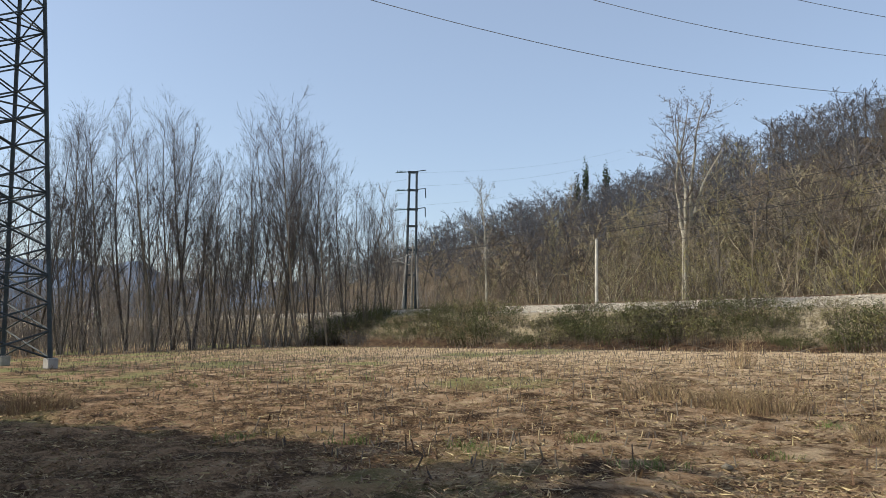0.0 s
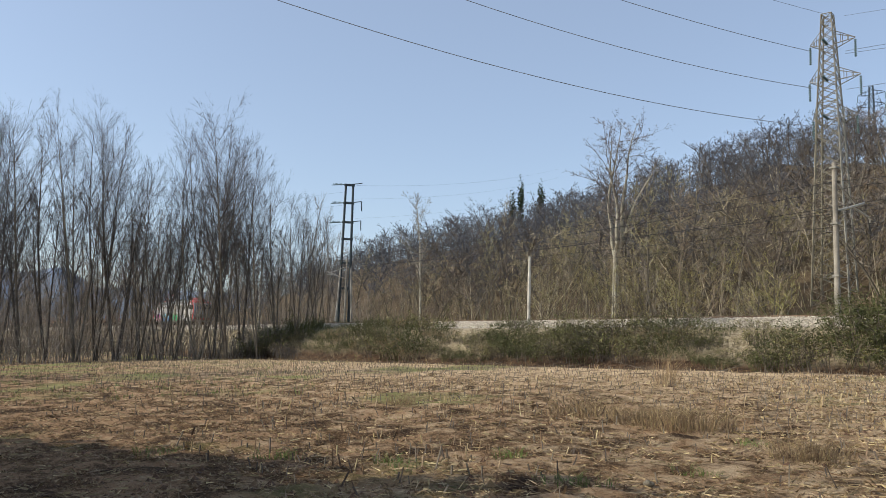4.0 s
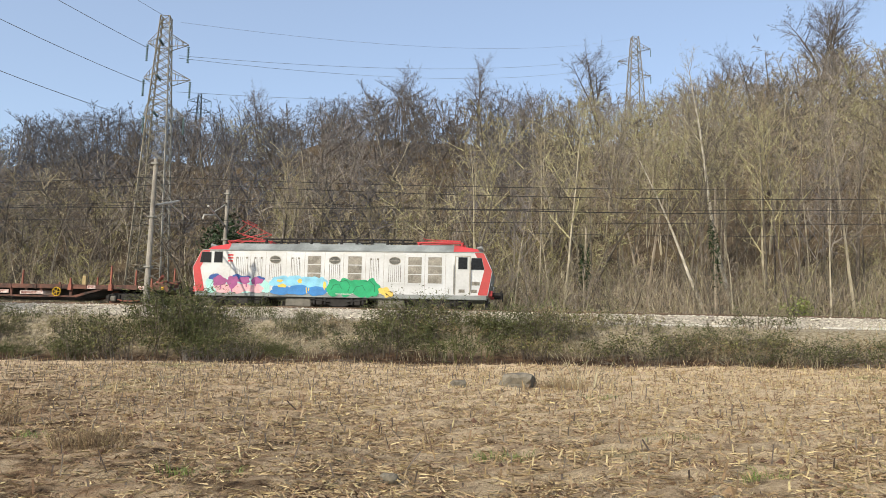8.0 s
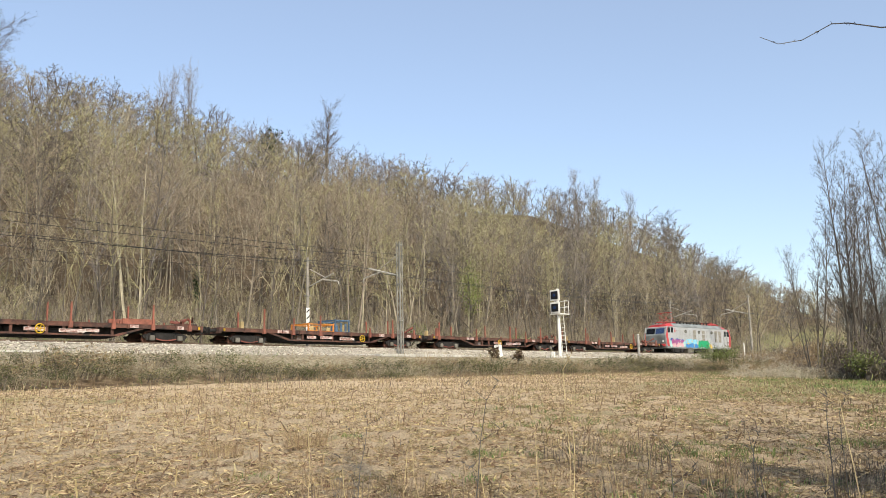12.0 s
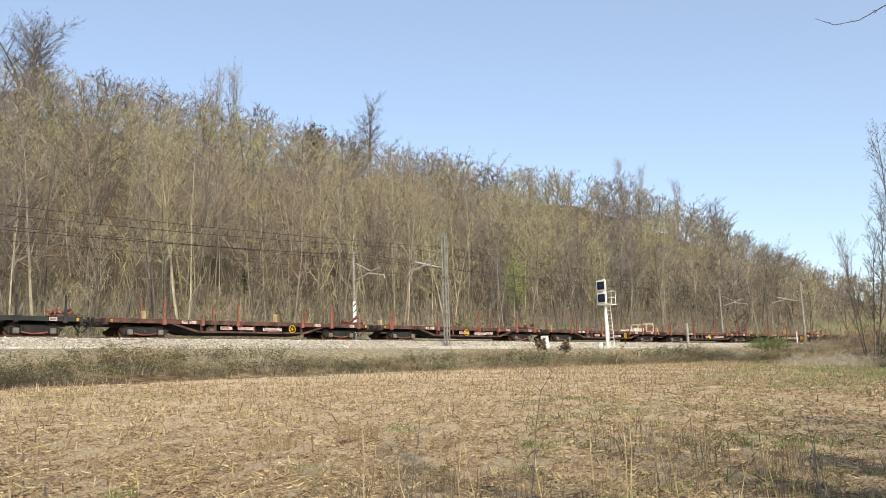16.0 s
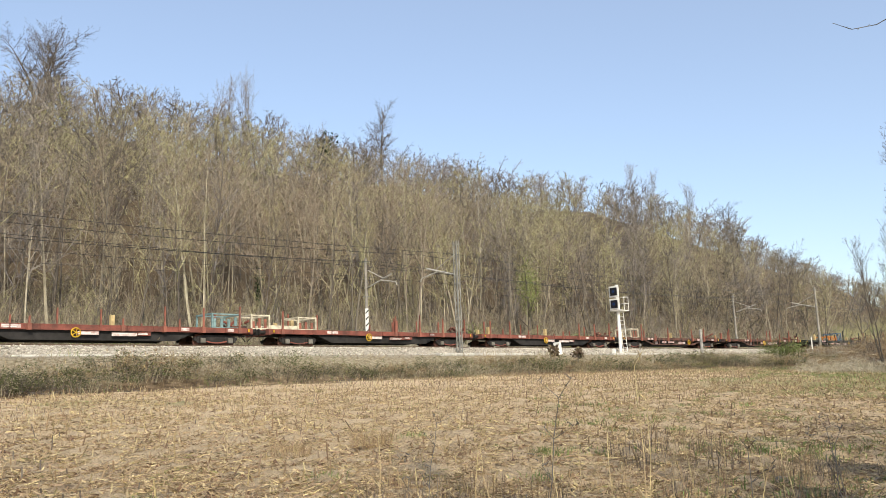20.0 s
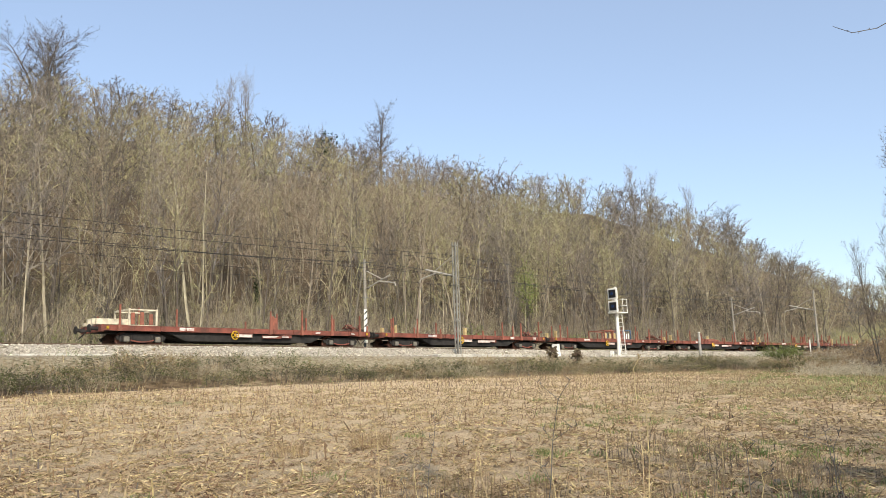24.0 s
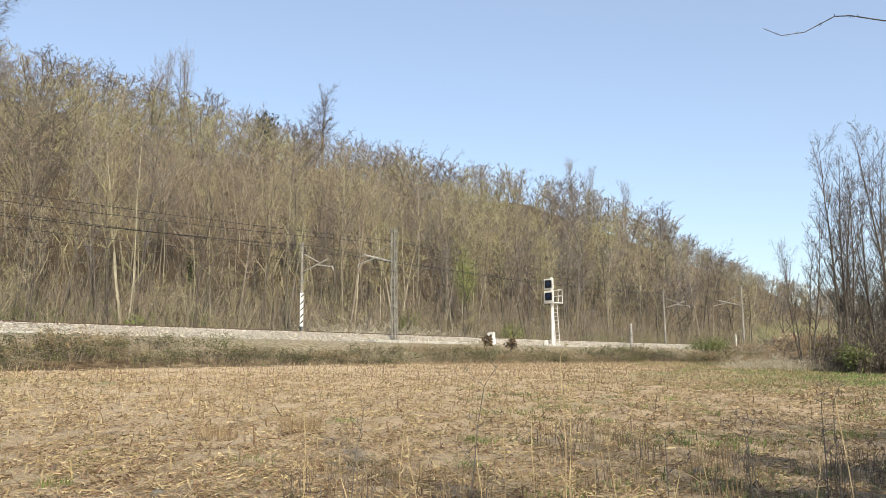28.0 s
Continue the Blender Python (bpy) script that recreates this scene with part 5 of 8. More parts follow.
def spray(name, c):
    if name not in PAINTS:
        PAINTS[name] = mat("spray_" + name, c, rough=0.5, scale=3, dark=tuple(k * 0.8 for k in c), fine=25, vary=0.12, bump=0)
    return PAINTS[name]


def lx(px):
    return (px - 734) / 80.2


def lz(py):
    return (390 - py) / 80.2


SIDE_Y = -1.45


def plate(bm, pts, y, depth=0.006):
    """A thin plate on the near flank: outline in x, z."""
    ngon_prism(bm, pts, y - depth, y)


def blob(cx, cz, rx, rz, seed, n=18, rough_=0.25):
    r = random.Random(seed)
    ph = [r.uniform(0, 6.28) for _ in range(3)]
    out = []
    for i in range(n):
        a = 2 * math.pi * i / n
        k = 1 + rough_ * (math.sin(3 * a + ph[0]) * 0.5 + math.sin(5 * a + ph[1]) * 0.4 + r.uniform(-0.2, 0.2))
        out.append((cx + rx * k * math.cos(a), cz + rz * k * math.sin(a)))
    return out


def stroke(pts, width):
    """Outline of a thick line."""
    left, right = [], []
    for i, p in enumerate(pts):
        a, b = Vector(pts[max(i - 1, 0)]), Vector(pts[min(i + 1, len(pts) - 1)])
        d = (b - a).normalized()
        nrm = Vector((-d.y, d.x)) * width / 2
        left.append((p[0] + nrm.x, p[1] + nrm.y))
        right.append((p[0] - nrm.x, p[1] - nrm.y))
    return left + right[::-1]


def louvre_panel(body, x0, x1, z0, z1, across, round_top=False):
    """A framed panel on the flank: three stacked grilles, or upright ribs under an arched top, with or without a porthole."""
    bm = bmesh.new()
    w = 0.05
    for a in ((x0, z0, x1, z0 + w), (x0, z1 - w, x1, z1), (x0, z0 + w, x0 + w, z1 - w), (x1 - w, z0 + w, x1, z1 - w)):
        box(bm, a[0], SIDE_Y - 0.0128, a[1], a[2], SIDE_Y - 0.002, a[3], 0.003)
    fr = part("panel_frame", bm, M_LOCO_WHITE, body)
    bm = bmesh.new()
    box(bm, x0 + w, SIDE_Y - 0.006, z0 + w, x1 - w, SIDE_Y + 0.01, z1 - w)
    part("louvre_back", bm, M_SLOT, fr)
    bm = bmesh.new()
    if across:
        hh = (z1 - z0 - 2 * w) / 3
        n = 14
        s = (x1 - x0 - 2 * w) / n
        for k in range(3):
            a = z0 + w + k * hh
            for i in range(n):
                box(bm, x0 + w + (i + 0.18) * s, SIDE_Y - 0.011, a + 0.01, x0 + w + (i + 0.72) * s, SIDE_Y - 0.004, a + hh - 0.01)
        part("louvre_grille", bm, M_LOUVRE, fr)
        for k in (1, 2):
            bm = bmesh.new()
            box(bm, x0 + w, SIDE_Y - 0.0125, z0 + w + k * hh - 0.022, x1 - w, SIDE_Y - 0.003, z0 + w + k * hh + 0.022)
            part("panel_bar", bm, M_LOCO_WHITE, fr)
        return
    top = z1 - w - (0.42 if round_top else 0.06)
    n = max(5, int((x1 - x0) / 0.12))
    s = (x1 - x0 - 2 * w - 0.04) / n
    for i in range(n):
        drop = 0.10 if i in (0, n - 1) and not round_top else 0.0
        box(bm, x0 + w + 0.02 + (i + 0.10) * s, SIDE_Y - 0.0122, z0 + w + 0.05, x0 + w + 0.02 + (i + 0.90) * s, SIDE_Y - 0.004, top - 0.03 - drop, 0.002)
    part("louvre_grille", bm, M_LOCO_WHITE, fr)
    bm = bmesh.new()
    for a in ((x0 + w, z0 + w, x1 - w, z0 + w + 0.05), (x0 + w, top - 0.03, x1 - w, z1 - w)):
        box(bm, a[0], SIDE_Y - 0.0115, a[1], a[2], SIDE_Y - 0.005, a[3])
    part("panel_plate", bm, M_LOCO_WHITE, fr)
    if round_top:
        cx, cz = (x0 + x1) / 2, z1 - 0.27
        bm = bmesh.new()
        plate(bm, [(cx + 0.33 * math.cos(a), cz + 0.23 * math.sin(a)) for a in np.linspace(0, 2 * math.pi, 24, endpoint=False)], SIDE_Y - 0.012, 0.014)
        part("porthole_rim", bm, M_LOUVRE, fr)
        bm = bmesh.new()
        plate(bm, [(cx + 0.29 * math.cos(a), cz + 0.19 * math.sin(a)) for a in np.linspace(0, 2 * math.pi, 24, endpoint=False)], SIDE_Y - 0.027, 0.004)
        glass = part("porthole_glass", bm, M_PORT, fr)
        bm = bmesh.new()
        box(bm, cx - 0.28, SIDE_Y - 0.033, cz - 0.012, cx + 0.28, SIDE_Y - 0.0275, cz + 0.012)
        part("glazing_bar", bm, M_LOUVRE, glass)


def build_bogie_mesh(r=0.55, half=1.35, wide=1.35):
    """Bogie frame with axle boxes and springs."""
    bm = bmesh.new()
    for y in (-wide + 0.25, wide - 0.25):
        ngon_prism(bm, [(-half - 0.55, 0.62), (-half - 0.45, 0.45), (-half + 0.35, 0.42), (-half + 0.65, 0.28), (half - 0.65, 0.28), (half - 0.35, 0.42), (half + 0.45, 0.45), (half + 0.55, 0.62), (half, 0.8), (-half, 0.8)], y - 0.07, y + 0.07)
        for x in (-half, half):
            box(bm, x - 0.17, y - 0.16, 0.32, x + 0.17, y + 0.16, 0.66, 0.03)
            for k in (-0.3, 0.3):
                rod(bm, (x + k, y - 0.1, 0.35), (x + k, y - 0.1, 0.7), 0.07, sides=8)
    box(bm, -0.3, -wide + 0.2, 0.4, 0.3, wide - 0.2, 0.75)
    return bm


def wheelset(parent, x, r, z_r, material, y=0.78):
    bm = bmesh.new()
    rod(bm, (x, -y, z_r), (x, y, z_r), 0.08, sides=8)
    for s in (-1, 1):
        rod(bm, (x, s * (y - 0.07), z_r), (x, s * (y + 0.07), z_r), r, sides=24)
        rod(bm, (x, s * (y + 0.07), z_r), (x, s * (y + 0.10), z_r), r * 0.45, r * 0.35, sides=12)
    part("wheelset", bm, material, parent)


def build_loco():
    loco = thing("electric_locomotive", "white electric locomotive with red ends and colourful graffiti", "locomotive")
    bm = bmesh.new()
    prof = [(lx(85), 0.95), (lx(1383), 0.95), (lx(1401), 2.28), (lx(1366), 3.2), (lx(1345), 3.28), (lx(123), 3.28), (lx(102), 3.2), (lx(67), 2.28)]
    ngon_prism(bm, prof, SIDE_Y, -SIDE_Y)
    body = part("body", bm, M_LOCO_WHITE, loco)
    bm = bmesh.new()
    # grey roof with sloping flanks
    lo = [(lx(228), SIDE_Y + 0.02, 3.27), (lx(1232), SIDE_Y + 0.02, 3.27), (lx(1232), -SIDE_Y - 0.02, 3.27), (lx(228), -SIDE_Y - 0.02, 3.27)]
    hi = [(lx(228), -1.0, 3.7), (lx(1232), -1.0, 3.7), (lx(1232), 1.0, 3.7), (lx(228), 1.0, 3.7)]
    a, b = [bm.verts.new(p) for p in lo], [bm.verts.new(p) for p in hi]
    bm.faces.new(b)
    bm.faces.new(a[::-1])
    for i in range(4):
        bm.faces.new((a[i], a[(i + 1) % 4], b[(i + 1) % 4], b[i]))
    bmesh.ops.recalc_face_normals(bm, faces=bm.faces)
    part("roof", bm, M_LOCO_GREY, loco)
    for s, e0, e1 in ((1, lx(1232), lx(1345)), (-1, lx(228), lx(123))):
        bm = bmesh.new()
        y0 = -SIDE_Y - 0.02
        lo = [bm.verts.new(p) for p in ((e0, -y0, 3.27), (e1, -y0 * 0.9, 3.27), (e1, y0 * 0.9, 3.27), (e0, y0, 3.27))]
        hi = [bm.verts.new(p) for p in ((e0, -1.0, 3.71), (e1 - s * 0.12, -0.95, 3.5), (e1 - s * 0.12, 0.95, 3.5), (e0, 1.0, 3.71))]
        bm.faces.new(hi)
        bm.faces.new(lo[::-1])
        for i in range(4):
            bm.faces.new((lo[i], lo[(i + 1) % 4], hi[(i + 1) % 4], hi[i]))
        bmesh.ops.recalc_face_normals(bm, faces=bm.faces)
        part("cab_roof", bm, M_LOCO_RED, loco, "red cab roof")
        # end face, dark windscreens, red edge band
        xe, xt, xb = s * 8.318, s * 7.89, s * 8.10
        bm = bmesh.new()
        yy = 1.30
        q = [(xe + s * 0.006, -yy, 2.28), (xe + s * 0.006, yy, 2.28), (xt + s * 0.012, yy, 3.2), (xt + s * 0.012, -yy, 3.2)]
        vs = [bm.verts.new(p) for p in q] + [bm.verts.new((p[0] - s * 0.03, p[1], p[2])) for p in q]
        for f in ((0, 1, 2, 3), (7, 6, 5, 4), (0, 4, 5, 1), (1, 5, 6, 2), (2, 6, 7, 3), (3, 7, 4, 0)):
            bm.faces.new([vs[i] for i in f])
        bmesh.ops.recalc_face_normals(bm, faces=bm.faces)
        face = part("cab_front", bm, M_LOCO_GREY, loco, "grey cab front")
        bm = bmesh.new()
        q = [(xb + s * 0.01, -yy, 1.0), (xb + s * 0.01, yy, 1.0), (xe + s * 0.01, yy, 2.28), (xe + s * 0.01, -yy, 2.28)]
        vs = [bm.verts.new(p) for p in q] + [bm.verts.new((p[0] - s * 0.03, p[1], p[2])) for p in q]
        for f in ((0, 1, 2, 3), (7, 6, 5, 4), (0, 4, 5, 1), (1, 5, 6, 2), (2, 6, 7, 3), (3, 7, 4, 0)):
            bm.faces.new([vs[i] for i in f])
        bmesh.ops.recalc_face_normals(bm, faces=bm.faces)
        part("nose_panel", bm, M_LOCO_GREY, loco, "grey lower nose panel")
        for y0, y1 in ((-1.15, -0.06), (0.06, 1.15)):
            bm = bmesh.new()

            def on(y, k):
                return (xe + (xt - xe) * k + s * 0.028, y, 2.28 + 0.92 * k)
            vs = [bm.verts.new(on(*p)) for p in ((y0, 0.18), (y1, 0.18), (y1, 0.86), (y0, 0.86))]
            vb = [bm.verts.new((v.co.x - s * 0.03, v.co.y, v.co.z)) for v in vs]
            bm.faces.new(vs)
            for i in range(4):
                bm.faces.new((vs[i], vb[i], vb[(i + 1) % 4], vs[(i + 1) % 4]))
            bmesh.ops.recalc_face_normals(bm, faces=bm.faces)
            # near pane blue: the sky's reflection put into the glass colour
            part("windscreen", bm, M_TINT_BLUE if y0 < 0 else M_TINT, face)
        bm = bmesh.new()
        box(bm, min(s * 8.08, s * 8.32), -1.25, 0.95, max(s * 8.08, s * 8.32), 1.25, 1.25, 0.03)
        part("bumper_beam", bm, M_LOCO_RED, loco, "red bumper beam")
        for y in (-0.875, 0.875):
            bm = bmesh.new()
            rod(bm, (s * 8.3, y, 1.05), (s * 8.75, y, 1.05), 0.11, sides=12)
            rod(bm, (s * 8.75, y, 1.05), (s * 8.80, y, 1.05), 0.25, 0.24, sides=16)
            part("buffer", bm, M_UNDER, loco)
            bm = bmesh.new()
            rod(bm, (s * 8.24, y * 1.15, 1.55), (s * 8.30, y * 1.15, 1.55), 0.1, sides=14)
            part("headlight", bm, M_WHITE, loco)
        bm = bmesh.new()
        for k in range(3):
            rod(bm, (s * 7.4, -0.5 + k * 0.5, 3.6), (s * 7.7, -0.5 + k * 0.5, 3.66), 0.07, 0.1, sides=8)
        part("horns", bm, M_LOCO_GREY, loco)
        # red band round the flank's end
        xs = lambda px: s * abs(lx(px)) if s > 0 else lx(734 - (px - 734))
        bm = bmesh.new()
        plate(bm, [(xs(1340), 0.97), (xs(1381), 0.97), (xs(1399), 2.28), (xs(1364), 3.2), (xs(1345), 3.27), (xs(1322), 3.27), (xs(1366), 2.28)], SIDE_Y - 0.001, 0.012)
        part("edge_band", bm, M_LOCO_RED, loco, "red edge band")
    # skirt
    bm = bmesh.new()
    box(bm, lx(85), SIDE_Y - 0.004, 0.72, lx(1378), -SIDE_Y + 0.004, 0.97, 0.02)
    part("skirt", bm, M_LOCO_GREY, loco, "grey skirt")
    # cab windows, doors
    for pts in ([(100, 184), (107, 138), (150, 138), (150, 184)], [(165, 184), (165, 136), (202, 136), (202, 184)], [(1255, 200), (1255, 150), (1293, 150), (1293, 200)], [(1308, 202), (1312, 153), (1354, 153), (1366, 202)]):
        cxx, czz = sum(p[0] for p in pts) / 4, sum(p[1] for p in pts) / 4
        bm = bmesh.new()
        plate(bm, [(lx(cxx + (p[0] - cxx) * 1.07), lz(czz + (p[1] - czz) * 1.06)) for p in pts], SIDE_Y - 0.001, 0.014)
        fr = part("window_frame", bm, M_LOCO_GREY, loco)
        bm = bmesh.new()
        plate(bm, [(lx(p[0]), lz(p[1])) for p in pts], SIDE_Y - 0.016, 0.006)
        part("window_pane", bm, M_TINT, fr)
    bm = bmesh.new()
    for a in ((1240, 146, 1244, 312), (1303, 146, 1307, 312), (1240, 143, 1307, 147)):
        box(bm, lx(a[0]), SIDE_Y - 0.012, lz(a[3]), lx(a[2]), SIDE_Y, lz(a[1]))
    part("cab_door_frame", bm, M_LOUVRE, loco)
    bm = bmesh.new()
    for x in (1236, 1309):
        rod(bm, (lx(x), SIDE_Y - 0.06, lz(300)), (lx(x), SIDE_Y - 0.06, lz(180)), 0.02, sides=6)
    part("grab_rail", bm, M_STEEL, loco)
    for x0, x1, y0, y1 in ((1258, 1284, 288, 302), (1312, 1336, 288, 302), (1313, 1348, 254, 270)):
        bm = bmesh.new()
        box(bm, lx(x0), SIDE_Y - 0.01, lz(y1), lx(x1), SIDE_Y + 0.01, lz(y0))
        part("step_recess", bm, M_SLOT, loco)
    bm = bmesh.new()
    for k in range(3):
        box(bm, lx(228), SIDE_Y - 0.008, lz(180 - k * 13), lx(252), SIDE_Y, lz(172 - k * 13))
    part("number_plate", bm, M_LOCO_RED, loco, "red and white plate with bars")
    for x0, x1, kind in ((262, 325, 0), (345, 390, 0), (415, 475, 2), (513, 560, 0), (588, 655, 1), (685, 740, 2), (768, 837, 1), (865, 912, 0), (948, 1010, 2), (1033, 1100, 1), (1120, 1188, 1)):
        louvre_panel(loco, lx(x0), lx(x1), lz(268), lz(147), kind == 1, kind == 2)
    # seams
    for x in (240, 332, 402, 495, 578, 668, 752, 850, 930, 1022, 1110, 1200):
        bm = bmesh.new()
        box(bm, lx(x) - 0.01, SIDE_Y - 0.006, lz(305), lx(x) + 0.01, SIDE_Y, lz(135))
        part("panel_seam", bm, M_LOUVRE, loco)
    bm = bmesh.new()
    box(bm, lx(110), SIDE_Y - 0.03, 3.24, lx(1360), SIDE_Y + 0.01, 3.29)
    part("rain_gutter", bm, M_LOCO_GREY, loco)
    # graffiti
    y = SIDE_Y - 0.0135
    paint = [("mint", (0.36, 0.66, 0.60), ((170, 282, 42, 36), (240, 288, 60, 30), (330, 286, 60, 32), (395, 290, 34, 26))),
             ("pink", (0.72, 0.40, 0.42), ((215, 298, 45, 20), (285, 296, 55, 22), (355, 298, 45, 18))),
             ("navy", (0.04, 0.10, 0.32), ((172, 250, 26, 15), (276, 248, 26, 12), (378, 256, 22, 13), (320, 250, 16, 9))),
             ("purple", (0.35, 0.09, 0.24), ((195, 266, 32, 23), (255, 270, 25, 28), (308, 262, 28, 16), (366, 264, 28, 15))),
             ("pale_blue", (0.25, 0.56, 0.72), ((470, 268, 44, 28), (540, 262, 44, 24), (610, 266, 46, 26), (660, 268, 26, 22))),
             ("blue", (0.05, 0.22, 0.52), ((480, 304, 52, 20), (560, 302, 54, 22), (640, 304, 48, 20))),
             ("amber", (0.74, 0.52, 0.10), ((482, 284, 20, 8), (470, 262, 14, 6), (560, 262, 10, 10), (672, 280, 7, 18))),
             ("green", (0.02, 0.36, 0.15), ((722, 290, 44, 36), (775, 286, 44, 38), (835, 288, 46, 38), (882, 290, 34, 40))),
             ("yellow", (0.74, 0.52, 0.12), ((935, 300, 24, 17), (955, 312, 20, 16)))]
    k = 0
    for nm, c, spots in paint:
        for cx, cy, rx, rz in spots:
            k += 1
            bm = bmesh.new()
            out = [(lx(q[0]), min(max(lz(q[1]), lz(330)), lz(228))) for q in blob(cx, cy, rx, rz, 70 + k, 26, 0.22)]
            plate(bm, out, y - k * 0.0005, 0.0004)
            part("graffiti_" + nm, bm, spray(nm, c), loco, nm.replace("_", " ") + " graffiti paint")
    marks = [("purple", (0.35, 0.09, 0.24), [[(200, 280), (203, 302)], [(252, 290), (254, 314)], [(318, 270), (319, 292)], [(360, 272), (361, 288)]], 0.07),
             ("amber", (0.74, 0.52, 0.10), [[(590, 290), (594, 316)], [(602, 292), (600, 306)]], 0.06),
             ("dark_green", (0.01, 0.13, 0.06), [[(700, 300), (712, 278), (736, 272), (750, 296)], [(740, 262), (770, 256), (786, 280), (776, 306)], [(800, 308), (812, 284), (840, 278), (852, 300)], [(846, 262), (872, 256), (892, 276), (894, 306)]], 0.03),
             ("white", (0.75, 0.75, 0.72), [[(722, 316), (790, 316)]], 0.04)]
    for i, (nm, c, lines, wide) in enumerate(marks):
        for ln in lines:
            bm = bmesh.new()
            plate(bm, stroke([(lx(a), lz(b)) for a, b in ln], wide), y - 0.0195 - i * 0.0008, 0.0005)
            part("graffiti_stroke", bm, spray(nm, c), loco, nm.replace("_", " ") + " graffiti stroke")
    # running gear
    for x in (-5.6, 0.0, 5.6):
        bm = build_bogie_mesh(half=1.05, wide=1.5)
        bmesh.ops.translate(bm, vec=(x, 0, 0), verts=bm.verts)
        bo = part("bogie", bm, M_UNDER, loco)
        for k in (-1.05, 1.05):
            wheelset(bo, x + k, 0.52, 0.52, M_UNDER)
        for k in (-1.6, 1.6):
            bm = bmesh.new()
            rod(bm, (x + k * 0.3, -1.4, 0.5), (x + k, -1.4, 0.66), 0.04, sides=6)
            part("damper", bm, M_UNDER, bo)
    for x0, x1, mt in ((lx(906), lx(1022), M_TANK), (lx(495), lx(611), M_TANK), (lx(700), lx(760), M_UNDER)):
        bm = bmesh.new()
        box(bm, x0, -1.3, 0.22, x1, 1.3, 0.74, 0.05)
        part("equipment_box", bm, mt, loco)
    for x in (8.0, -8.0):
        bm = bmesh.new()
        box(bm, x - 0.25, -1.2, 0.15, x + 0.25, 1.2, 0.3, 0.02)
        for y2 in (-1.0, 1.0):
            box(bm, x - 0.08, y2 - 0.06, 0.28, x + 0.08, y2 + 0.06, 0.8)
        part("rail_guard", bm, M_UNDER, loco)
    for x in (lx(1270), lx(190)):
        bm = bmesh.new()
        for z in (0.3, 0.55):
            box(bm, x - 0.2, -1.5, z, x + 0.2, -1.3, z + 0.03)
        for k in (-0.2, 0.2):
            box(bm, x + k - 0.015, -1.48, 0.3, x + k + 0.015, -1.44, 0.75)
        part("cab_steps", bm, M_UNDER, loco)
    # roof gear
    for i in range(10):
        x = -4.4 + i * 0.86
        for y2 in (-0.75, 0.5):
            bm = bmesh.new()
            rod(bm, (x, y2, 3.69), (x, y2, 3.98), 0.10, 0.06, sides=8)
            part("roof_insulator", bm, M_UNDER, loco, "dark roof insulator")
    for y2 in (-0.75, 0.5):
        bm = bmesh.new()
        rod(bm, (-4.6, y2, 4.0), (3.9, y2, 4.0), 0.04, sides=6)
        part("roof_busbar", bm, M_UNDER, loco)
    for x0, x1 in ((-2.6, -1.4), (-0.4, 0.9), (1.6, 2.5)):
        bm = bmesh.new()
        box(bm, x0, -0.4, 3.69, x1, 0.4, 3.86, 0.03)
        part("roof_box", bm, M_LOCO_GREY, loco)
    for s, up in ((1, False), (-1, True)):
        x = s * 5.4
        mt = M_LOCO_RED
        bm = bmesh.new()
        for yy in (-0.6, 0.6):
            rod(bm, (x - 1.3, yy, 3.88), (x + 1.3, yy, 3.88), 0.04, sides=6)
        for xx in (-1.2, 1.2):
            rod(bm, (x + xx, -0.6, 3.88), (x + xx, 0.6, 3.88), 0.04, sides=6)
            for yy in (-0.6, 0.6):
                rod(bm, (x + xx, yy, 3.6), (x + xx, yy, 3.88), 0.06, sides=8)
        pan = part("pantograph", bm, mt, loco, "red folded pantograph" if s > 0 else "red half-raised pantograph")
        if up:
            arms = [((x - 1.1, yy, 3.9), (x + 0.9, yy * 0.8, 4.4), 0.02) for yy in (-0.5, 0.5)] + [((x + 0.9, yy * 0.8, 4.4), (x - 0.45, yy * 1.1, 5.0), 0.017) for yy in (-0.5, 0.5)]
            arms += [((x + 1.1, yy, 3.9), (x - 0.9, yy * 0.8, 4.4), 0.02) for yy in (-0.5, 0.5)] + [((x - 0.9, yy * 0.8, 4.4), (x - 0.15, yy * 1.1, 5.0), 0.017) for yy in (-0.5, 0.5)]
            arms += [((x - k, -0.85, 5.02), (x - k, 0.85, 5.02), 0.03) for k in (0.45, 0.15)]
        else:
            arms = [((x - 1.2, yy, 3.92), (x + 1.1, yy * 0.8, 4.0), 0.03) for yy in (-0.5, 0.5)] + [((x + 1.1, yy * 0.8, 4.02), (x - 0.9, yy * 0.9, 4.08), 0.025) for yy in (-0.5, 0.5)]
            arms.append(((x - 0.9, -0.85, 4.1), (x - 0.9, 0.85, 4.1), 0.03))
        for a, b, r0 in arms:
            bm = bmesh.new()
            rod(bm, a, b, r0, sides=6)
            part("pantograph_arm", bm, mt, pan)
    return loco


M_RUST = mat("rust_red_paint", (0.27, 0.085, 0.06), rough=0.75, scale=1.6, dark=(0.12, 0.05, 0.038), fine=18, vary=0.3)
M_RUST_DARK = mat("dark_rusty_steel", (0.17, 0.078, 0.055), rough=0.8, scale=1.6, dark=(0.035, 0.028, 0.025), fine=18, vary=0.3)
M_DECK = mat("weathered_plank_deck", (0.20, 0.15, 0.11), rough=0.9, scale=2, fine=22)
M_GREEN_BLACK = mat("dark_green_grime", (0.045, 0.05, 0.045), rough=0.8, scale=1.6, fine=18, vary=0.3)
M_PLATE = mat("pale_lettering_plate", (0.66, 0.58, 0.54), rough=0.6, scale=5, dark=(0.42, 0.25, 0.21), fine=20)
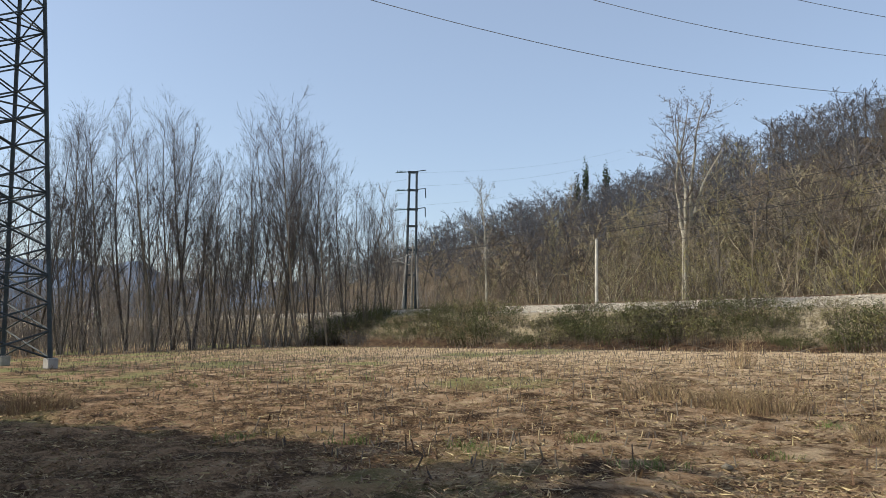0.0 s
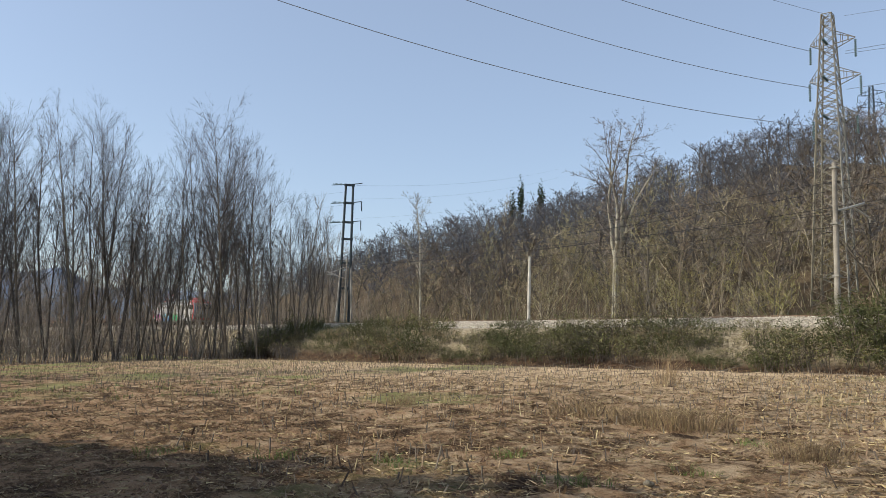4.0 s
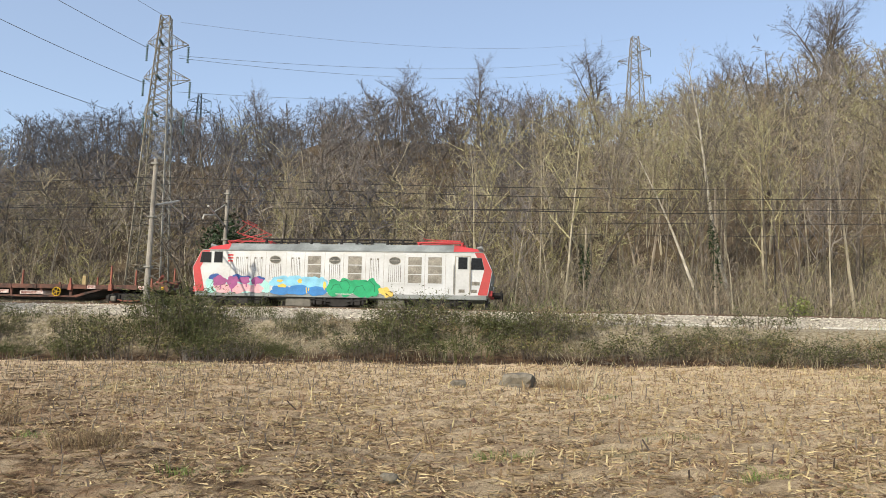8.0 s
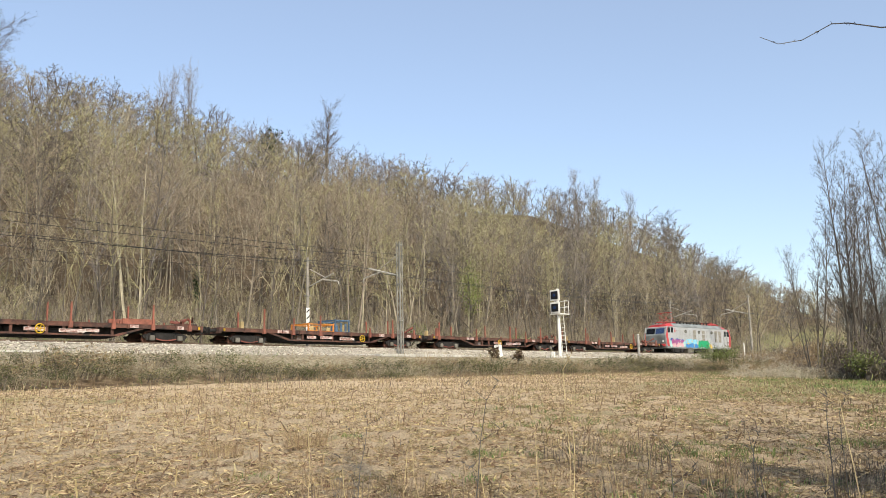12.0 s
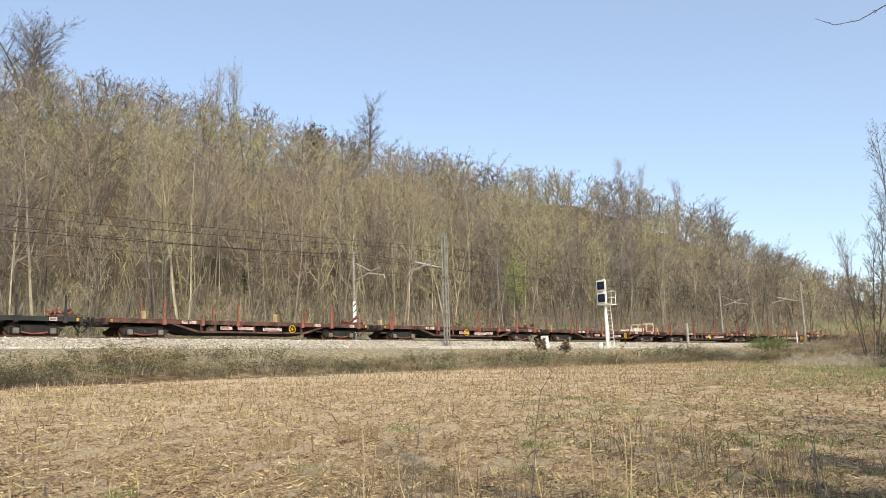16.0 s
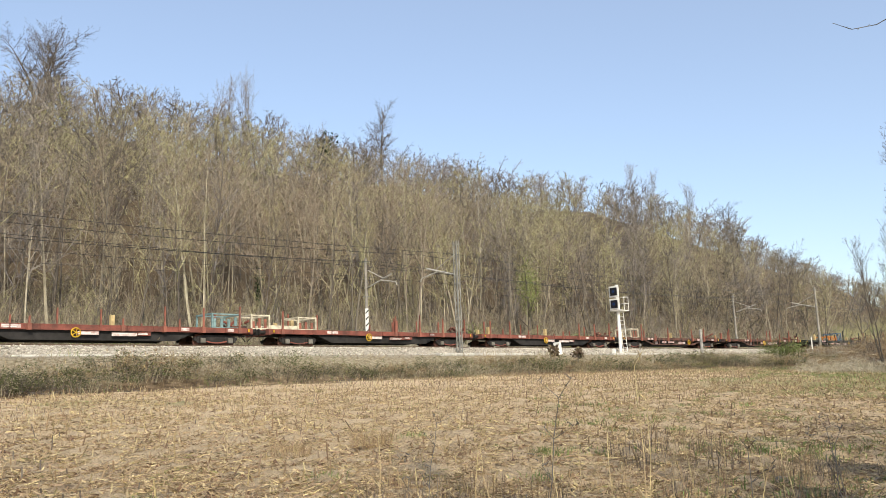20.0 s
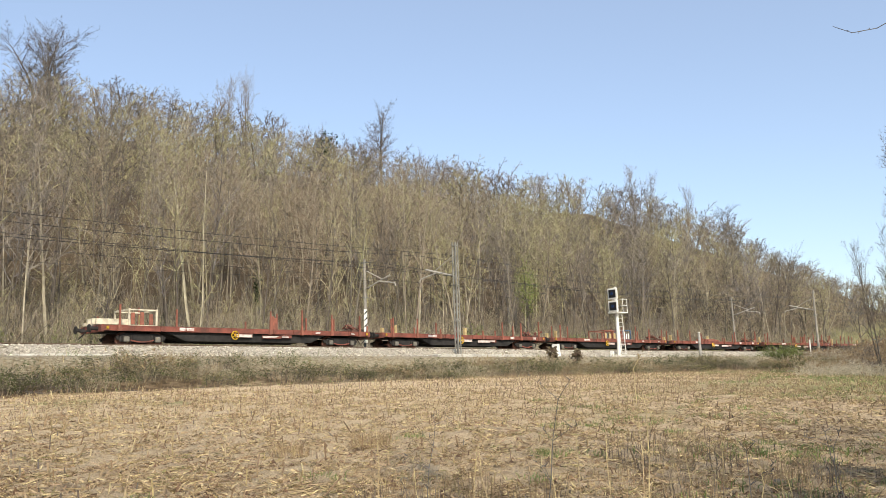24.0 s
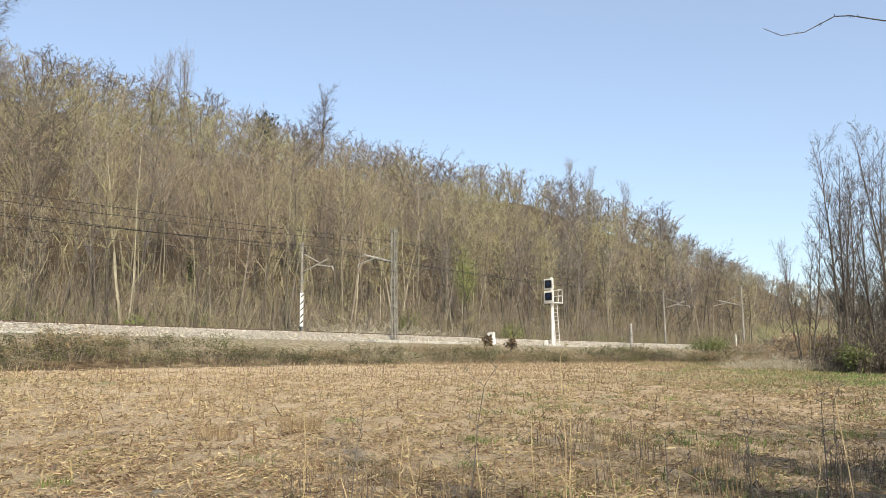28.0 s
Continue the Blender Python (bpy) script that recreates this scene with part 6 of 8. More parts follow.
M_YELLOW = mat("yellow_paint", (0.70, 0.44, 0.03), rough=0.5, scale=3)
M_POSTWOOD = mat("pale_yellow_post", (0.62, 0.47, 0.23), rough=0.7, scale=2)
M_STAKE = mat("rusty_stake", (0.33, 0.12, 0.08), rough=0.8, scale=3, dark=(0.2, 0.085, 0.06))


def build_wagon(kind, seed):
    """Bogie flat wagon with side stakes, 19.9 m over the buffers."""
    r = random.Random(seed)
    red = kind == "red"
    frame_m = {"red": M_RUST, "dark": M_RUST_DARK, "green": M_GREEN_BLACK}[kind]
    label = {"red": "rust-red bogie flat wagon with side stakes", "dark": "dark rusty bogie flat wagon with side stakes", "green": "blackish green bogie flat wagon with side stakes"}[kind]
    wg = thing("flat_wagon", label, "wagon", "wagons of the train")
    bm = bmesh.new()
    box(bm, -9.3, -1.35, 1.14, 9.3, 1.35, 1.2)
    part("deck", bm, M_DECK, wg)
    for s in (-1, 1):
        bm = bmesh.new()
        if red:
            ngon_prism(bm, [(-9.3, 1.22), (-9.3, 0.92), (9.3, 0.92), (9.3, 1.22)], s * 1.36 - 0.03, s * 1.36 + 0.03)
        else:
            ngon_prism(bm, [(-9.3, 1.22), (-9.3, 0.98), (9.3, 0.98), (9.3, 1.22)], s * 1.36 - 0.03, s * 1.36 + 0.03)
            ngon_prism(bm, [(-5.6, 0.98), (-3.9, 0.50), (3.9, 0.50), (5.6, 0.98), (5.2, 0.98), (3.75, 0.60), (-3.75, 0.60), (-5.2, 0.98)], s * 1.30 - 0.05, s * 1.30 + 0.05)
            for k in range(9):
                x = -3.6 + k * 0.9
                box(bm, x - 0.07, s * 1.30 - 0.04, 0.58, x + 0.07, s * 1.30 + 0.04, 1.0)
        for k in range(13):
            x = -9.0 + k * 1.5
            box(bm, x - 0.05, s * 1.36 - 0.07, 0.95, x + 0.05, s * 1.36 + 0.07, 1.22)
        part("side_sill", bm, frame_m, wg)
    bm = bmesh.new()
    ngon_prism(bm, [(-9.2, 1.12), (-9.2, 0.85), (-5.4, 0.8), (-3.8, 0.42), (3.8, 0.42), (5.4, 0.8), (9.2, 0.85), (9.2, 1.12)], -0.45, 0.45)
    part("centre_beam", bm, M_UNDER, wg)
    if red:
        bm = bmesh.new()
        ngon_prism(bm, [(-5.6, 0.92), (-4.4, 0.42), (4.4, 0.42), (5.6, 0.92)], -1.2, -1.12)
        ngon_prism(bm, [(-5.6, 0.92), (-4.4, 0.42), (4.4, 0.42), (5.6, 0.92)], 1.12, 1.2)
        part("fish_belly", bm, M_UNDER, wg)
    else:
        for k, (x0, mt) in enumerate(((-2.9, M_PLATE), (-1.9, M_UNDER), (0.3, M_UNDER), (1.4, M_PLATE))):
            bm = bmesh.new()
            if k % 2:
                rod(bm, (x0, -0.75, 0.78), (x0 + 0.8, -0.75, 0.78), 0.17, sides=12)
            else:
                box(bm, x0, -0.95, 0.62, x0 + 0.5, -0.6, 0.92, 0.03)
            part("brake_reservoir" if k % 2 else "brake_box", bm, mt, wg)
    for s in (-1, 1):
        bm = bmesh.new()
        box(bm, min(s * 9.2, s * 9.36), -1.38, 0.86, max(s * 9.2, s * 9.36), 1.38, 1.24, 0.02)
        part("headstock", bm, frame_m, wg)
        for y in (-0.875, 0.875):
            bm = bmesh.new()
            rod(bm, (s * 9.36, y, 1.05), (s * 9.8, y, 1.05), 0.1, sides=10)
            rod(bm, (s * 9.8, y, 1.05), (s * 9.86, y, 1.05), 0.23, 0.21, sides=14)
            part("buffer", bm, M_UNDER, wg)
        bm = bmesh.new()
        rod(bm, (s * 9.3, 0, 0.98), (s * 9.93, 0, 0.9), 0.06, sides=8)
        rod(bm, (s * 9.5, 0.3, 0.9), (s * 9.9, 0.32, 0.5), 0.03, sides=6)
        part("coupling", bm, M_UNDER, wg)
        bm = bmesh.new()
        box(bm, s * 9.05 - 0.07, -1.46, 1.0, s * 9.05 + 0.07, -1.40, 1.16, 0.02)
        part("lamp_bracket", bm, M_YELLOW, wg, "yellow painted bracket")
        bm = build_bogie_mesh(half=0.9, wide=1.28)
        bmesh.ops.translate(bm, vec=(s * 7.0, 0, 0), verts=bm.verts)
        bo = part("bogie", bm, M_UNDER, wg)
        for k in (-0.9, 0.9):
            wheelset(bo, s * 7.0 + k, 0.46, 0.46, M_RUST_DARK)
            for y in (-1.2, 1.2):
                bm = bmesh.new()
                box(bm, s * 7.0 + k - 0.15, y - 0.1, 0.32, s * 7.0 + k + 0.15, y + 0.1, 0.62, 0.04)
                part("axle_box", bm, M_TANK, bo, "dusty grey axle box")
        for y in (-1.14, 1.14):
            bm = bmesh.new()
            ngon_prism(bm, stroke([(s * 7.0 + q * 0.11, 0.34 + 0.0026 * q * q) for q in range(-6, 7)], 0.07), y - 0.06, y + 0.06)
            part("leaf_spring", bm, M_RUST, bo, "rusty red leaf spring")
    # hand wheel
    bm = bmesh.new()
    x0 = -1.3 if red else 2.8 if seed % 2 == 0 else -0.4
    n = 16
    for i in range(n):
        a, b2 = 2 * math.pi * i / n, 2 * math.pi * (i + 1) / n
        rod(bm, (x0 + 0.24 * math.cos(a), -1.44, 0.8 + 0.24 * math.sin(a)), (x0 + 0.24 * math.cos(b2), -1.44, 0.8 + 0.24 * math.sin(b2)), 0.03, sides=5)
    for i in range(5):
        a = 2 * math.pi * i / 5
        rod(bm, (x0, -1.44, 0.8), (x0 + 0.23 * math.cos(a), -1.44, 0.8 + 0.23 * math.sin(a)), 0.022, sides=5)
    part("hand_wheel", bm, M_YELLOW, wg, "yellow spoked brake hand wheel")
    # lettering plates as plain bars
    for x, w, z in ((-4.9, 0.9, 1.08), (-1.2, 1.1, 0.78), (0.6, 1.4, 0.74), (2.0 if x0 < 0 else -2.4, 0.8, 0.78), (4.6, 0.5, 1.08), (7.6, 0.4, 1.08)):
        bm = bmesh.new()
        box(bm, x, -1.405 - 0.02, z - 0.09, x + w, -1.398, z + 0.09)
        pl = part("marking_plate", bm, M_PLATE if not red or r.random() < 0.6 else M_RUST, wg)
        bm = bmesh.new()
        for j in range(2):
            box(bm, x + 0.06, -1.43, z - 0.05 + j * 0.07, x + w * r.uniform(0.6, 0.92), -1.424, z - 0.02 + j * 0.07)
        part("marking_bar", bm, M_RUST if not red else M_WHITE, pl)
    # stakes on both sides
    for side in (-1, 1):
        for k in range(8):
            x = -8.4 + k * 2.4
            if r.random() < 0.3:
                continue
            t = r.choice((1.6, 1.9, 2.3, 2.35, 2.5))
            bm = bmesh.new()
            ngon_prism(bm, [(x - 0.045, 0.95), (x + 0.045, 0.95), (x + 0.035, t), (x - 0.035, t)], side * 1.43 - 0.05, side * 1.43 + 0.05)
            box(bm, x - 0.1, side * 1.43 - 0.08, 0.9, x + 0.1, side * 1.43 + 0.08, 1.24)
            part("stake", bm, M_STAKE if kind != "green" else M_GREEN_BLACK, wg)
    # timber posts
    for x in (-7.4, -6.1, 1.6, 3.1):
        if r.random() < 0.75:
            bm = bmesh.new()
            yy = r.choice((-1.0, 0.9))
            box(bm, x - 0.11, yy - 0.11, 1.2, x + 0.11, yy + 0.11, r.uniform(1.75, 2.15), 0.01)
            part("bolster_post", bm, M_POSTWOOD if r.random() < 0.6 else M_STAKE, wg, "pale timber post")
    # jumble of coupling gear at the wagon's end
    bm = bmesh.new()
    box(bm, 8.2, -0.9, 1.2, 9.25, 0.7, 1.4, 0.03)
    heap = part("gear_tray", bm, M_RUST_DARK, wg, "rusty tray of coupling gear")
    for i in range(9):
        bm = bmesh.new()
        a = Vector((r.uniform(8.3, 9.2), r.uniform(-0.9, 0.6), 1.4 + r.uniform(0, 0.2)))
        rod(bm, a, a + Vector((r.uniform(-0.5, 0.5), r.uniform(-0.5, 0.5), r.uniform(0.05, 0.3))), r.uniform(0.05, 0.1), sides=6)
        part("coupler", bm, M_RUST if i % 3 else M_RUST_DARK, heap)
    return wg


LOCO = build_loco()
WAGON_TYPES = {k: [build_wagon(k, 300 + 10 * i + j) for j in range(1 if k == "green" else 2)] for i, k in enumerate(("dark", "green", "red"))}
WAGON_PLAN = ["dark"] * 9 + ["green"] + ["dark"] * 2 + ["red"] * 8
WAGONS = []
used = {"dark": 0, "green": 0, "red": 0}
for kind in WAGON_PLAN:
    src = WAGON_TYPES[kind][used[kind] % 2]
    WAGONS.append(src if used[kind] < 2 else copy_thing(src, pose(0, 0, 0)))
    used[kind] += 1

M_ORANGE = mat("orange_paint", (0.70, 0.26, 0.05), rough=0.6, scale=3)
M_PALLET_BLUE = mat("blue_painted_steel", (0.10, 0.17, 0.26), rough=0.6, scale=3)
M_CREAM = mat("cream_paint", (0.74, 0.66, 0.50), rough=0.6, scale=3)
M_TEAL = mat("grey_teal_paint", (0.24, 0.36, 0.36), rough=0.6, scale=3)


def rack(name, label, length, height, m_frame, m_bar, slats=4):
    """A steel stillage: four posts, rails and slats."""
    ob = thing(name, label, "steel rack", "loads on the wagons")
    r_top = random.Random(int(length * 100 + height * 10))
    bm = bmesh.new()
    for x in (0, length):
        for y in (-0.9, 0.9):
            box(bm, x - 0.045, y - 0.045, 0, x + 0.045, y + 0.045, height)
    for y in (-0.9, 0.9):
        for z in (0.06, height - 0.06):
            box(bm, -0.045, y - 0.035, z - 0.035, length + 0.045, y + 0.035, z + 0.035)
    for x in (0, length):
        box(bm, x - 0.05, -0.9, height - 0.11, x + 0.05, 0.9, height - 0.01)
    part("rack_frame", bm, m_frame, ob)
    for i in range(slats):
        x = length * (i + 0.5) / slats
        bm = bmesh.new()
        box(bm, x - length / slats * 0.2, -0.82, 0.12, x + length / slats * 0.2, -0.76, height * r_top.uniform(0.55, 0.85), 0.01)
        part("rack_slat", bm, m_bar, ob)
    return ob


def loose_bars(name, label, n, length, m, seed):
    r = random.Random(seed)
    ob = thing(name, label, "steel bars", "loads on the wagons")
    for i in range(n):
        bm = bmesh.new()
        y = -0.8 + 1.6 * i / max(n - 1, 1)
        box(bm, 0, y - 0.09, 0.02 + r.uniform(0, 0.1), length * r.uniform(0.8, 1), y + 0.09, 0.2 + r.uniform(0, 0.25), 0.01)
        part("bar", bm, m, ob)
    return ob


# loads: thing, distance of its origin behind the rear of the locomotive, height over the rail
LOADS = [
    (rack("steel_rack", "blue-grey steel rack on a flat wagon", 1.3, 0.95, M_PALLET_BLUE, M_PALLET_BLUE, 3), 49.9, 1.2),
    (rack("steel_rack", "orange steel rack with pale boards on a flat wagon", 2.3, 0.6, M_ORANGE, M_POSTWOOD, 3), 52.4, 1.2),
    (rack("steel_rack", "dark blue steel rack on a flat wagon", 1.2, 1.05, M_PALLET_BLUE, M_PALLET_BLUE, 3), 189.3, 1.2),
    (rack("steel_rack", "orange steel rack on a flat wagon", 2.2, 0.6, M_ORANGE, M_ORANGE, 3), 191.8, 1.2),
    (rack("steel_rack", "grey-teal steel rack on a red flat wagon", 1.9, 0.95, M_TEAL, M_TEAL, 4), 282.5, 1.2),
    (rack("steel_rack", "cream steel rack on a red flat wagon", 1.3, 0.95, M_CREAM, M_STAKE, 3), 279.8, 1.2),
    (rack("steel_rack", "cream steel rack on a red flat wagon", 1.4, 0.9, M_CREAM, M_STAKE, 3), 276.3, 1.2),
    (loose_bars("steel_bars", "cream painted bars lying on a flat wagon", 5, 2.3, M_CREAM, 3), 278.4, 1.2),
    (rack("steel_rack", "cream steel rack near the end of the train", 1.6, 1.0, M_CREAM, M_STAKE, 3), 396.5, 1.2),
    (loose_bars("steel_bars", "cream painted bars lying on the last wagon", 4, 2.0, M_CREAM, 5), 398.3, 1.2),
    (rack("steel_rack", "blue-grey steel rack with pale bars on a red wagon", 1.4, 1.0, M_PALLET_BLUE, M_WHITE, 4), 347.0, 1.2),
    (rack("steel_rack", "orange steel rack on a red flat wagon", 2.2, 0.9, M_STAKE, M_POSTWOOD, 3), 350.0, 1.2),
    (loose_bars("steel_bars", "rusty bars lying on a flat wagon", 6, 2.4, M_STAKE, 7), 66.0, 1.2),
    (loose_bars("steel_bars", "rusty bars lying on a flat wagon", 6, 2.6, M_STAKE, 9), 330.5, 1.2),
    (rack("steel_rack", "cream steel rack on a dark wagon", 1.3, 0.95, M_CREAM, M_STAKE, 3), 236.8, 1.2),
    (rack("steel_rack", "cream steel rack between two dark wagons", 1.3, 0.95, M_CREAM, M_STAKE, 3), 122.6, 1.2),
    (loose_bars("steel_bars", "cream painted bars lying on a dark wagon", 3, 1.9, M_CREAM, 11), 124.8, 1.2),
]


# ---- field, bank and undergrowth ----
def fan(n, near, far, lo=-89, hi=84, power=1.0):
    """Places in the open field, denser near the viewer."""
    a = np.radians(RNG.uniform(lo, hi, n))
    d = near + (far - near) * RNG.random(n) ** power
    return d * np.sin(a), d * np.cos(a)


def build_stubble():
    """Cut maize stalks in rows along the field."""
    segs, rows = [], []
    for k in range(36):
        w0 = 4.8 + k * 0.745
        u = np.arange(-72, 74, 0.165)
        u = u + RNG.normal(0, 0.05, len(u))
        gap = wave_noise(u, np.full_like(u, w0), 71, 9.0) + 0.5 * wave_noise(u, np.full_like(u, w0), 72, 2.5)
        keep = RNG.random(len(u)) < np.clip(0.42 + 0.035 * (w0 - 8) + 0.24 * gap, 0.08, 0.97)
        keep &= np.hypot(u, w0) > 8.5
        u = u[keep]
        w = w0 + RNG.normal(0, 0.05, len(u))
        keep = w < 30.3
        u, w = u[keep], w[keep]
        h = RNG.uniform(0.05, 0.16, len(u)) + (RNG.random(len(u)) < 0.15) * RNG.uniform(0.05, 0.14, len(u))
        rows.append(np.stack([u, w, h], 1))
    p = np.concatenate(rows)
    z = ground_z(p[:, 0], p[:, 1])
    n = len(p)
    lean = RNG.normal(0, 0.22, (n, 2)) * (1 + 1.5 * (RNG.random((n, 1)) < 0.12))
    r = RNG.uniform(0.008, 0.015, n)
    s = np.stack([p[:, 0], p[:, 1], z - 0.03, p[:, 0] + lean[:, 0] * p[:, 2], p[:, 1] + lean[:, 1] * p[:, 2], z + p[:, 2], r, r * 0.9], 1)
    v, t = tubes(s, 3)
    # more umber stalks to the left: their backlit darkness put into the colour
    tagged(new("maize_stubble", raw_mesh("maize_stubble", v, t, [M_STALK, M_STRAW_DULL, M_TWIG_UMBER], np.repeat(np.where(RNG.random(n) < np.clip(0.34 - 0.04 * p[:, 0], 0.02, 0.6), 2, RNG.integers(0, 2, n)), 6))), "rows of short cut maize stalks standing in the field", "stubble", kind="stuff")


def build_straw():
    """Loose stalks and torn leaves lying on the soil."""
    n = 42000
    u1, w1 = fan(n, 6.0, 34, power=1.5)
    ok = (w1 < 31) & (w1 > -3) & (RNG.random(n) < np.clip(0.6 + 0.05 * w1 + 0.03 * u1, 0.42, 1.0))
    u1, w1 = u1[ok], w1[ok]
    n = len(u1)
    z = ground_z(u1, w1)
    a = RNG.uniform(0, np.pi, n)
    ln = RNG.gamma(2.0, 0.036, n) + 0.035
    dz = RNG.normal(0.0, 0.05, n)
    r = RNG.uniform(0.003, 0.008, n)
    lift = RNG.uniform(0.0, 0.035, n)
    s = np.stack([u1 - np.cos(a) * ln / 2, w1 - np.sin(a) * ln / 2, z + lift, u1 + np.cos(a) * ln / 2, w1 + np.sin(a) * ln / 2, z + lift + dz * ln, r, r * 0.6], 1)
    s[:, 7] = 0
    v, t = slivers(s)
    tagged(new("straw_litter", raw_mesh("straw_litter", v, t, [M_STRAW, M_STRAW_DULL], (RNG.random(n) < 0.5).astype(int))), "loose straw and broken stalks strewn over the soil", "straw", kind="stuff")
    # torn leaf shreds
    n = 190000
    u1, w1 = fan(n, 6.0, 33, power=1.35)
    ok = (w1 < 31.2) & (w1 > -3) & (RNG.random(n) < np.clip(0.6 + 0.05 * w1 + 0.07 * u1, 0.42, 1.0))
    u1, w1 = u1[ok], w1[ok]
    n = len(u1)
    z = ground_z(u1, w1) + RNG.uniform(0.0, 0.03, n)
    a, ln = RNG.uniform(0, 2 * np.pi, n), RNG.gamma(2.0, 0.038, n) + 0.035
    v, t = slivers(np.stack([u1, w1, z, u1 + np.cos(a) * ln, w1 + np.sin(a) * ln, z + RNG.normal(0.01, 0.03, n), RNG.uniform(0.004, 0.012, n) * (0.6 + 0.05 * np.hypot(u1, w1)), np.zeros(n)], 1))
    tagged(new("leaf_shreds", raw_mesh("leaf_shreds", v, t, [M_STRAW, M_STRAW_DULL, M_DRYWEED], np.where(RNG.random(n) < np.clip(0.42 + 0.018 * u1, 0.2, 0.62), 0, RNG.integers(1, 3, n)))), "torn dry maize leaves strewn over the soil", "straw", kind="stuff")
    # finer chaff, thicker where the harvester turned
    n = 85000
    u1, w1 = fan(n, 7.0, 36, 20, 86, power=1.3)
    ok = (w1 < 31) & (RNG.random(n) < 0.45 + 0.5 * wave_noise(u1, w1, 63, 1.7) + 0.25 * wave_noise(u1, w1, 64, 5.0))
    u1, w1 = u1[ok], w1[ok]
    n = len(u1)
    z = ground_z(u1, w1) + RNG.uniform(0.0, 0.04, n)
    a, ln = RNG.uniform(0, 2 * np.pi, n), RNG.gamma(2.0, 0.032, n) + 0.03
    v, t = slivers(np.stack([u1, w1, z, u1 + np.cos(a) * ln, w1 + np.sin(a) * ln, z + RNG.normal(0.012, 0.03, n), RNG.uniform(0.003, 0.008, n) * (0.6 + 0.05 * np.hypot(u1, w1)), np.zeros(n)], 1))
    tagged(new("straw_chaff", raw_mesh("straw_chaff", v, t, [M_STRAW, M_STRAW_DULL, M_DRYWEED, M_OLIVE], np.where(RNG.random(n) < 0.5, 0, np.where(wave_noise(u1, w1, 66, 2.2) > 0.3, 3, RNG.integers(1, 3, n))))), "thick chaff of broken maize leaves on the soil", "straw", kind="stuff")
    # low mixed sward at the far corner of the field
    n = 32000
    u1, w1 = RNG.uniform(26, 90, n), RNG.uniform(3, 30.8, n)
    z, h = ground_z(u1, w1), RNG.uniform(0.03, 0.13, n)
    lush = wave_noise(u1 * 0.4, w1, 65, 4.5) + 0.05 * (u1 - 42) - 0.05 * (w1 - 14) + RNG.normal(0, 0.25, n)
    v, t = slivers(np.stack([u1, w1, z - 0.01, u1 + RNG.normal(0, 0.12, n), w1 + RNG.normal(0, 0.10, n), z + h, RNG.uniform(0.012, 0.026, n), np.zeros(n)], 1))
    tagged(new("mixed_sward", raw_mesh("mixed_sward", v, t, [M_STRAW, M_STRAW_DULL, M_GRASS], np.where(lush > 0.45, 2, RNG.integers(0, 2, n)))), "short green and straw-coloured grass at the field's corner", "grass", kind="stuff")
    # clods
    n = 17000
    u1, w1 = fan(n, 6, 20, power=1.5)
    ok = w1 > -3
    u1, w1 = u1[ok], w1[ok]
    n = len(u1)
    r = RNG.gamma(1.6, 0.013, n) + 0.006
    octa = np.array([[1, 0, -0.3], [-1, 0, -0.3], [0, 1, -0.3], [0, -1, -0.3], [0, 0, 0.55]], float)
    ot = np.array([[0, 2, 4], [2, 1, 4], [1, 3, 4], [3, 0, 4]])
    vv = octa[None] * r[:, None, None] * RNG.uniform(0.6, 1.5, (n, 5, 1)) + np.stack([u1, w1, ground_z(u1, w1)], -1)[:, None]
    m = mat("soil_clod", (0.20, 0.125, 0.07), dark=(0.10, 0.063, 0.036), scale=6, fine=50, bump=0.3, rand=0.3, island=True)
    tagged(new("soil_clods", raw_mesh("soil_clods", vv.reshape(-1, 3), (np.arange(n)[:, None, None] * 5 + ot[None]).reshape(-1, 3), [m])), "small dry clods of brown soil", "soil", kind="stuff")


def blades(n, radius, h0, h1, lean, r, seed, bend=True):
    """A tuft of bent pointed blades round the origin."""
    g = np.random.default_rng(seed)
    a, d = g.uniform(0, 2 * np.pi, n), radius * np.sqrt(g.random(n))
    x, y = d * np.cos(a), d * np.sin(a)
    h = g.uniform(h0, h1, n)
    a2 = a + g.normal(0, 0.7, n)
    l1, l2 = g.uniform(0, lean, n) * 0.4, g.uniform(0, lean, n)
    mx, my, mz = x + np.cos(a2) * l1 * h, y + np.sin(a2) * l1 * h, h * 0.6
    tx, ty, tz = mx + np.cos(a2) * l2 * h, my + np.sin(a2) * l2 * h, h * g.uniform(0.8, 1.05, n)
    zero = np.full(n, -0.03)
    lo = tubes(np.stack([x, y, zero, mx, my, mz, np.full(n, r), np.full(n, r * 0.7)], 1), 3)
    hi = tubes(np.stack([mx, my, mz, tx, ty, tz, np.full(n, r * 0.7), np.zeros(n)], 1), 3)
    return join([lo, hi])


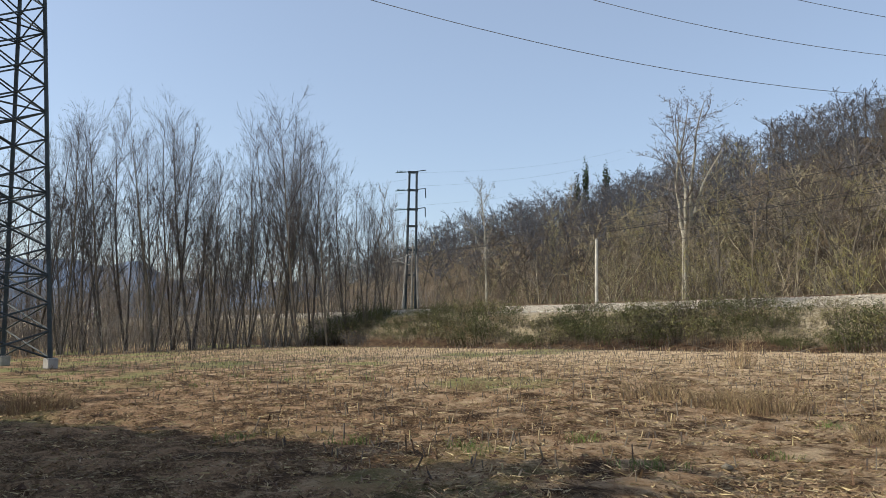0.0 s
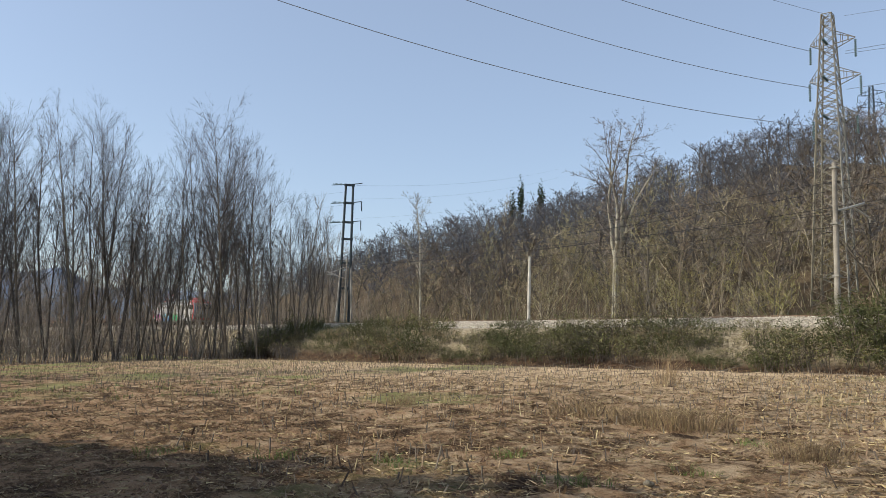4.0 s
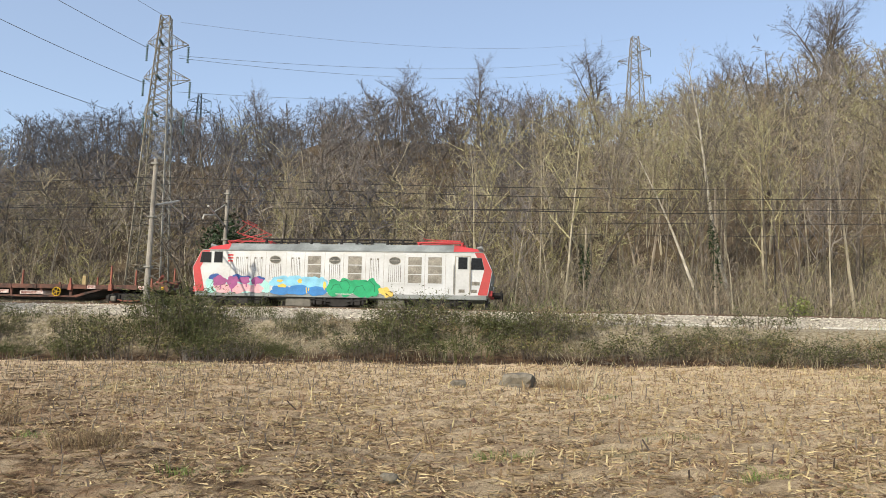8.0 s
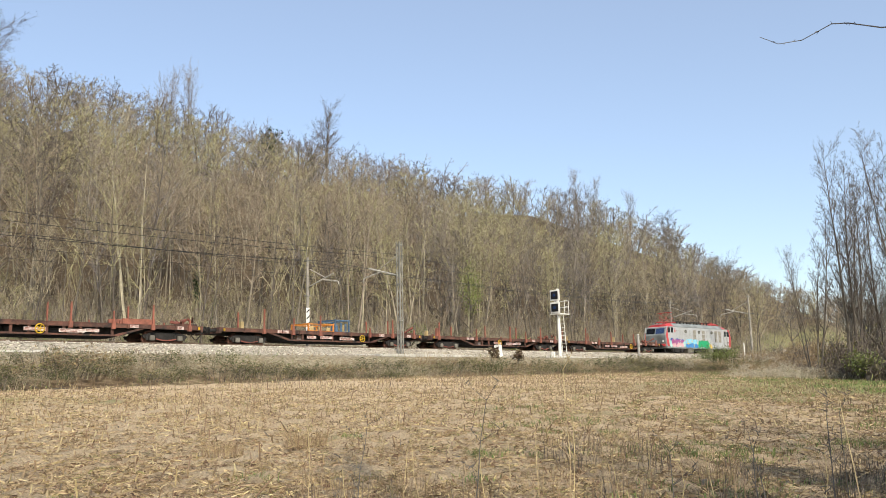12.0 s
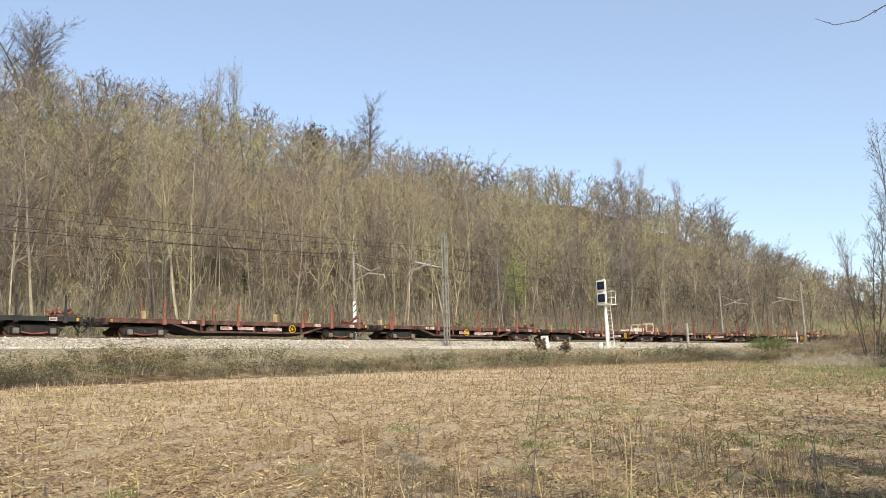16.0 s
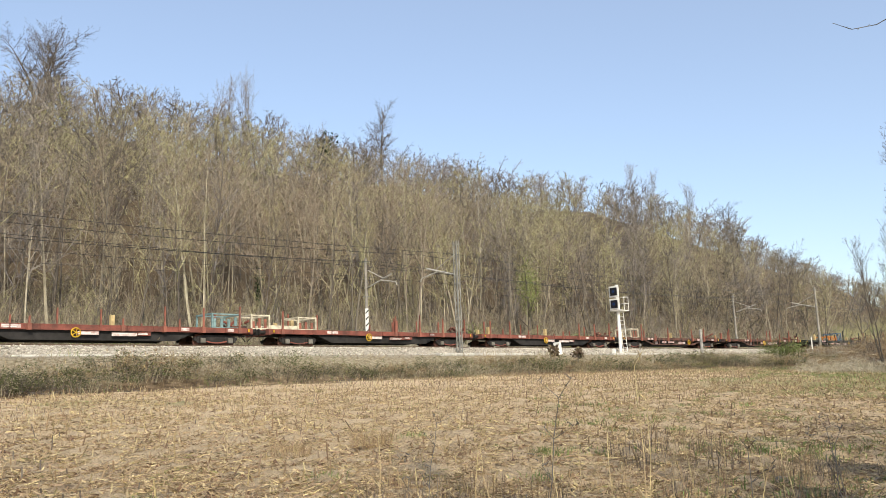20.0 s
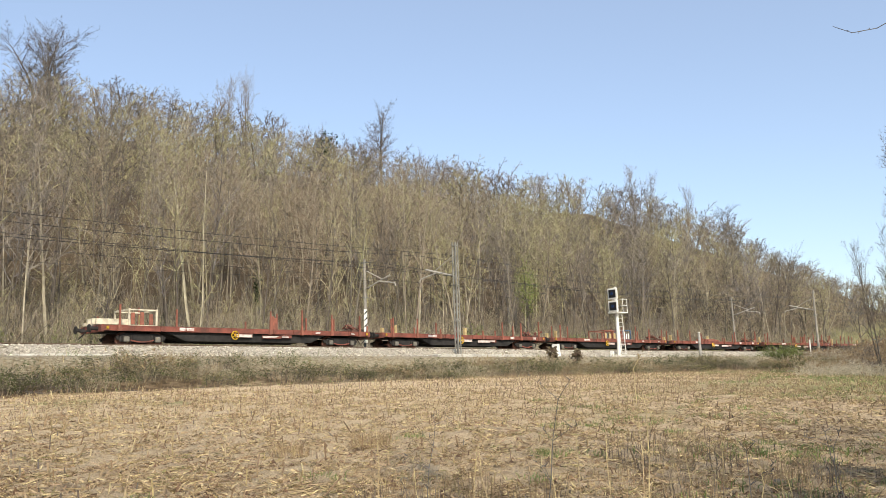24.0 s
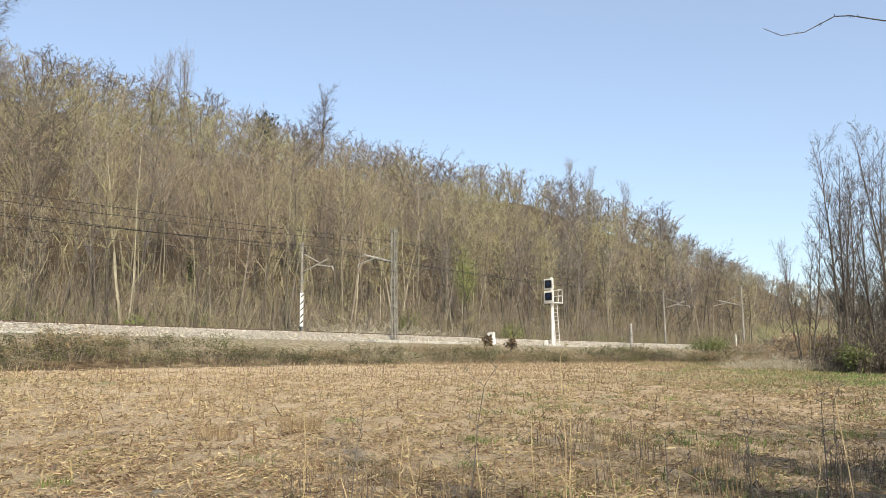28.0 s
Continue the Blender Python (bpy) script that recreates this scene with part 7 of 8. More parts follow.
def build_grass():
    """Green grass: small tufts in the field, wider sward at its ends."""
    r = random.Random(21)
    tufts = [blades(16, 0.14, 0.04, 0.13, 0.9, 0.004, 90 + i) for i in range(4)]
    parts_ = []
    spots = [at(a - 56.35, d) for a, d in ((9.5, 11.2), (14, 9.5), (22, 10.5), (25, 13), (56, 10.5), (66, 12), (72, 9.6), (95, 11), (110, 13), (101, 15), (62, 18), (118, 17), (85, 9.5), (36, 9.2), (2, 10.5), (-6, 12), (-14, 13))]
    for u, w in spots:
        for _ in range(r.randint(3, 7)):
            x, y = u + r.gauss(0, 0.16), w + r.gauss(0, 0.10)
            v, t = r.choice(tufts)
            parts_.append((placed(v, x, y, gz(x, y), r.uniform(0, 6), r.uniform(0.7, 1.3)), t))
    thin = [blades(7, 0.2, 0.06, 0.16, 0.9, 0.007, 95 + i) for i in range(4)]
    low = [blades(12, 0.22, 0.03, 0.09, 1.2, 0.006, 190 + i) for i in range(4)]
    for _ in range(900):
        u, w = at(r.uniform(52, 82), r.uniform(8.5, 30))
        if w > 30 or noise.noise(Vector((u * 0.35, w * 0.8, 2.0))) < 0.12:
            continue
        v, t = r.choice(low)
        parts_.append((placed(v, u, w, gz(u, w), r.uniform(0, 6), r.uniform(0.8, 1.5)), t))
    for _ in range(1500):
        tufts = thin
        if r.random() < 0.35:
            u, w = at(r.uniform(-84, -60), r.uniform(24, 66))
        else:
            u, w = at(r.uniform(66, 81), r.uniform(29, 60))
        if w > 30 or u > 0 and noise.noise(Vector((u * 0.12, w * 0.45, 7.0))) + 0.04 * (u - 42) < -0.05:
            continue
        v, t = r.choice(tufts)
        parts_.append((placed(v, u, w, gz(u, w), r.uniform(0, 6), r.uniform(0.5, 1.3)), t))
    tagged(new("grass", raw_mesh("grass", *join(parts_), [M_GRASS])), "tufts of fresh green grass in the stubble", "grass", kind="stuff")


def tuft_thing(name, label, category, group, vt, m, u, w, size=1.0, turn=0.0, z=None):
    ob = new(name, raw_mesh(name, vt[0], vt[1], [m]))
    ob.matrix_basis = Matrix.Translation((u, w, gz(u, w) if z is None else z)) @ pose(0, 0, 0, 0, 0, turn) @ Matrix.Scale(size, 4)
    return tagged(ob, label, category, group)


def build_weeds():
    r = random.Random(33)
    # dry grass clumps in the field
    for i, (az, d, s) in enumerate(((14.0, 17.2, 1.1), (15.6, 16.4, 1.0), (18.0, 15.6, 0.9), (19.6, 15.2, 1.0), (21.0, 15.0, 1.1), (22.4, 14.8, 1.0), (28.0, 11.8, 0.7), (29.5, 11.6, 0.7), (-25.4, 20.5, 1.2), (-26.6, 20.0, 1.3), (-24.4, 21.0, 0.9), (2.0, 20, 0.7), (59.5, 20.5, 0.8), (57.8, 20.9, 0.7), (93, 13.5, 0.6), (98, 14.5, 0.7))):
        u, w = at(az - 56.35, d)
        tuft_thing("dry_grass_clump", "clump of withered brown grass in the field", "dry grass", "dry grass clumps", blades(150, 0.5, 0.15, 0.5, 1.0, 0.006, 700 + i), M_DRYWEED, u, w, s, r.uniform(0, 360))
    for az, d, s in ((19.8, 28.0, 1.0), (20.3, 28.3, 0.8)):
        u, w = at(az - 56.35, d)
        tuft_thing("tall_dry_grass", "tall pale dry grass at the foot of the bank", "dry grass", "tall dry grass", blades(44, 0.35, 0.6, 1.35, 0.45, 0.006, 730), M_DRYWEED, u, w, s)
    # tall thin dead stems close to the viewer
    spots = [(106.6, 5.0, 1.22, 1), (114.0, 5.2, 1.42, 0), (114.8, 4.8, 1.2, 0), (130.5, 4.8, 1.2, 1), (112.0, 6.0, 1.0, 0), (117.5, 5.4, 0.95, 0), (119.0, 6.2, 1.0, 0), (121.0, 5.0, 1.0, 1), (124.0, 5.6, 0.9, 0), (126.0, 5.0, 1.05, 1), (128.5, 5.8, 1.0, 0), (132.0, 5.4, 1.3, 0), (134.0, 5.0, 1.35, 1), (110.0, 7.0, 0.85, 0), (103.0, 6.2, 0.85, 0), (99.5, 6.8, 0.9, 1), (96.5, 7.2, 0.8, 0), (116.0, 7.4, 0.9, 0), (123.0, 7.6, 0.8, 0), (108.5, 5.6, 0.9, 0), (104.5, 7.5, 0.7, 0), (131.0, 7.0, 1.1, 1), (133.0, 7.6, 1.1, 0), (127.0, 7.0, 0.95, 1), (119.5, 4.6, 0.9, 0), (101.0, 5.4, 0.8, 0)]
    for i, (az, d, h, dark) in enumerate(spots):
        g = random.Random(800 + i)
        h *= 1.12
        u, w = at(az - 56.35, d)
        u += 0.55
        lx_, ly_ = g.gauss(0, 0.10), g.gauss(0, 0.10)
        seg, tw = [], []
        p = np.array([0, 0, -0.05])
        n = 6
        for k in range(n):
            q = p + np.array([lx_ * h / n + g.gauss(0, 0.012), ly_ * h / n + g.gauss(0, 0.012), h / n])
            seg.append([*p, *q, 0.006 * (1 - k / n * 0.6), 0.006 * (1 - (k + 1) / n * 0.6)])
            if k > 1:
                for _ in range(2):
                    dd = np.array([g.gauss(0, 0.5), g.gauss(0, 0.5), g.uniform(0.4, 1.0)]) * 0.16
                    tw.append([*q, *(q + dd), 0.0028, 0.0])
                    for _ in range(3):
                        e = q + dd * g.uniform(0.5, 1)
                        tw.append([*e, *(e + np.array([g.gauss(0, 0.03), g.gauss(0, 0.03), g.uniform(0, 0.05)])), 0.004, 0.0])
            p = q
        vt = join([tubes(seg, 5), tubes(tw, 3)])
        tuft_thing("dead_weed_stem", "thin dark dead weed stem" if dark else "thin pale dead weed stem", "weed", "dead weed stems", vt, M_TWIG_DARK if dark else M_STRAW, u, w)
    for i in range(40):
        u, w = at(r.uniform(98, 136) - 56.35, r.uniform(7.6, 10.5)) if i < 16 else at(r.uniform(114, 136) - 56.35, r.uniform(9.0, 14.0))
        tuft_thing("dry_grass_clump", "thin clump of dry weeds at the near edge of the field", "dry grass", "near dry weeds", blades(26, 0.3, 0.15, 0.55, 0.5, 0.0035, 850 + i), M_TWIG_UMBER if i % 3 == 0 or i > 15 and i % 2 else M_DRYWEED, u, w, 1.0, r.uniform(0, 360))
    # thorny branch reaching into the view from a near sapling
    ob = thing("thorny_sapling", "thin thorny bare sapling close to the viewer", "tree")
    ob.matrix_basis = pose(5.45, -0.9, gz(5.45, -0.9))
    z0 = gz(5.45, -0.9)
    tr = [[0, 0, -0.1, 0.05, 0.2, 1.6, 0.03, 0.024], [0.05, 0.2, 1.6, 0.02, 0.5, 2.9, 0.024, 0.018], [0.02, 0.5, 2.9, 0.1, 0.7, 4.3, 0.018, 0.006]]
    part_raw("trunk", tubes(tr, 6), M_BARK_DARK, ob)
    pts = [(0.04, 0.5, 3.25), (0.06, 1.1, 3.42), (0.03, 1.7, 3.52), (0.02, 1.86, 3.55), (0.0, 2.02, 3.62), (-0.03, 2.1, 3.63), (-0.06, 2.26, 3.57), (-0.10, 2.38, 3.57), (-0.13, 2.47, 3.63)]
    pts = [(x, y, zz - z0) for x, y, zz in pts]
    tw = [[*pts[i], *pts[i + 1], 0.0056 - i * 0.0005, 0.0051 - i * 0.0005] for i in range(len(pts) - 1)]
    th = []
    for i in range(26):
        k = r.randint(1, len(pts) - 2)
        f = r.random()
        p = np.array(pts[k]) * (1 - f) + np.array(pts[k + 1]) * f
        th.append([*p, *(p + np.array([r.gauss(0, 0.008), r.gauss(0, 0.010), r.gauss(0.004, 0.010)])), 0.0028, 0.001])
    part_raw("branch", join([tubes(tw, 5), tubes(th, 3)]), M_TWIG_DARK, ob)


def shrub_arrays(seed, n, radius, h0, h1, lean, leaf, twig_r=0.008):
    """Stems with sprigs, and a sprinkle of small leaves."""
    g = np.random.default_rng(seed)
    a, d = g.uniform(0, 2 * np.pi, n), radius * np.sqrt(g.random(n))
    x, y = d * np.cos(a), d * np.sin(a)
    h = g.uniform(h0, h1, n) * (1 - 0.45 * (d / radius) ** 2)
    mx, my = x + np.cos(a) * lean * h * 0.3 + g.normal(0, 0.05, n), y + np.sin(a) * lean * h * 0.3 + g.normal(0, 0.05, n)
    tx, ty = mx + np.cos(a) * lean * h * 0.5 + g.normal(0, 0.1, n), my + np.sin(a) * lean * h * 0.5 + g.normal(0, 0.1, n)
    z0 = np.full(n, -0.15)
    one = np.full(n, twig_r)
    lo = tubes(np.stack([x, y, z0, mx, my, h * 0.6, one, one * 0.7], 1), 3)
    hi = slivers(np.stack([mx, my, h * 0.6, tx, ty, h, one * 0.7, one * 0], 1))
    k = g.integers(0, n, n * 3)
    f = g.uniform(0.2, 1, n * 3)
    bx, by, bz = mx[k] + (tx - mx)[k] * f, my[k] + (ty - my)[k] * f, h[k] * (0.12 + 0.82 * f)
    sp = slivers(np.stack([bx, by, bz, bx + g.normal(0, 0.2, n * 3), by + g.normal(0, 0.2, n * 3), bz + g.uniform(-0.1, 0.26, n * 3), np.full(n * 3, twig_r * 0.8), np.zeros(n * 3)], 1))
    stems = join([lo, hi, sp])
    m = int(n * leaf)
    k = g.integers(0, n * 3, max(m, 1))
    p = np.stack([bx[k] + g.normal(0, 0.1, len(k)), by[k] + g.normal(0, 0.1, len(k)), bz[k] + g.normal(0.05, 0.1, len(k))], 1)
    p[:, 2] = np.maximum(p[:, 2], 0.02)
    s = g.uniform(0.035, 0.08, (len(k), 1))
    q = g.normal(0, 1, (len(k), 3))
    q /= np.linalg.norm(q, axis=1, keepdims=True)
    b = np.cross(q, g.normal(0, 1, (len(k), 3)))
    b /= np.linalg.norm(b, axis=1, keepdims=True)
    v = np.stack([p + q * s, p + b * s * 0.45, p - q * s], 1).reshape(-1, 3)
    return stems, (v, np.arange(len(v)).reshape(-1, 3))


SHRUB_MESH = {}


def shrub(kind, label, key, arrays, m_stem, m_leaf, u, w, size, tall, turn):
    w += float(bend(u))
    ob = thing(kind, label, "shrub", "shrubs on the bank", Matrix.Translation((u, w, gz(u, w))) @ pose(0, 0, 0, 0, 0, turn) @ Matrix.Diagonal((size, size, tall, 1)))
    for nm, arr, mt in (("twig_mass", arrays[0], m_stem), ("foliage", arrays[1], m_leaf)):
        if (key, nm) not in SHRUB_MESH:
            SHRUB_MESH[key, nm] = raw_mesh(nm, arr[0], arr[1], [mt])
        o = new(nm, SHRUB_MESH[key, nm])
        o.parent = ob


def build_bank():
    """Broom, bramble and dry grass on the railway bank."""
    r = random.Random(55)
    green = [shrub_arrays(900 + i, 46, 0.95, 0.6, 1.55, 0.6, 22, 0.011) for i in range(4)]
    bramble = [shrub_arrays(920 + i, 42, 1.05, 0.35, 0.95, 0.9, 16, 0.010) for i in range(4)]
    dry = [shrub_arrays(940 + i, 44, 0.8, 0.4, 0.9, 0.8, 1) for i in range(3)]
    for i in range(480):
        u = -70 + 165 * (i + r.random()) / 360 if i < 360 else r.uniform(-66, 10)
        w = r.uniform(34.6, 36.4) if i >= 430 else r.uniform(32.3, 34.9) if u < 8 else r.uniform(31.7, 34.0)
        j = r.randrange(4)
        big = noise.noise(Vector((u * 0.16, 0.0, 5.0)))
        if u < 2 and r.random() < 0.62:
            s = max(0.55, 1.05 + 1.15 * big)
            shrub("broom_shrub", "green-stemmed bushy shrub on the railway bank", ("g", j), green[j], M_BROOM if j < 2 else M_TWIG_UMBER, M_BROOM if j < 3 else M_OLIVE, u, w, s * r.uniform(0.85, 1.2), s * r.uniform(0.65, 1.05), r.uniform(0, 360))
        elif r.random() < 0.72:
            s = max(0.5, 0.95 + 0.7 * big) if u < 14 else 0.92 + 0.75 * noise.noise(Vector((u * 0.33, 2.0, 9.0)))
            shrub("bramble", "tangled olive bramble on the railway bank", ("b", j), bramble[j], M_TWIG_UMBER if j < 2 else M_TWIG, (M_OLIVE, M_BROOM, M_STRAW_DULL, M_BROOM)[j], u, w, s * r.uniform(0.9, 1.3), s * r.uniform(0.7, 1.1), r.uniform(0, 360))
        else:
            j %= 3
            shrub("dry_brush", "dry brown brush on the railway bank", ("d", j), dry[j], M_TWIG, M_STRAW_DULL, u, w, r.uniform(0.9, 1.2), r.uniform(0.6, 1.0), r.uniform(0, 360))
    # taller brush where the line goes out of sight
    for i in range(110):
        u = 92 + 66 * ((i + r.random()) / 110) ** 1.3
        w = r.uniform(30.0, 37.0)
        j = r.randrange(4)
        tall = 1.0 + min(2.3, max(0.0, (u - 98) * 0.14))
        shrub("tall_brush", "tall tangled brown brush beside the railway", ("tb", j), bramble[j], (M_TWIG_GREY, M_TWIG_RED, M_TWIG_UMBER, M_BLEACHED)[j], M_TWIG_UMBER if j == 2 else M_STRAW_DULL, u, w, r.uniform(1.5, 2.2), tall * r.uniform(0.8, 1.2), r.uniform(0, 360))
    for k in range(3):
        shrub("broom_shrub", "fresh green bushy shrub beside the railway", ("f", k), green[k], M_BROOM, M_LEAF, 83.0 + k * 1.3, 35.0, 1.5, 1.35, k * 70)
    # pale heap of dry brush where the field ends
    for i in range(30):
        u, w = at(69.3 + 6.4 * (i + r.random()) / 30, r.uniform(57, 66))
        j = r.randrange(3)
        shrub("dry_brush", "pale tangled dry brush at the end of the field", ("pale", j), dry[j], M_BLEACHED, M_STRAW_DULL, u, w - float(bend(u)), r.uniform(1.2, 1.7), r.uniform(0.7, 1.3), r.uniform(0, 360))
    # dark thicket at the field's corner
    for i in range(80):
        u, w = at(75.6 + 11 * (i + r.random()) / 80, r.uniform(57, 68))
        j = r.randrange(4)
        shrub("thicket_shrub", "dense dark bare thicket at the corner of the field", ("t", j), bramble[j], M_TWIG_UMBER, M_TWIG_UMBER if j else M_OLIVE, u, w - float(bend(u)), r.uniform(1.2, 1.9), r.uniform(2.2, 4.6), r.uniform(0, 360))
    # mat of dry grass over the whole bank
    n = 9000
    u = RNG.uniform(-80, 90, n)
    w = RNG.uniform(30.9, 36.5, n) + bend(u)
    z = ground_z(u, w)
    h = RNG.uniform(0.08, 0.4, n) * (0.7 + 0.5 * (wave_noise(u, w, 77, 6.0) > 0))
    s = np.stack([u, w, z - 0.02, u + RNG.normal(0, 0.16, n), w + RNG.normal(-0.08, 0.14, n), z + h, np.full(n, 0.012), np.zeros(n)], 1)
    v, t = tubes(s, 3)
    pick = np.where(wave_noise(u, w, 78, 7.0) > 0.25, 1, 0)
    pick = np.where(RNG.random(n) < 0.25, 2, pick)
    # umber blades to the left: shade among the shrubs put into the colour
    pick = np.where((u < 6) & (RNG.random(n) < 0.7), 3, pick)
    tagged(new("bank_grass", raw_mesh("bank_grass", v, t, [M_STRAW_DULL, M_LEAF, M_STRAW, M_TWIG_UMBER], np.repeat(pick, 3))), "dry and green grass covering the railway bank", "grass", kind="stuff")
    # fallen branches along the edge of the field
    for i in range(20):
        u = -62 + 90 * (i + r.random()) / 20
        w = r.uniform(30.6, 32.2)
        g = random.Random(960 + i)
        seg = []
        for _ in range(4):
            a = g.uniform(-0.5, 0.5) + (math.pi if g.random() < 0.5 else 0)
            ln = g.uniform(0.4, 1.2)
            b = np.array([g.gauss(0, 0.3), g.gauss(0, 0.2), 0.04])
            e = b + np.array([math.cos(a) * ln, math.sin(a) * ln * 0.5, g.uniform(0, 0.3)])
            seg.append([*b, *e, 0.016, 0.006])
        ob = thing("fallen_branch_heap", "dead branches lying at the edge of the field", "branches", "fallen branches", pose(u, w, gz(u, w)))
        for q in seg:
            part_raw("branch", tubes([q], 4), M_BARK_DARK if i % 2 else M_TWIG_UMBER, ob)
    # dark brush heap
    for i, (u, w, s) in enumerate(((-61.5, 32.6, 1.5), (-60.4, 32.2, 1.2), (-13.0, 32.4, 0.9), (-11.6, 32.6, 0.8))):
        st, lf = shrub_arrays(980 + i, 70, 1.1, 0.5, 0.95, 0.8, 3, 0.016)
        ob = thing("brush_heap", "dark heap of cut brushwood", "brushwood", "brush heaps", Matrix.Translation((u, w, gz(u, w))) @ Matrix.Scale(s, 4))
        part_raw("twig_mass", st, M_TWIG_DARK, ob)
        part_raw("foliage", lf, M_STRAW_DULL, ob)


def build_undergrowth():
    """Thin saplings, canes and pale grass along the foot of the wood."""
    n = 26000
    u = np.where(RNG.random(n) < 0.7, RNG.uniform(-12, 140, n), RNG.uniform(-85, 150, n))
    w = 50.2 + RNG.random(n) ** 1.3 * 11
    ok = ~((u > -23) & (u < -8) & (w < 54)) & ~((u > 43.5) & (u < 65) & (w < 53.2)) & ~((np.abs(np.degrees(np.arctan2(u, w)) + 26.2) < 2.6) & (RNG.random(n) < 0.8))
    u, w = u[ok], w[ok]
    n = len(u)
    w0 = w
    w = w + bend(u)
    z = ground_z(u, w)
    tall = np.clip((w0 - 50.0) / 3.5, 0.22, 1.0)
    h = (RNG.uniform(0.5, 2.3, n) + RNG.gamma(1.2, 0.8, n)) * tall
    lx_, ly_ = RNG.normal(0, 0.34, n), RNG.normal(-0.04, 0.28, n)
    mx, my, mz = u + lx_ * h * 0.5, w + ly_ * h * 0.5, z + h * 0.55
    tx, ty, tz = mx + (lx_ * 0.5 + RNG.normal(0, 0.1, n)) * h, my + (ly_ * 0.5 + RNG.normal(0, 0.1, n)) * h, z + h
    r0 = RNG.uniform(0.007, 0.018, n)
    lo = ribbons(np.stack([u, w, z - 0.1, mx, my, mz, r0, r0 * 0.7], 1))
    hi = slivers(np.stack([mx, my, mz, tx, ty, tz, r0 * 0.7, r0 * 0], 1))
    k = np.repeat(np.arange(n), 3)
    f = RNG.uniform(-0.5, 0.9, len(k))
    bx, by, bz = mx[k] + (tx - mx)[k] * f, my[k] + (ty - my)[k] * f, mz[k] + (tz - mz)[k] * f
    sp = slivers(np.stack([bx, by, bz, bx + RNG.normal(0, 0.3, len(k)), by + RNG.normal(0, 0.3, len(k)), bz + RNG.uniform(0.1, 0.8, len(k)), np.full(len(k), 0.014), np.zeros(len(k))], 1))
    tint = np.where(RNG.random(n) < np.where(u < -8, 0.4, 0.12), 3, np.where(RNG.random(n) < 0.45, 0, np.where(RNG.random(n) < 0.5, 1, 2)))
    tint = np.where((w0 < 53) & (wave_noise(u, w0, 67, 9.0) > 0.0) & (RNG.random(n) < 0.55), 4, tint)
    v, t = join([lo, hi, sp])
    sl = np.concatenate([np.concatenate([tint, tint]), tint, tint[k]])
    tagged(new("undergrowth", raw_mesh("undergrowth", v, t, [M_TWIG, M_TWIG_GREY, M_TWIG_RED, M_TWIG_UMBER, M_LEAF], sl)), "dense thin saplings and canes along the foot of the wood", "undergrowth", kind="stuff")
    n = 9000
    u = RNG.uniform(-70, 140, n)
    w = RNG.uniform(49.3, 53.5, n) + bend(u)
    z = ground_z(u, w)
    h = RNG.uniform(0.15, 0.7, n)
    s = np.stack([u, w, z - 0.02, u + RNG.normal(0, 0.2, n), w + RNG.normal(-0.1, 0.2, n), z + h, np.full(n, 0.016), np.zeros(n)], 1)
    v, t = tubes(s, 3)
    pick = np.where(wave_noise(u, w, 79, 11.0) > -0.1, 1, 0)
    tagged(new("verge_grass", raw_mesh("verge_grass", v, t, [M_BLEACHED, M_LEAF], np.repeat(pick, 3))), "pale dry grass along the far side of the track", "grass", kind="stuff")
    # pale bramble mound, heaps of dry brush
    for i, (u, w, s) in enumerate(((1.5, 51.2, 1.9), (4.5, 51.4, 2.1), (7.5, 51.2, 1.9), (9.6, 51.3, 1.5), (44.8, 50.6, 1.7), (47.5, 50.4, 2.0), (50.5, 50.6, 2.1), (53.5, 50.4, 2.0), (56.8, 50.6, 1.9), (60.0, 50.6, 1.7), (63.0, 50.4, 1.5), (-33, 51.2, 1.9), (-29.0, 51.4, 1.7), (92, 33.8, 1.6), (97, 31, 1.7), (72, 33.0, 1.1), (77, 32.6, 1.3), (81, 32.0, 1.4), (85, 31.4, 1.4), (88, 30.4, 1.5), (26.0, 51.0, 1.4), (33.0, 51.0, 1.3), (17.0, 51.1, 1.5))):
        w += float(bend(u))
        st, lf = shrub_arrays(1000 + i, 80, 1.1, 0.5, 1.0, 1.1, 2, 0.018 if 44 < u < 64 else 0.011)
        ob = thing("bramble_mound", "pale dry bramble mound beside the track", "shrub", "bramble mounds", Matrix.Translation((u, w, gz(u, w))) @ Matrix.Diagonal((s, s, s * (1.5 if 44 < u < 64 else 1.0), 1)))
        part_raw("twig_mass", st, M_BLEACHED if i % 2 or 44 < u < 64 else M_DRYWEED, ob)
        part_raw("foliage", lf, M_BLEACHED if 44 < u < 64 else M_STRAW_DULL, ob)


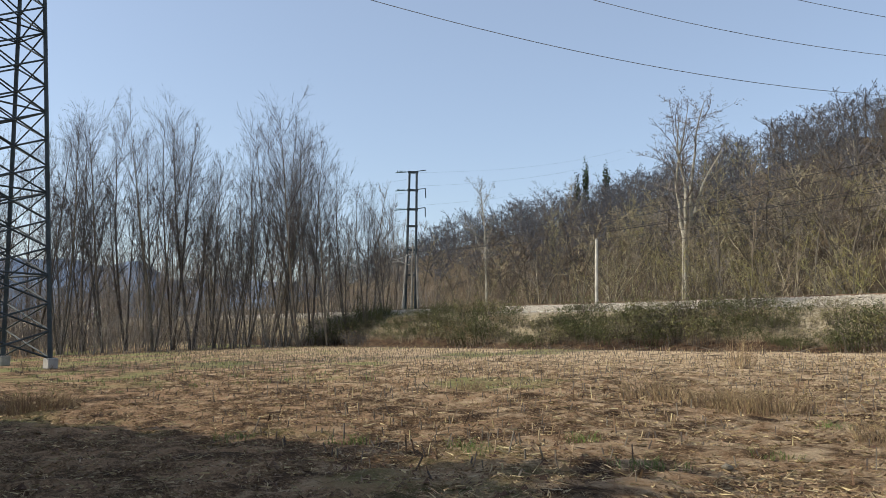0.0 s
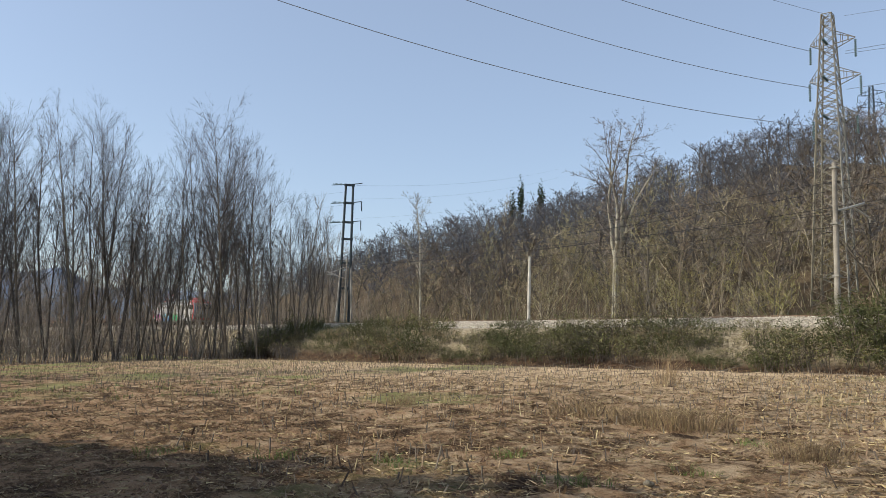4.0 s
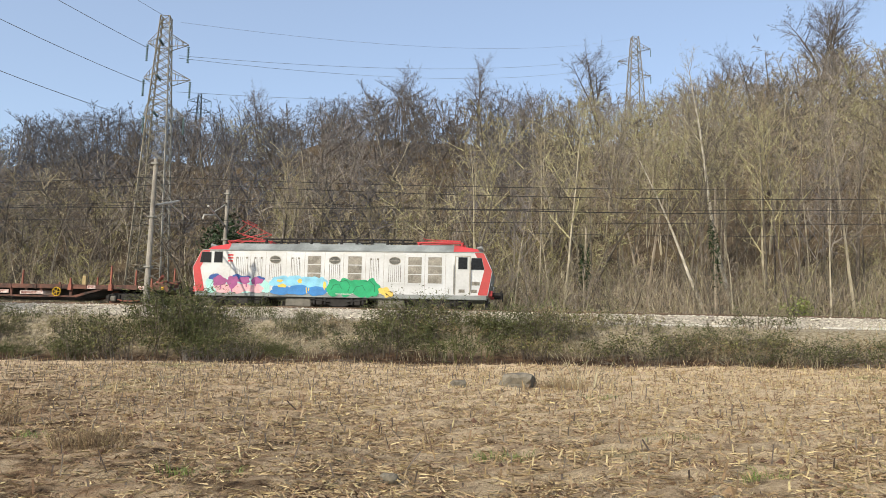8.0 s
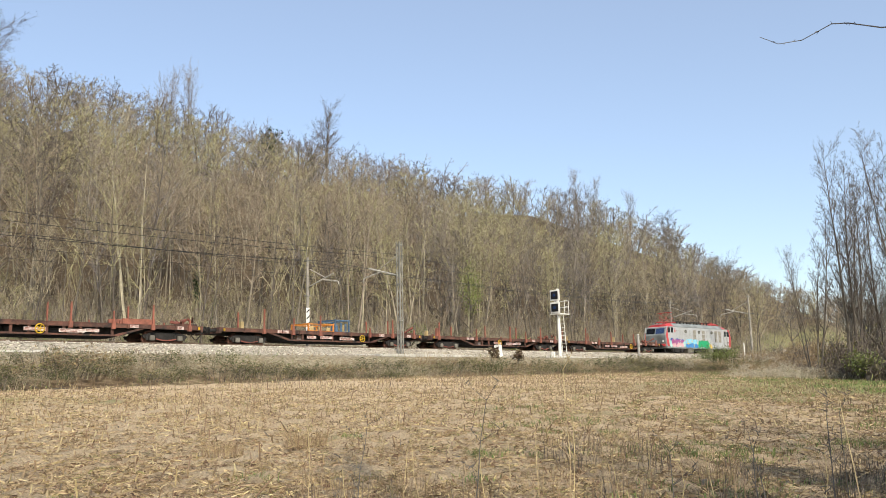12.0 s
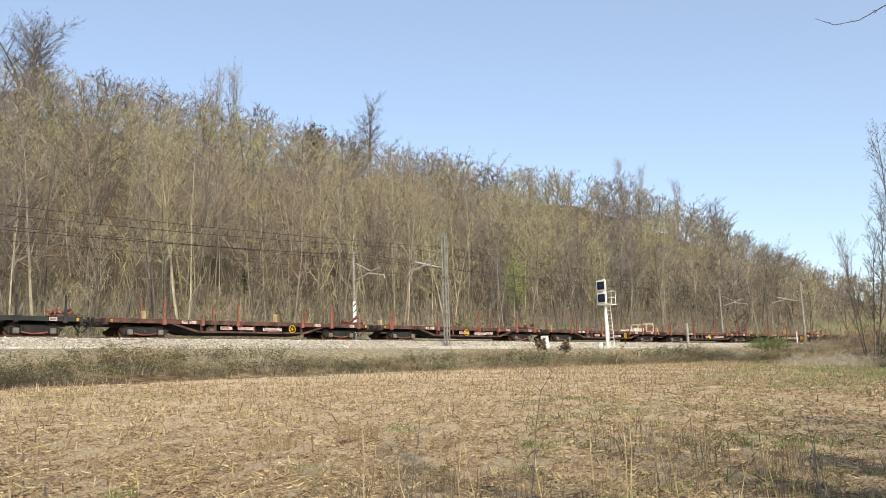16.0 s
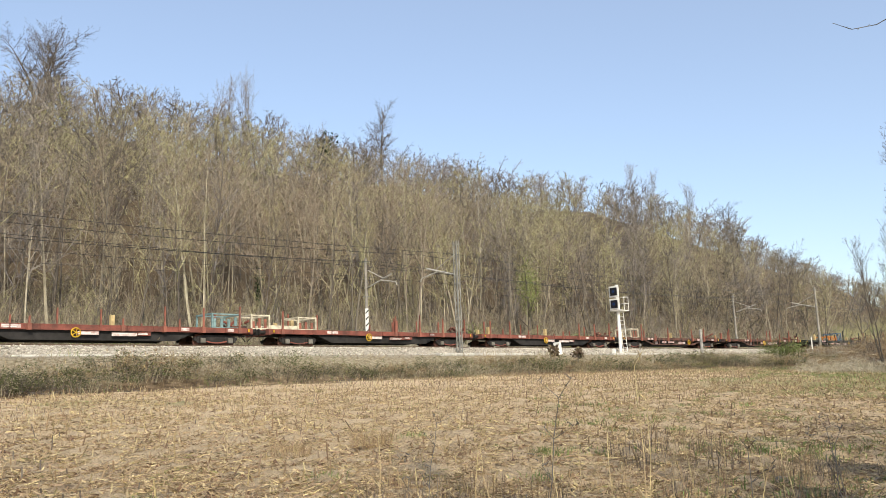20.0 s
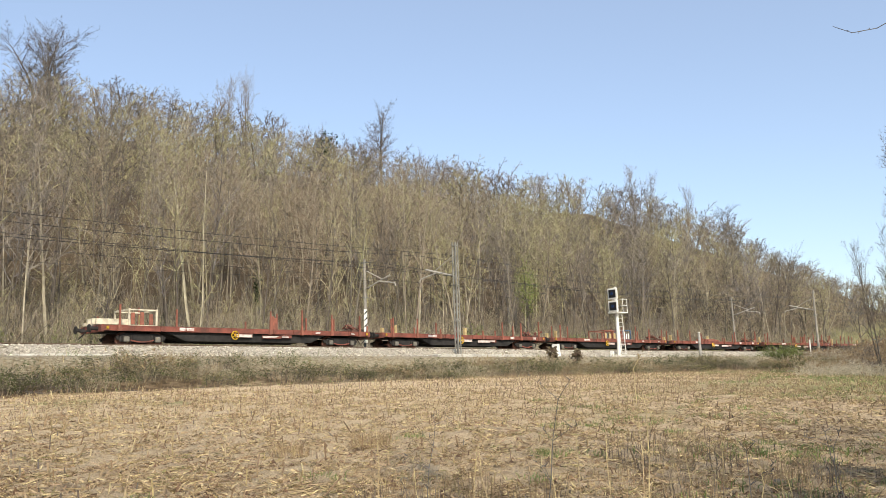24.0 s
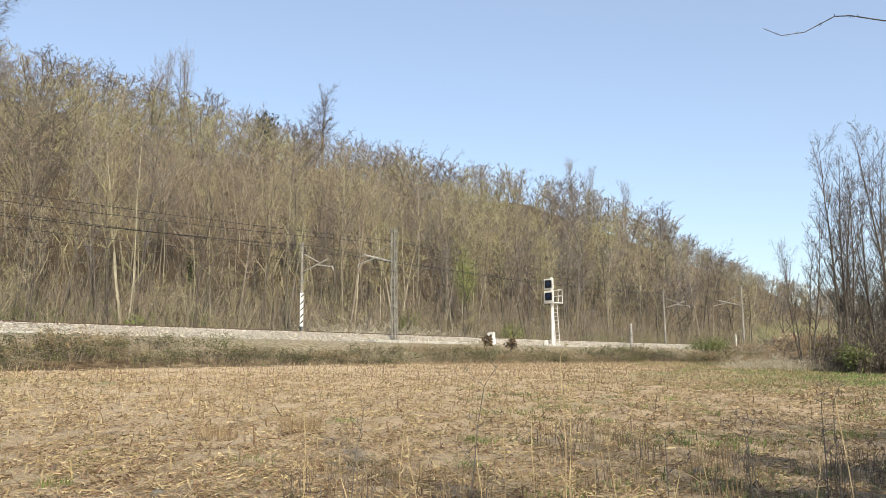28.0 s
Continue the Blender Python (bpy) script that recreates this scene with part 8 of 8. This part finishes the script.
def build_stones():
    r = random.Random(66)
    for u, w, s, lab in ((-0.2, 20.9, 0.62, "large pale boulder at the edge of the field"), (-1.6, 20.4, 0.26, "small pale stone beside a boulder"), (10.2, 4.2, 0.13, "pale stone on the soil"), (4.9, 7.2, 0.10, "pale stone on the soil"), (-1.2, 8.6, 0.13, "pale stone on the soil"), (-5.9, 7.7, 0.08, "pale stone on the soil"), (2.0, 8.4, 0.07, "pale stone on the soil"), (7.8, 8.0, 0.09, "pale stone on the soil")):
        bm = bmesh.new()
        bmesh.ops.create_icosphere(bm, subdivisions=3, radius=1.0)
        off = Vector((r.uniform(0, 50), r.uniform(0, 50), 0))
        for v in bm.verts:
            k = 1 + 0.28 * noise.noise(v.co * 1.1 + off) + 0.10 * noise.noise(v.co * 3.1 + off)
            if s > 0.2:
                k *= 0.8 / max(abs(v.co.x), abs(v.co.y), abs(v.co.z)) ** 0.8
            v.co = Vector((v.co.x * k * 0.85, v.co.y * k * 0.6, max(v.co.z * k * 0.5, -0.3)))
        ob = part("boulder" if s > 0.2 else "stone", bm, M_ROCK, None, smooth=s < 0.2)
        tagged(ob, lab, "stone", "field stones")
        ob.matrix_basis = pose(u, w, gz(u, w) + s * 0.12, 0, 0, r.uniform(-30, 30)) @ Matrix.Scale(s, 4)
    # dead bush beside the boulder
    st, lf = shrub_arrays(1100, 30, 0.8, 0.6, 1.4, 0.8, 0.2, 0.012)
    ob = thing("dead_bush", "bare dead bush beside the boulder", "shrub", m=pose(1.4, 20.9, gz(1.4, 20.9)))
    part_raw("twig_mass", st, M_TWIG, ob)
    # withered dark plants on the bank
    for i, (u, w, s) in enumerate(((45.3, 33.8, 1.0), (47.6, 33.4, 0.9), (49.5, 34.6, 0.8))):
        g = np.random.default_rng(1200 + i)
        v, t = leaf_cloud(150, 0.7, 0.6, 0.55, 0.13, 1200 + i)
        v[:, 2] = np.maximum(v[:, 2] + 0.75, 0.1)
        ob = thing("withered_plant", "dark withered drooping plant on the bank", "plant", "withered plants", Matrix.Translation((u, w, gz(u, w))) @ Matrix.Scale(s, 4))
        part_raw("twig_mass", tubes([[0, 0, -0.1, g.normal(0, 0.2), g.normal(0, 0.2), 0.9, 0.02, 0.008] for _ in range(6)], 4), M_TWIG_DARK, ob)
        part_raw("foliage", (v, t), M_WITHER, ob)


def build_ruin():
    """Broken piers and rubble of a ruined wall, with ivy behind."""
    ob = thing("ruined_wall", "ruined pale stone wall with a dark gap beside the railway", "wall", m=pose(0, 0, 0))
    r = random.Random(77)
    for x0, x1, top, ragged in ((-20.6, -19.4, 5.9, 0.15), (-17.1, -16.3, 5.6, 0.5), (-19.4, -17.1, 4.2, 0.5), (-15.6, -12.8, 4.7, 0.7)):
        z = 3.3
        row = 0
        while z < top:
            h = r.uniform(0.13, 0.24)
            x = x0 - 0.12 * (row % 2)
            while x < x1:
                ln = r.uniform(0.16, 0.42)
                peak = top - ragged * (0.5 + noise.noise(Vector((x * 1.3, top, 4.0))))
                if z < peak and (z < top - 0.5 or r.random() < 0.85):
                    bm = bmesh.new()
                    box(bm, -ln / 2 + 0.012, -0.3 + r.uniform(-0.06, 0.06), -h / 2 + 0.01, ln / 2 - 0.012, 0.3, h / 2 - 0.01, 0.035)
                    for v in bm.verts:
                        v.co += Vector((r.uniform(-0.02, 0.02), r.uniform(-0.02, 0.02), r.uniform(-0.015, 0.015)))
                    st = part("stone", bm, M_RUBBLE, ob)
                    st.matrix_basis = pose(x + ln / 2, 50.0, z + h / 2, 0, r.uniform(-4, 4), 0)
                x += ln
            z += h
            row += 1
    for i in range(26):
        bm = bmesh.new()
        bmesh.ops.create_icosphere(bm, subdivisions=1, radius=r.uniform(0.08, 0.22))
        for v in bm.verts:
            v.co *= r.uniform(0.7, 1.15)
        st = part("fallen_stone", bm, M_RUBBLE, ob)
        st.matrix_basis = pose(r.uniform(-19.3, -12.6), r.uniform(49.2, 49.9), 3.4 + r.uniform(0, 0.12), r.uniform(0, 90), 0, r.uniform(0, 180))


build_stubble()
build_straw()
build_grass()
build_weeds()
build_bank()
build_undergrowth()
build_stones()
build_ruin()


def build_copse_floor():
    """Dark brush under the tall trees at the end of the field."""
    n = 3600
    a = np.radians(RNG.uniform(-89, -57, n))
    d = 72 + 48 * RNG.random(n)
    u, w = d * np.sin(a), d * np.cos(a)
    ok = ~((w > 35.5) & (w < 50)) & (w > 0) & (w < 62)
    u, w = u[ok], w[ok]
    n = len(u)
    z = ground_z(u, w)
    h = RNG.gamma(3.0, 1.0, n) + 0.8
    tx, ty = u + RNG.normal(0, 0.16, n) * h, w + RNG.normal(0, 0.16, n) * h
    r0 = RNG.uniform(0.018, 0.04, n)
    lo = tubes(np.stack([u, w, z - 0.1, tx, ty, z + h, r0, r0 * 0], 1), 3)
    k = np.repeat(np.arange(n), 7)
    f = RNG.uniform(0.25, 0.95, len(k))
    bx, by, bz = u[k] + (tx - u)[k] * f, w[k] + (ty - w)[k] * f, z[k] + h[k] * f
    sp = slivers(np.stack([bx, by, bz, bx + RNG.normal(0, 0.4, len(k)), by + RNG.normal(0, 0.4, len(k)), bz + RNG.uniform(0.0, 1.0, len(k)), np.full(len(k), 0.022), np.zeros(len(k))], 1))
    tagged(new("copse_brush", raw_mesh("copse_brush", *join([lo, sp]), [M_TWIG_GREY])), "tangled brush under the trees at the field's end", "undergrowth", kind="stuff")


build_copse_floor()


# ---- motion ----
SPEED = 27.25   # metres a second


def rear_of_loco(t):
    return 35.8 + SPEED * (t - 10.0)


def motions():
    """The train runs along the far track at a steady speed."""
    ticks = [float(i) for i in range(29)]

    def on_track(u, up):
        du = 4.0
        y0, y1 = float(bend(u - du)), float(bend(u + du))
        return pose(u, TRACK_FAR + (y0 + y1) / 2, RAIL_Z + up, 0, 0, math.degrees(math.atan2(y1 - y0, 2 * du)))

    walk(LOCO, [(t, on_track(rear_of_loco(t) + 8.3, 0)) for t in ticks])
    for i, wg in enumerate(WAGONS):
        walk(wg, [(t, on_track(rear_of_loco(t) - 0.8 - 19.9 * (i + 0.5), 0)) for t in ticks])
    for ob, back, height in LOADS:
        walk(ob, [(t, on_track(rear_of_loco(t) - back, height)) for t in ticks])


motions()
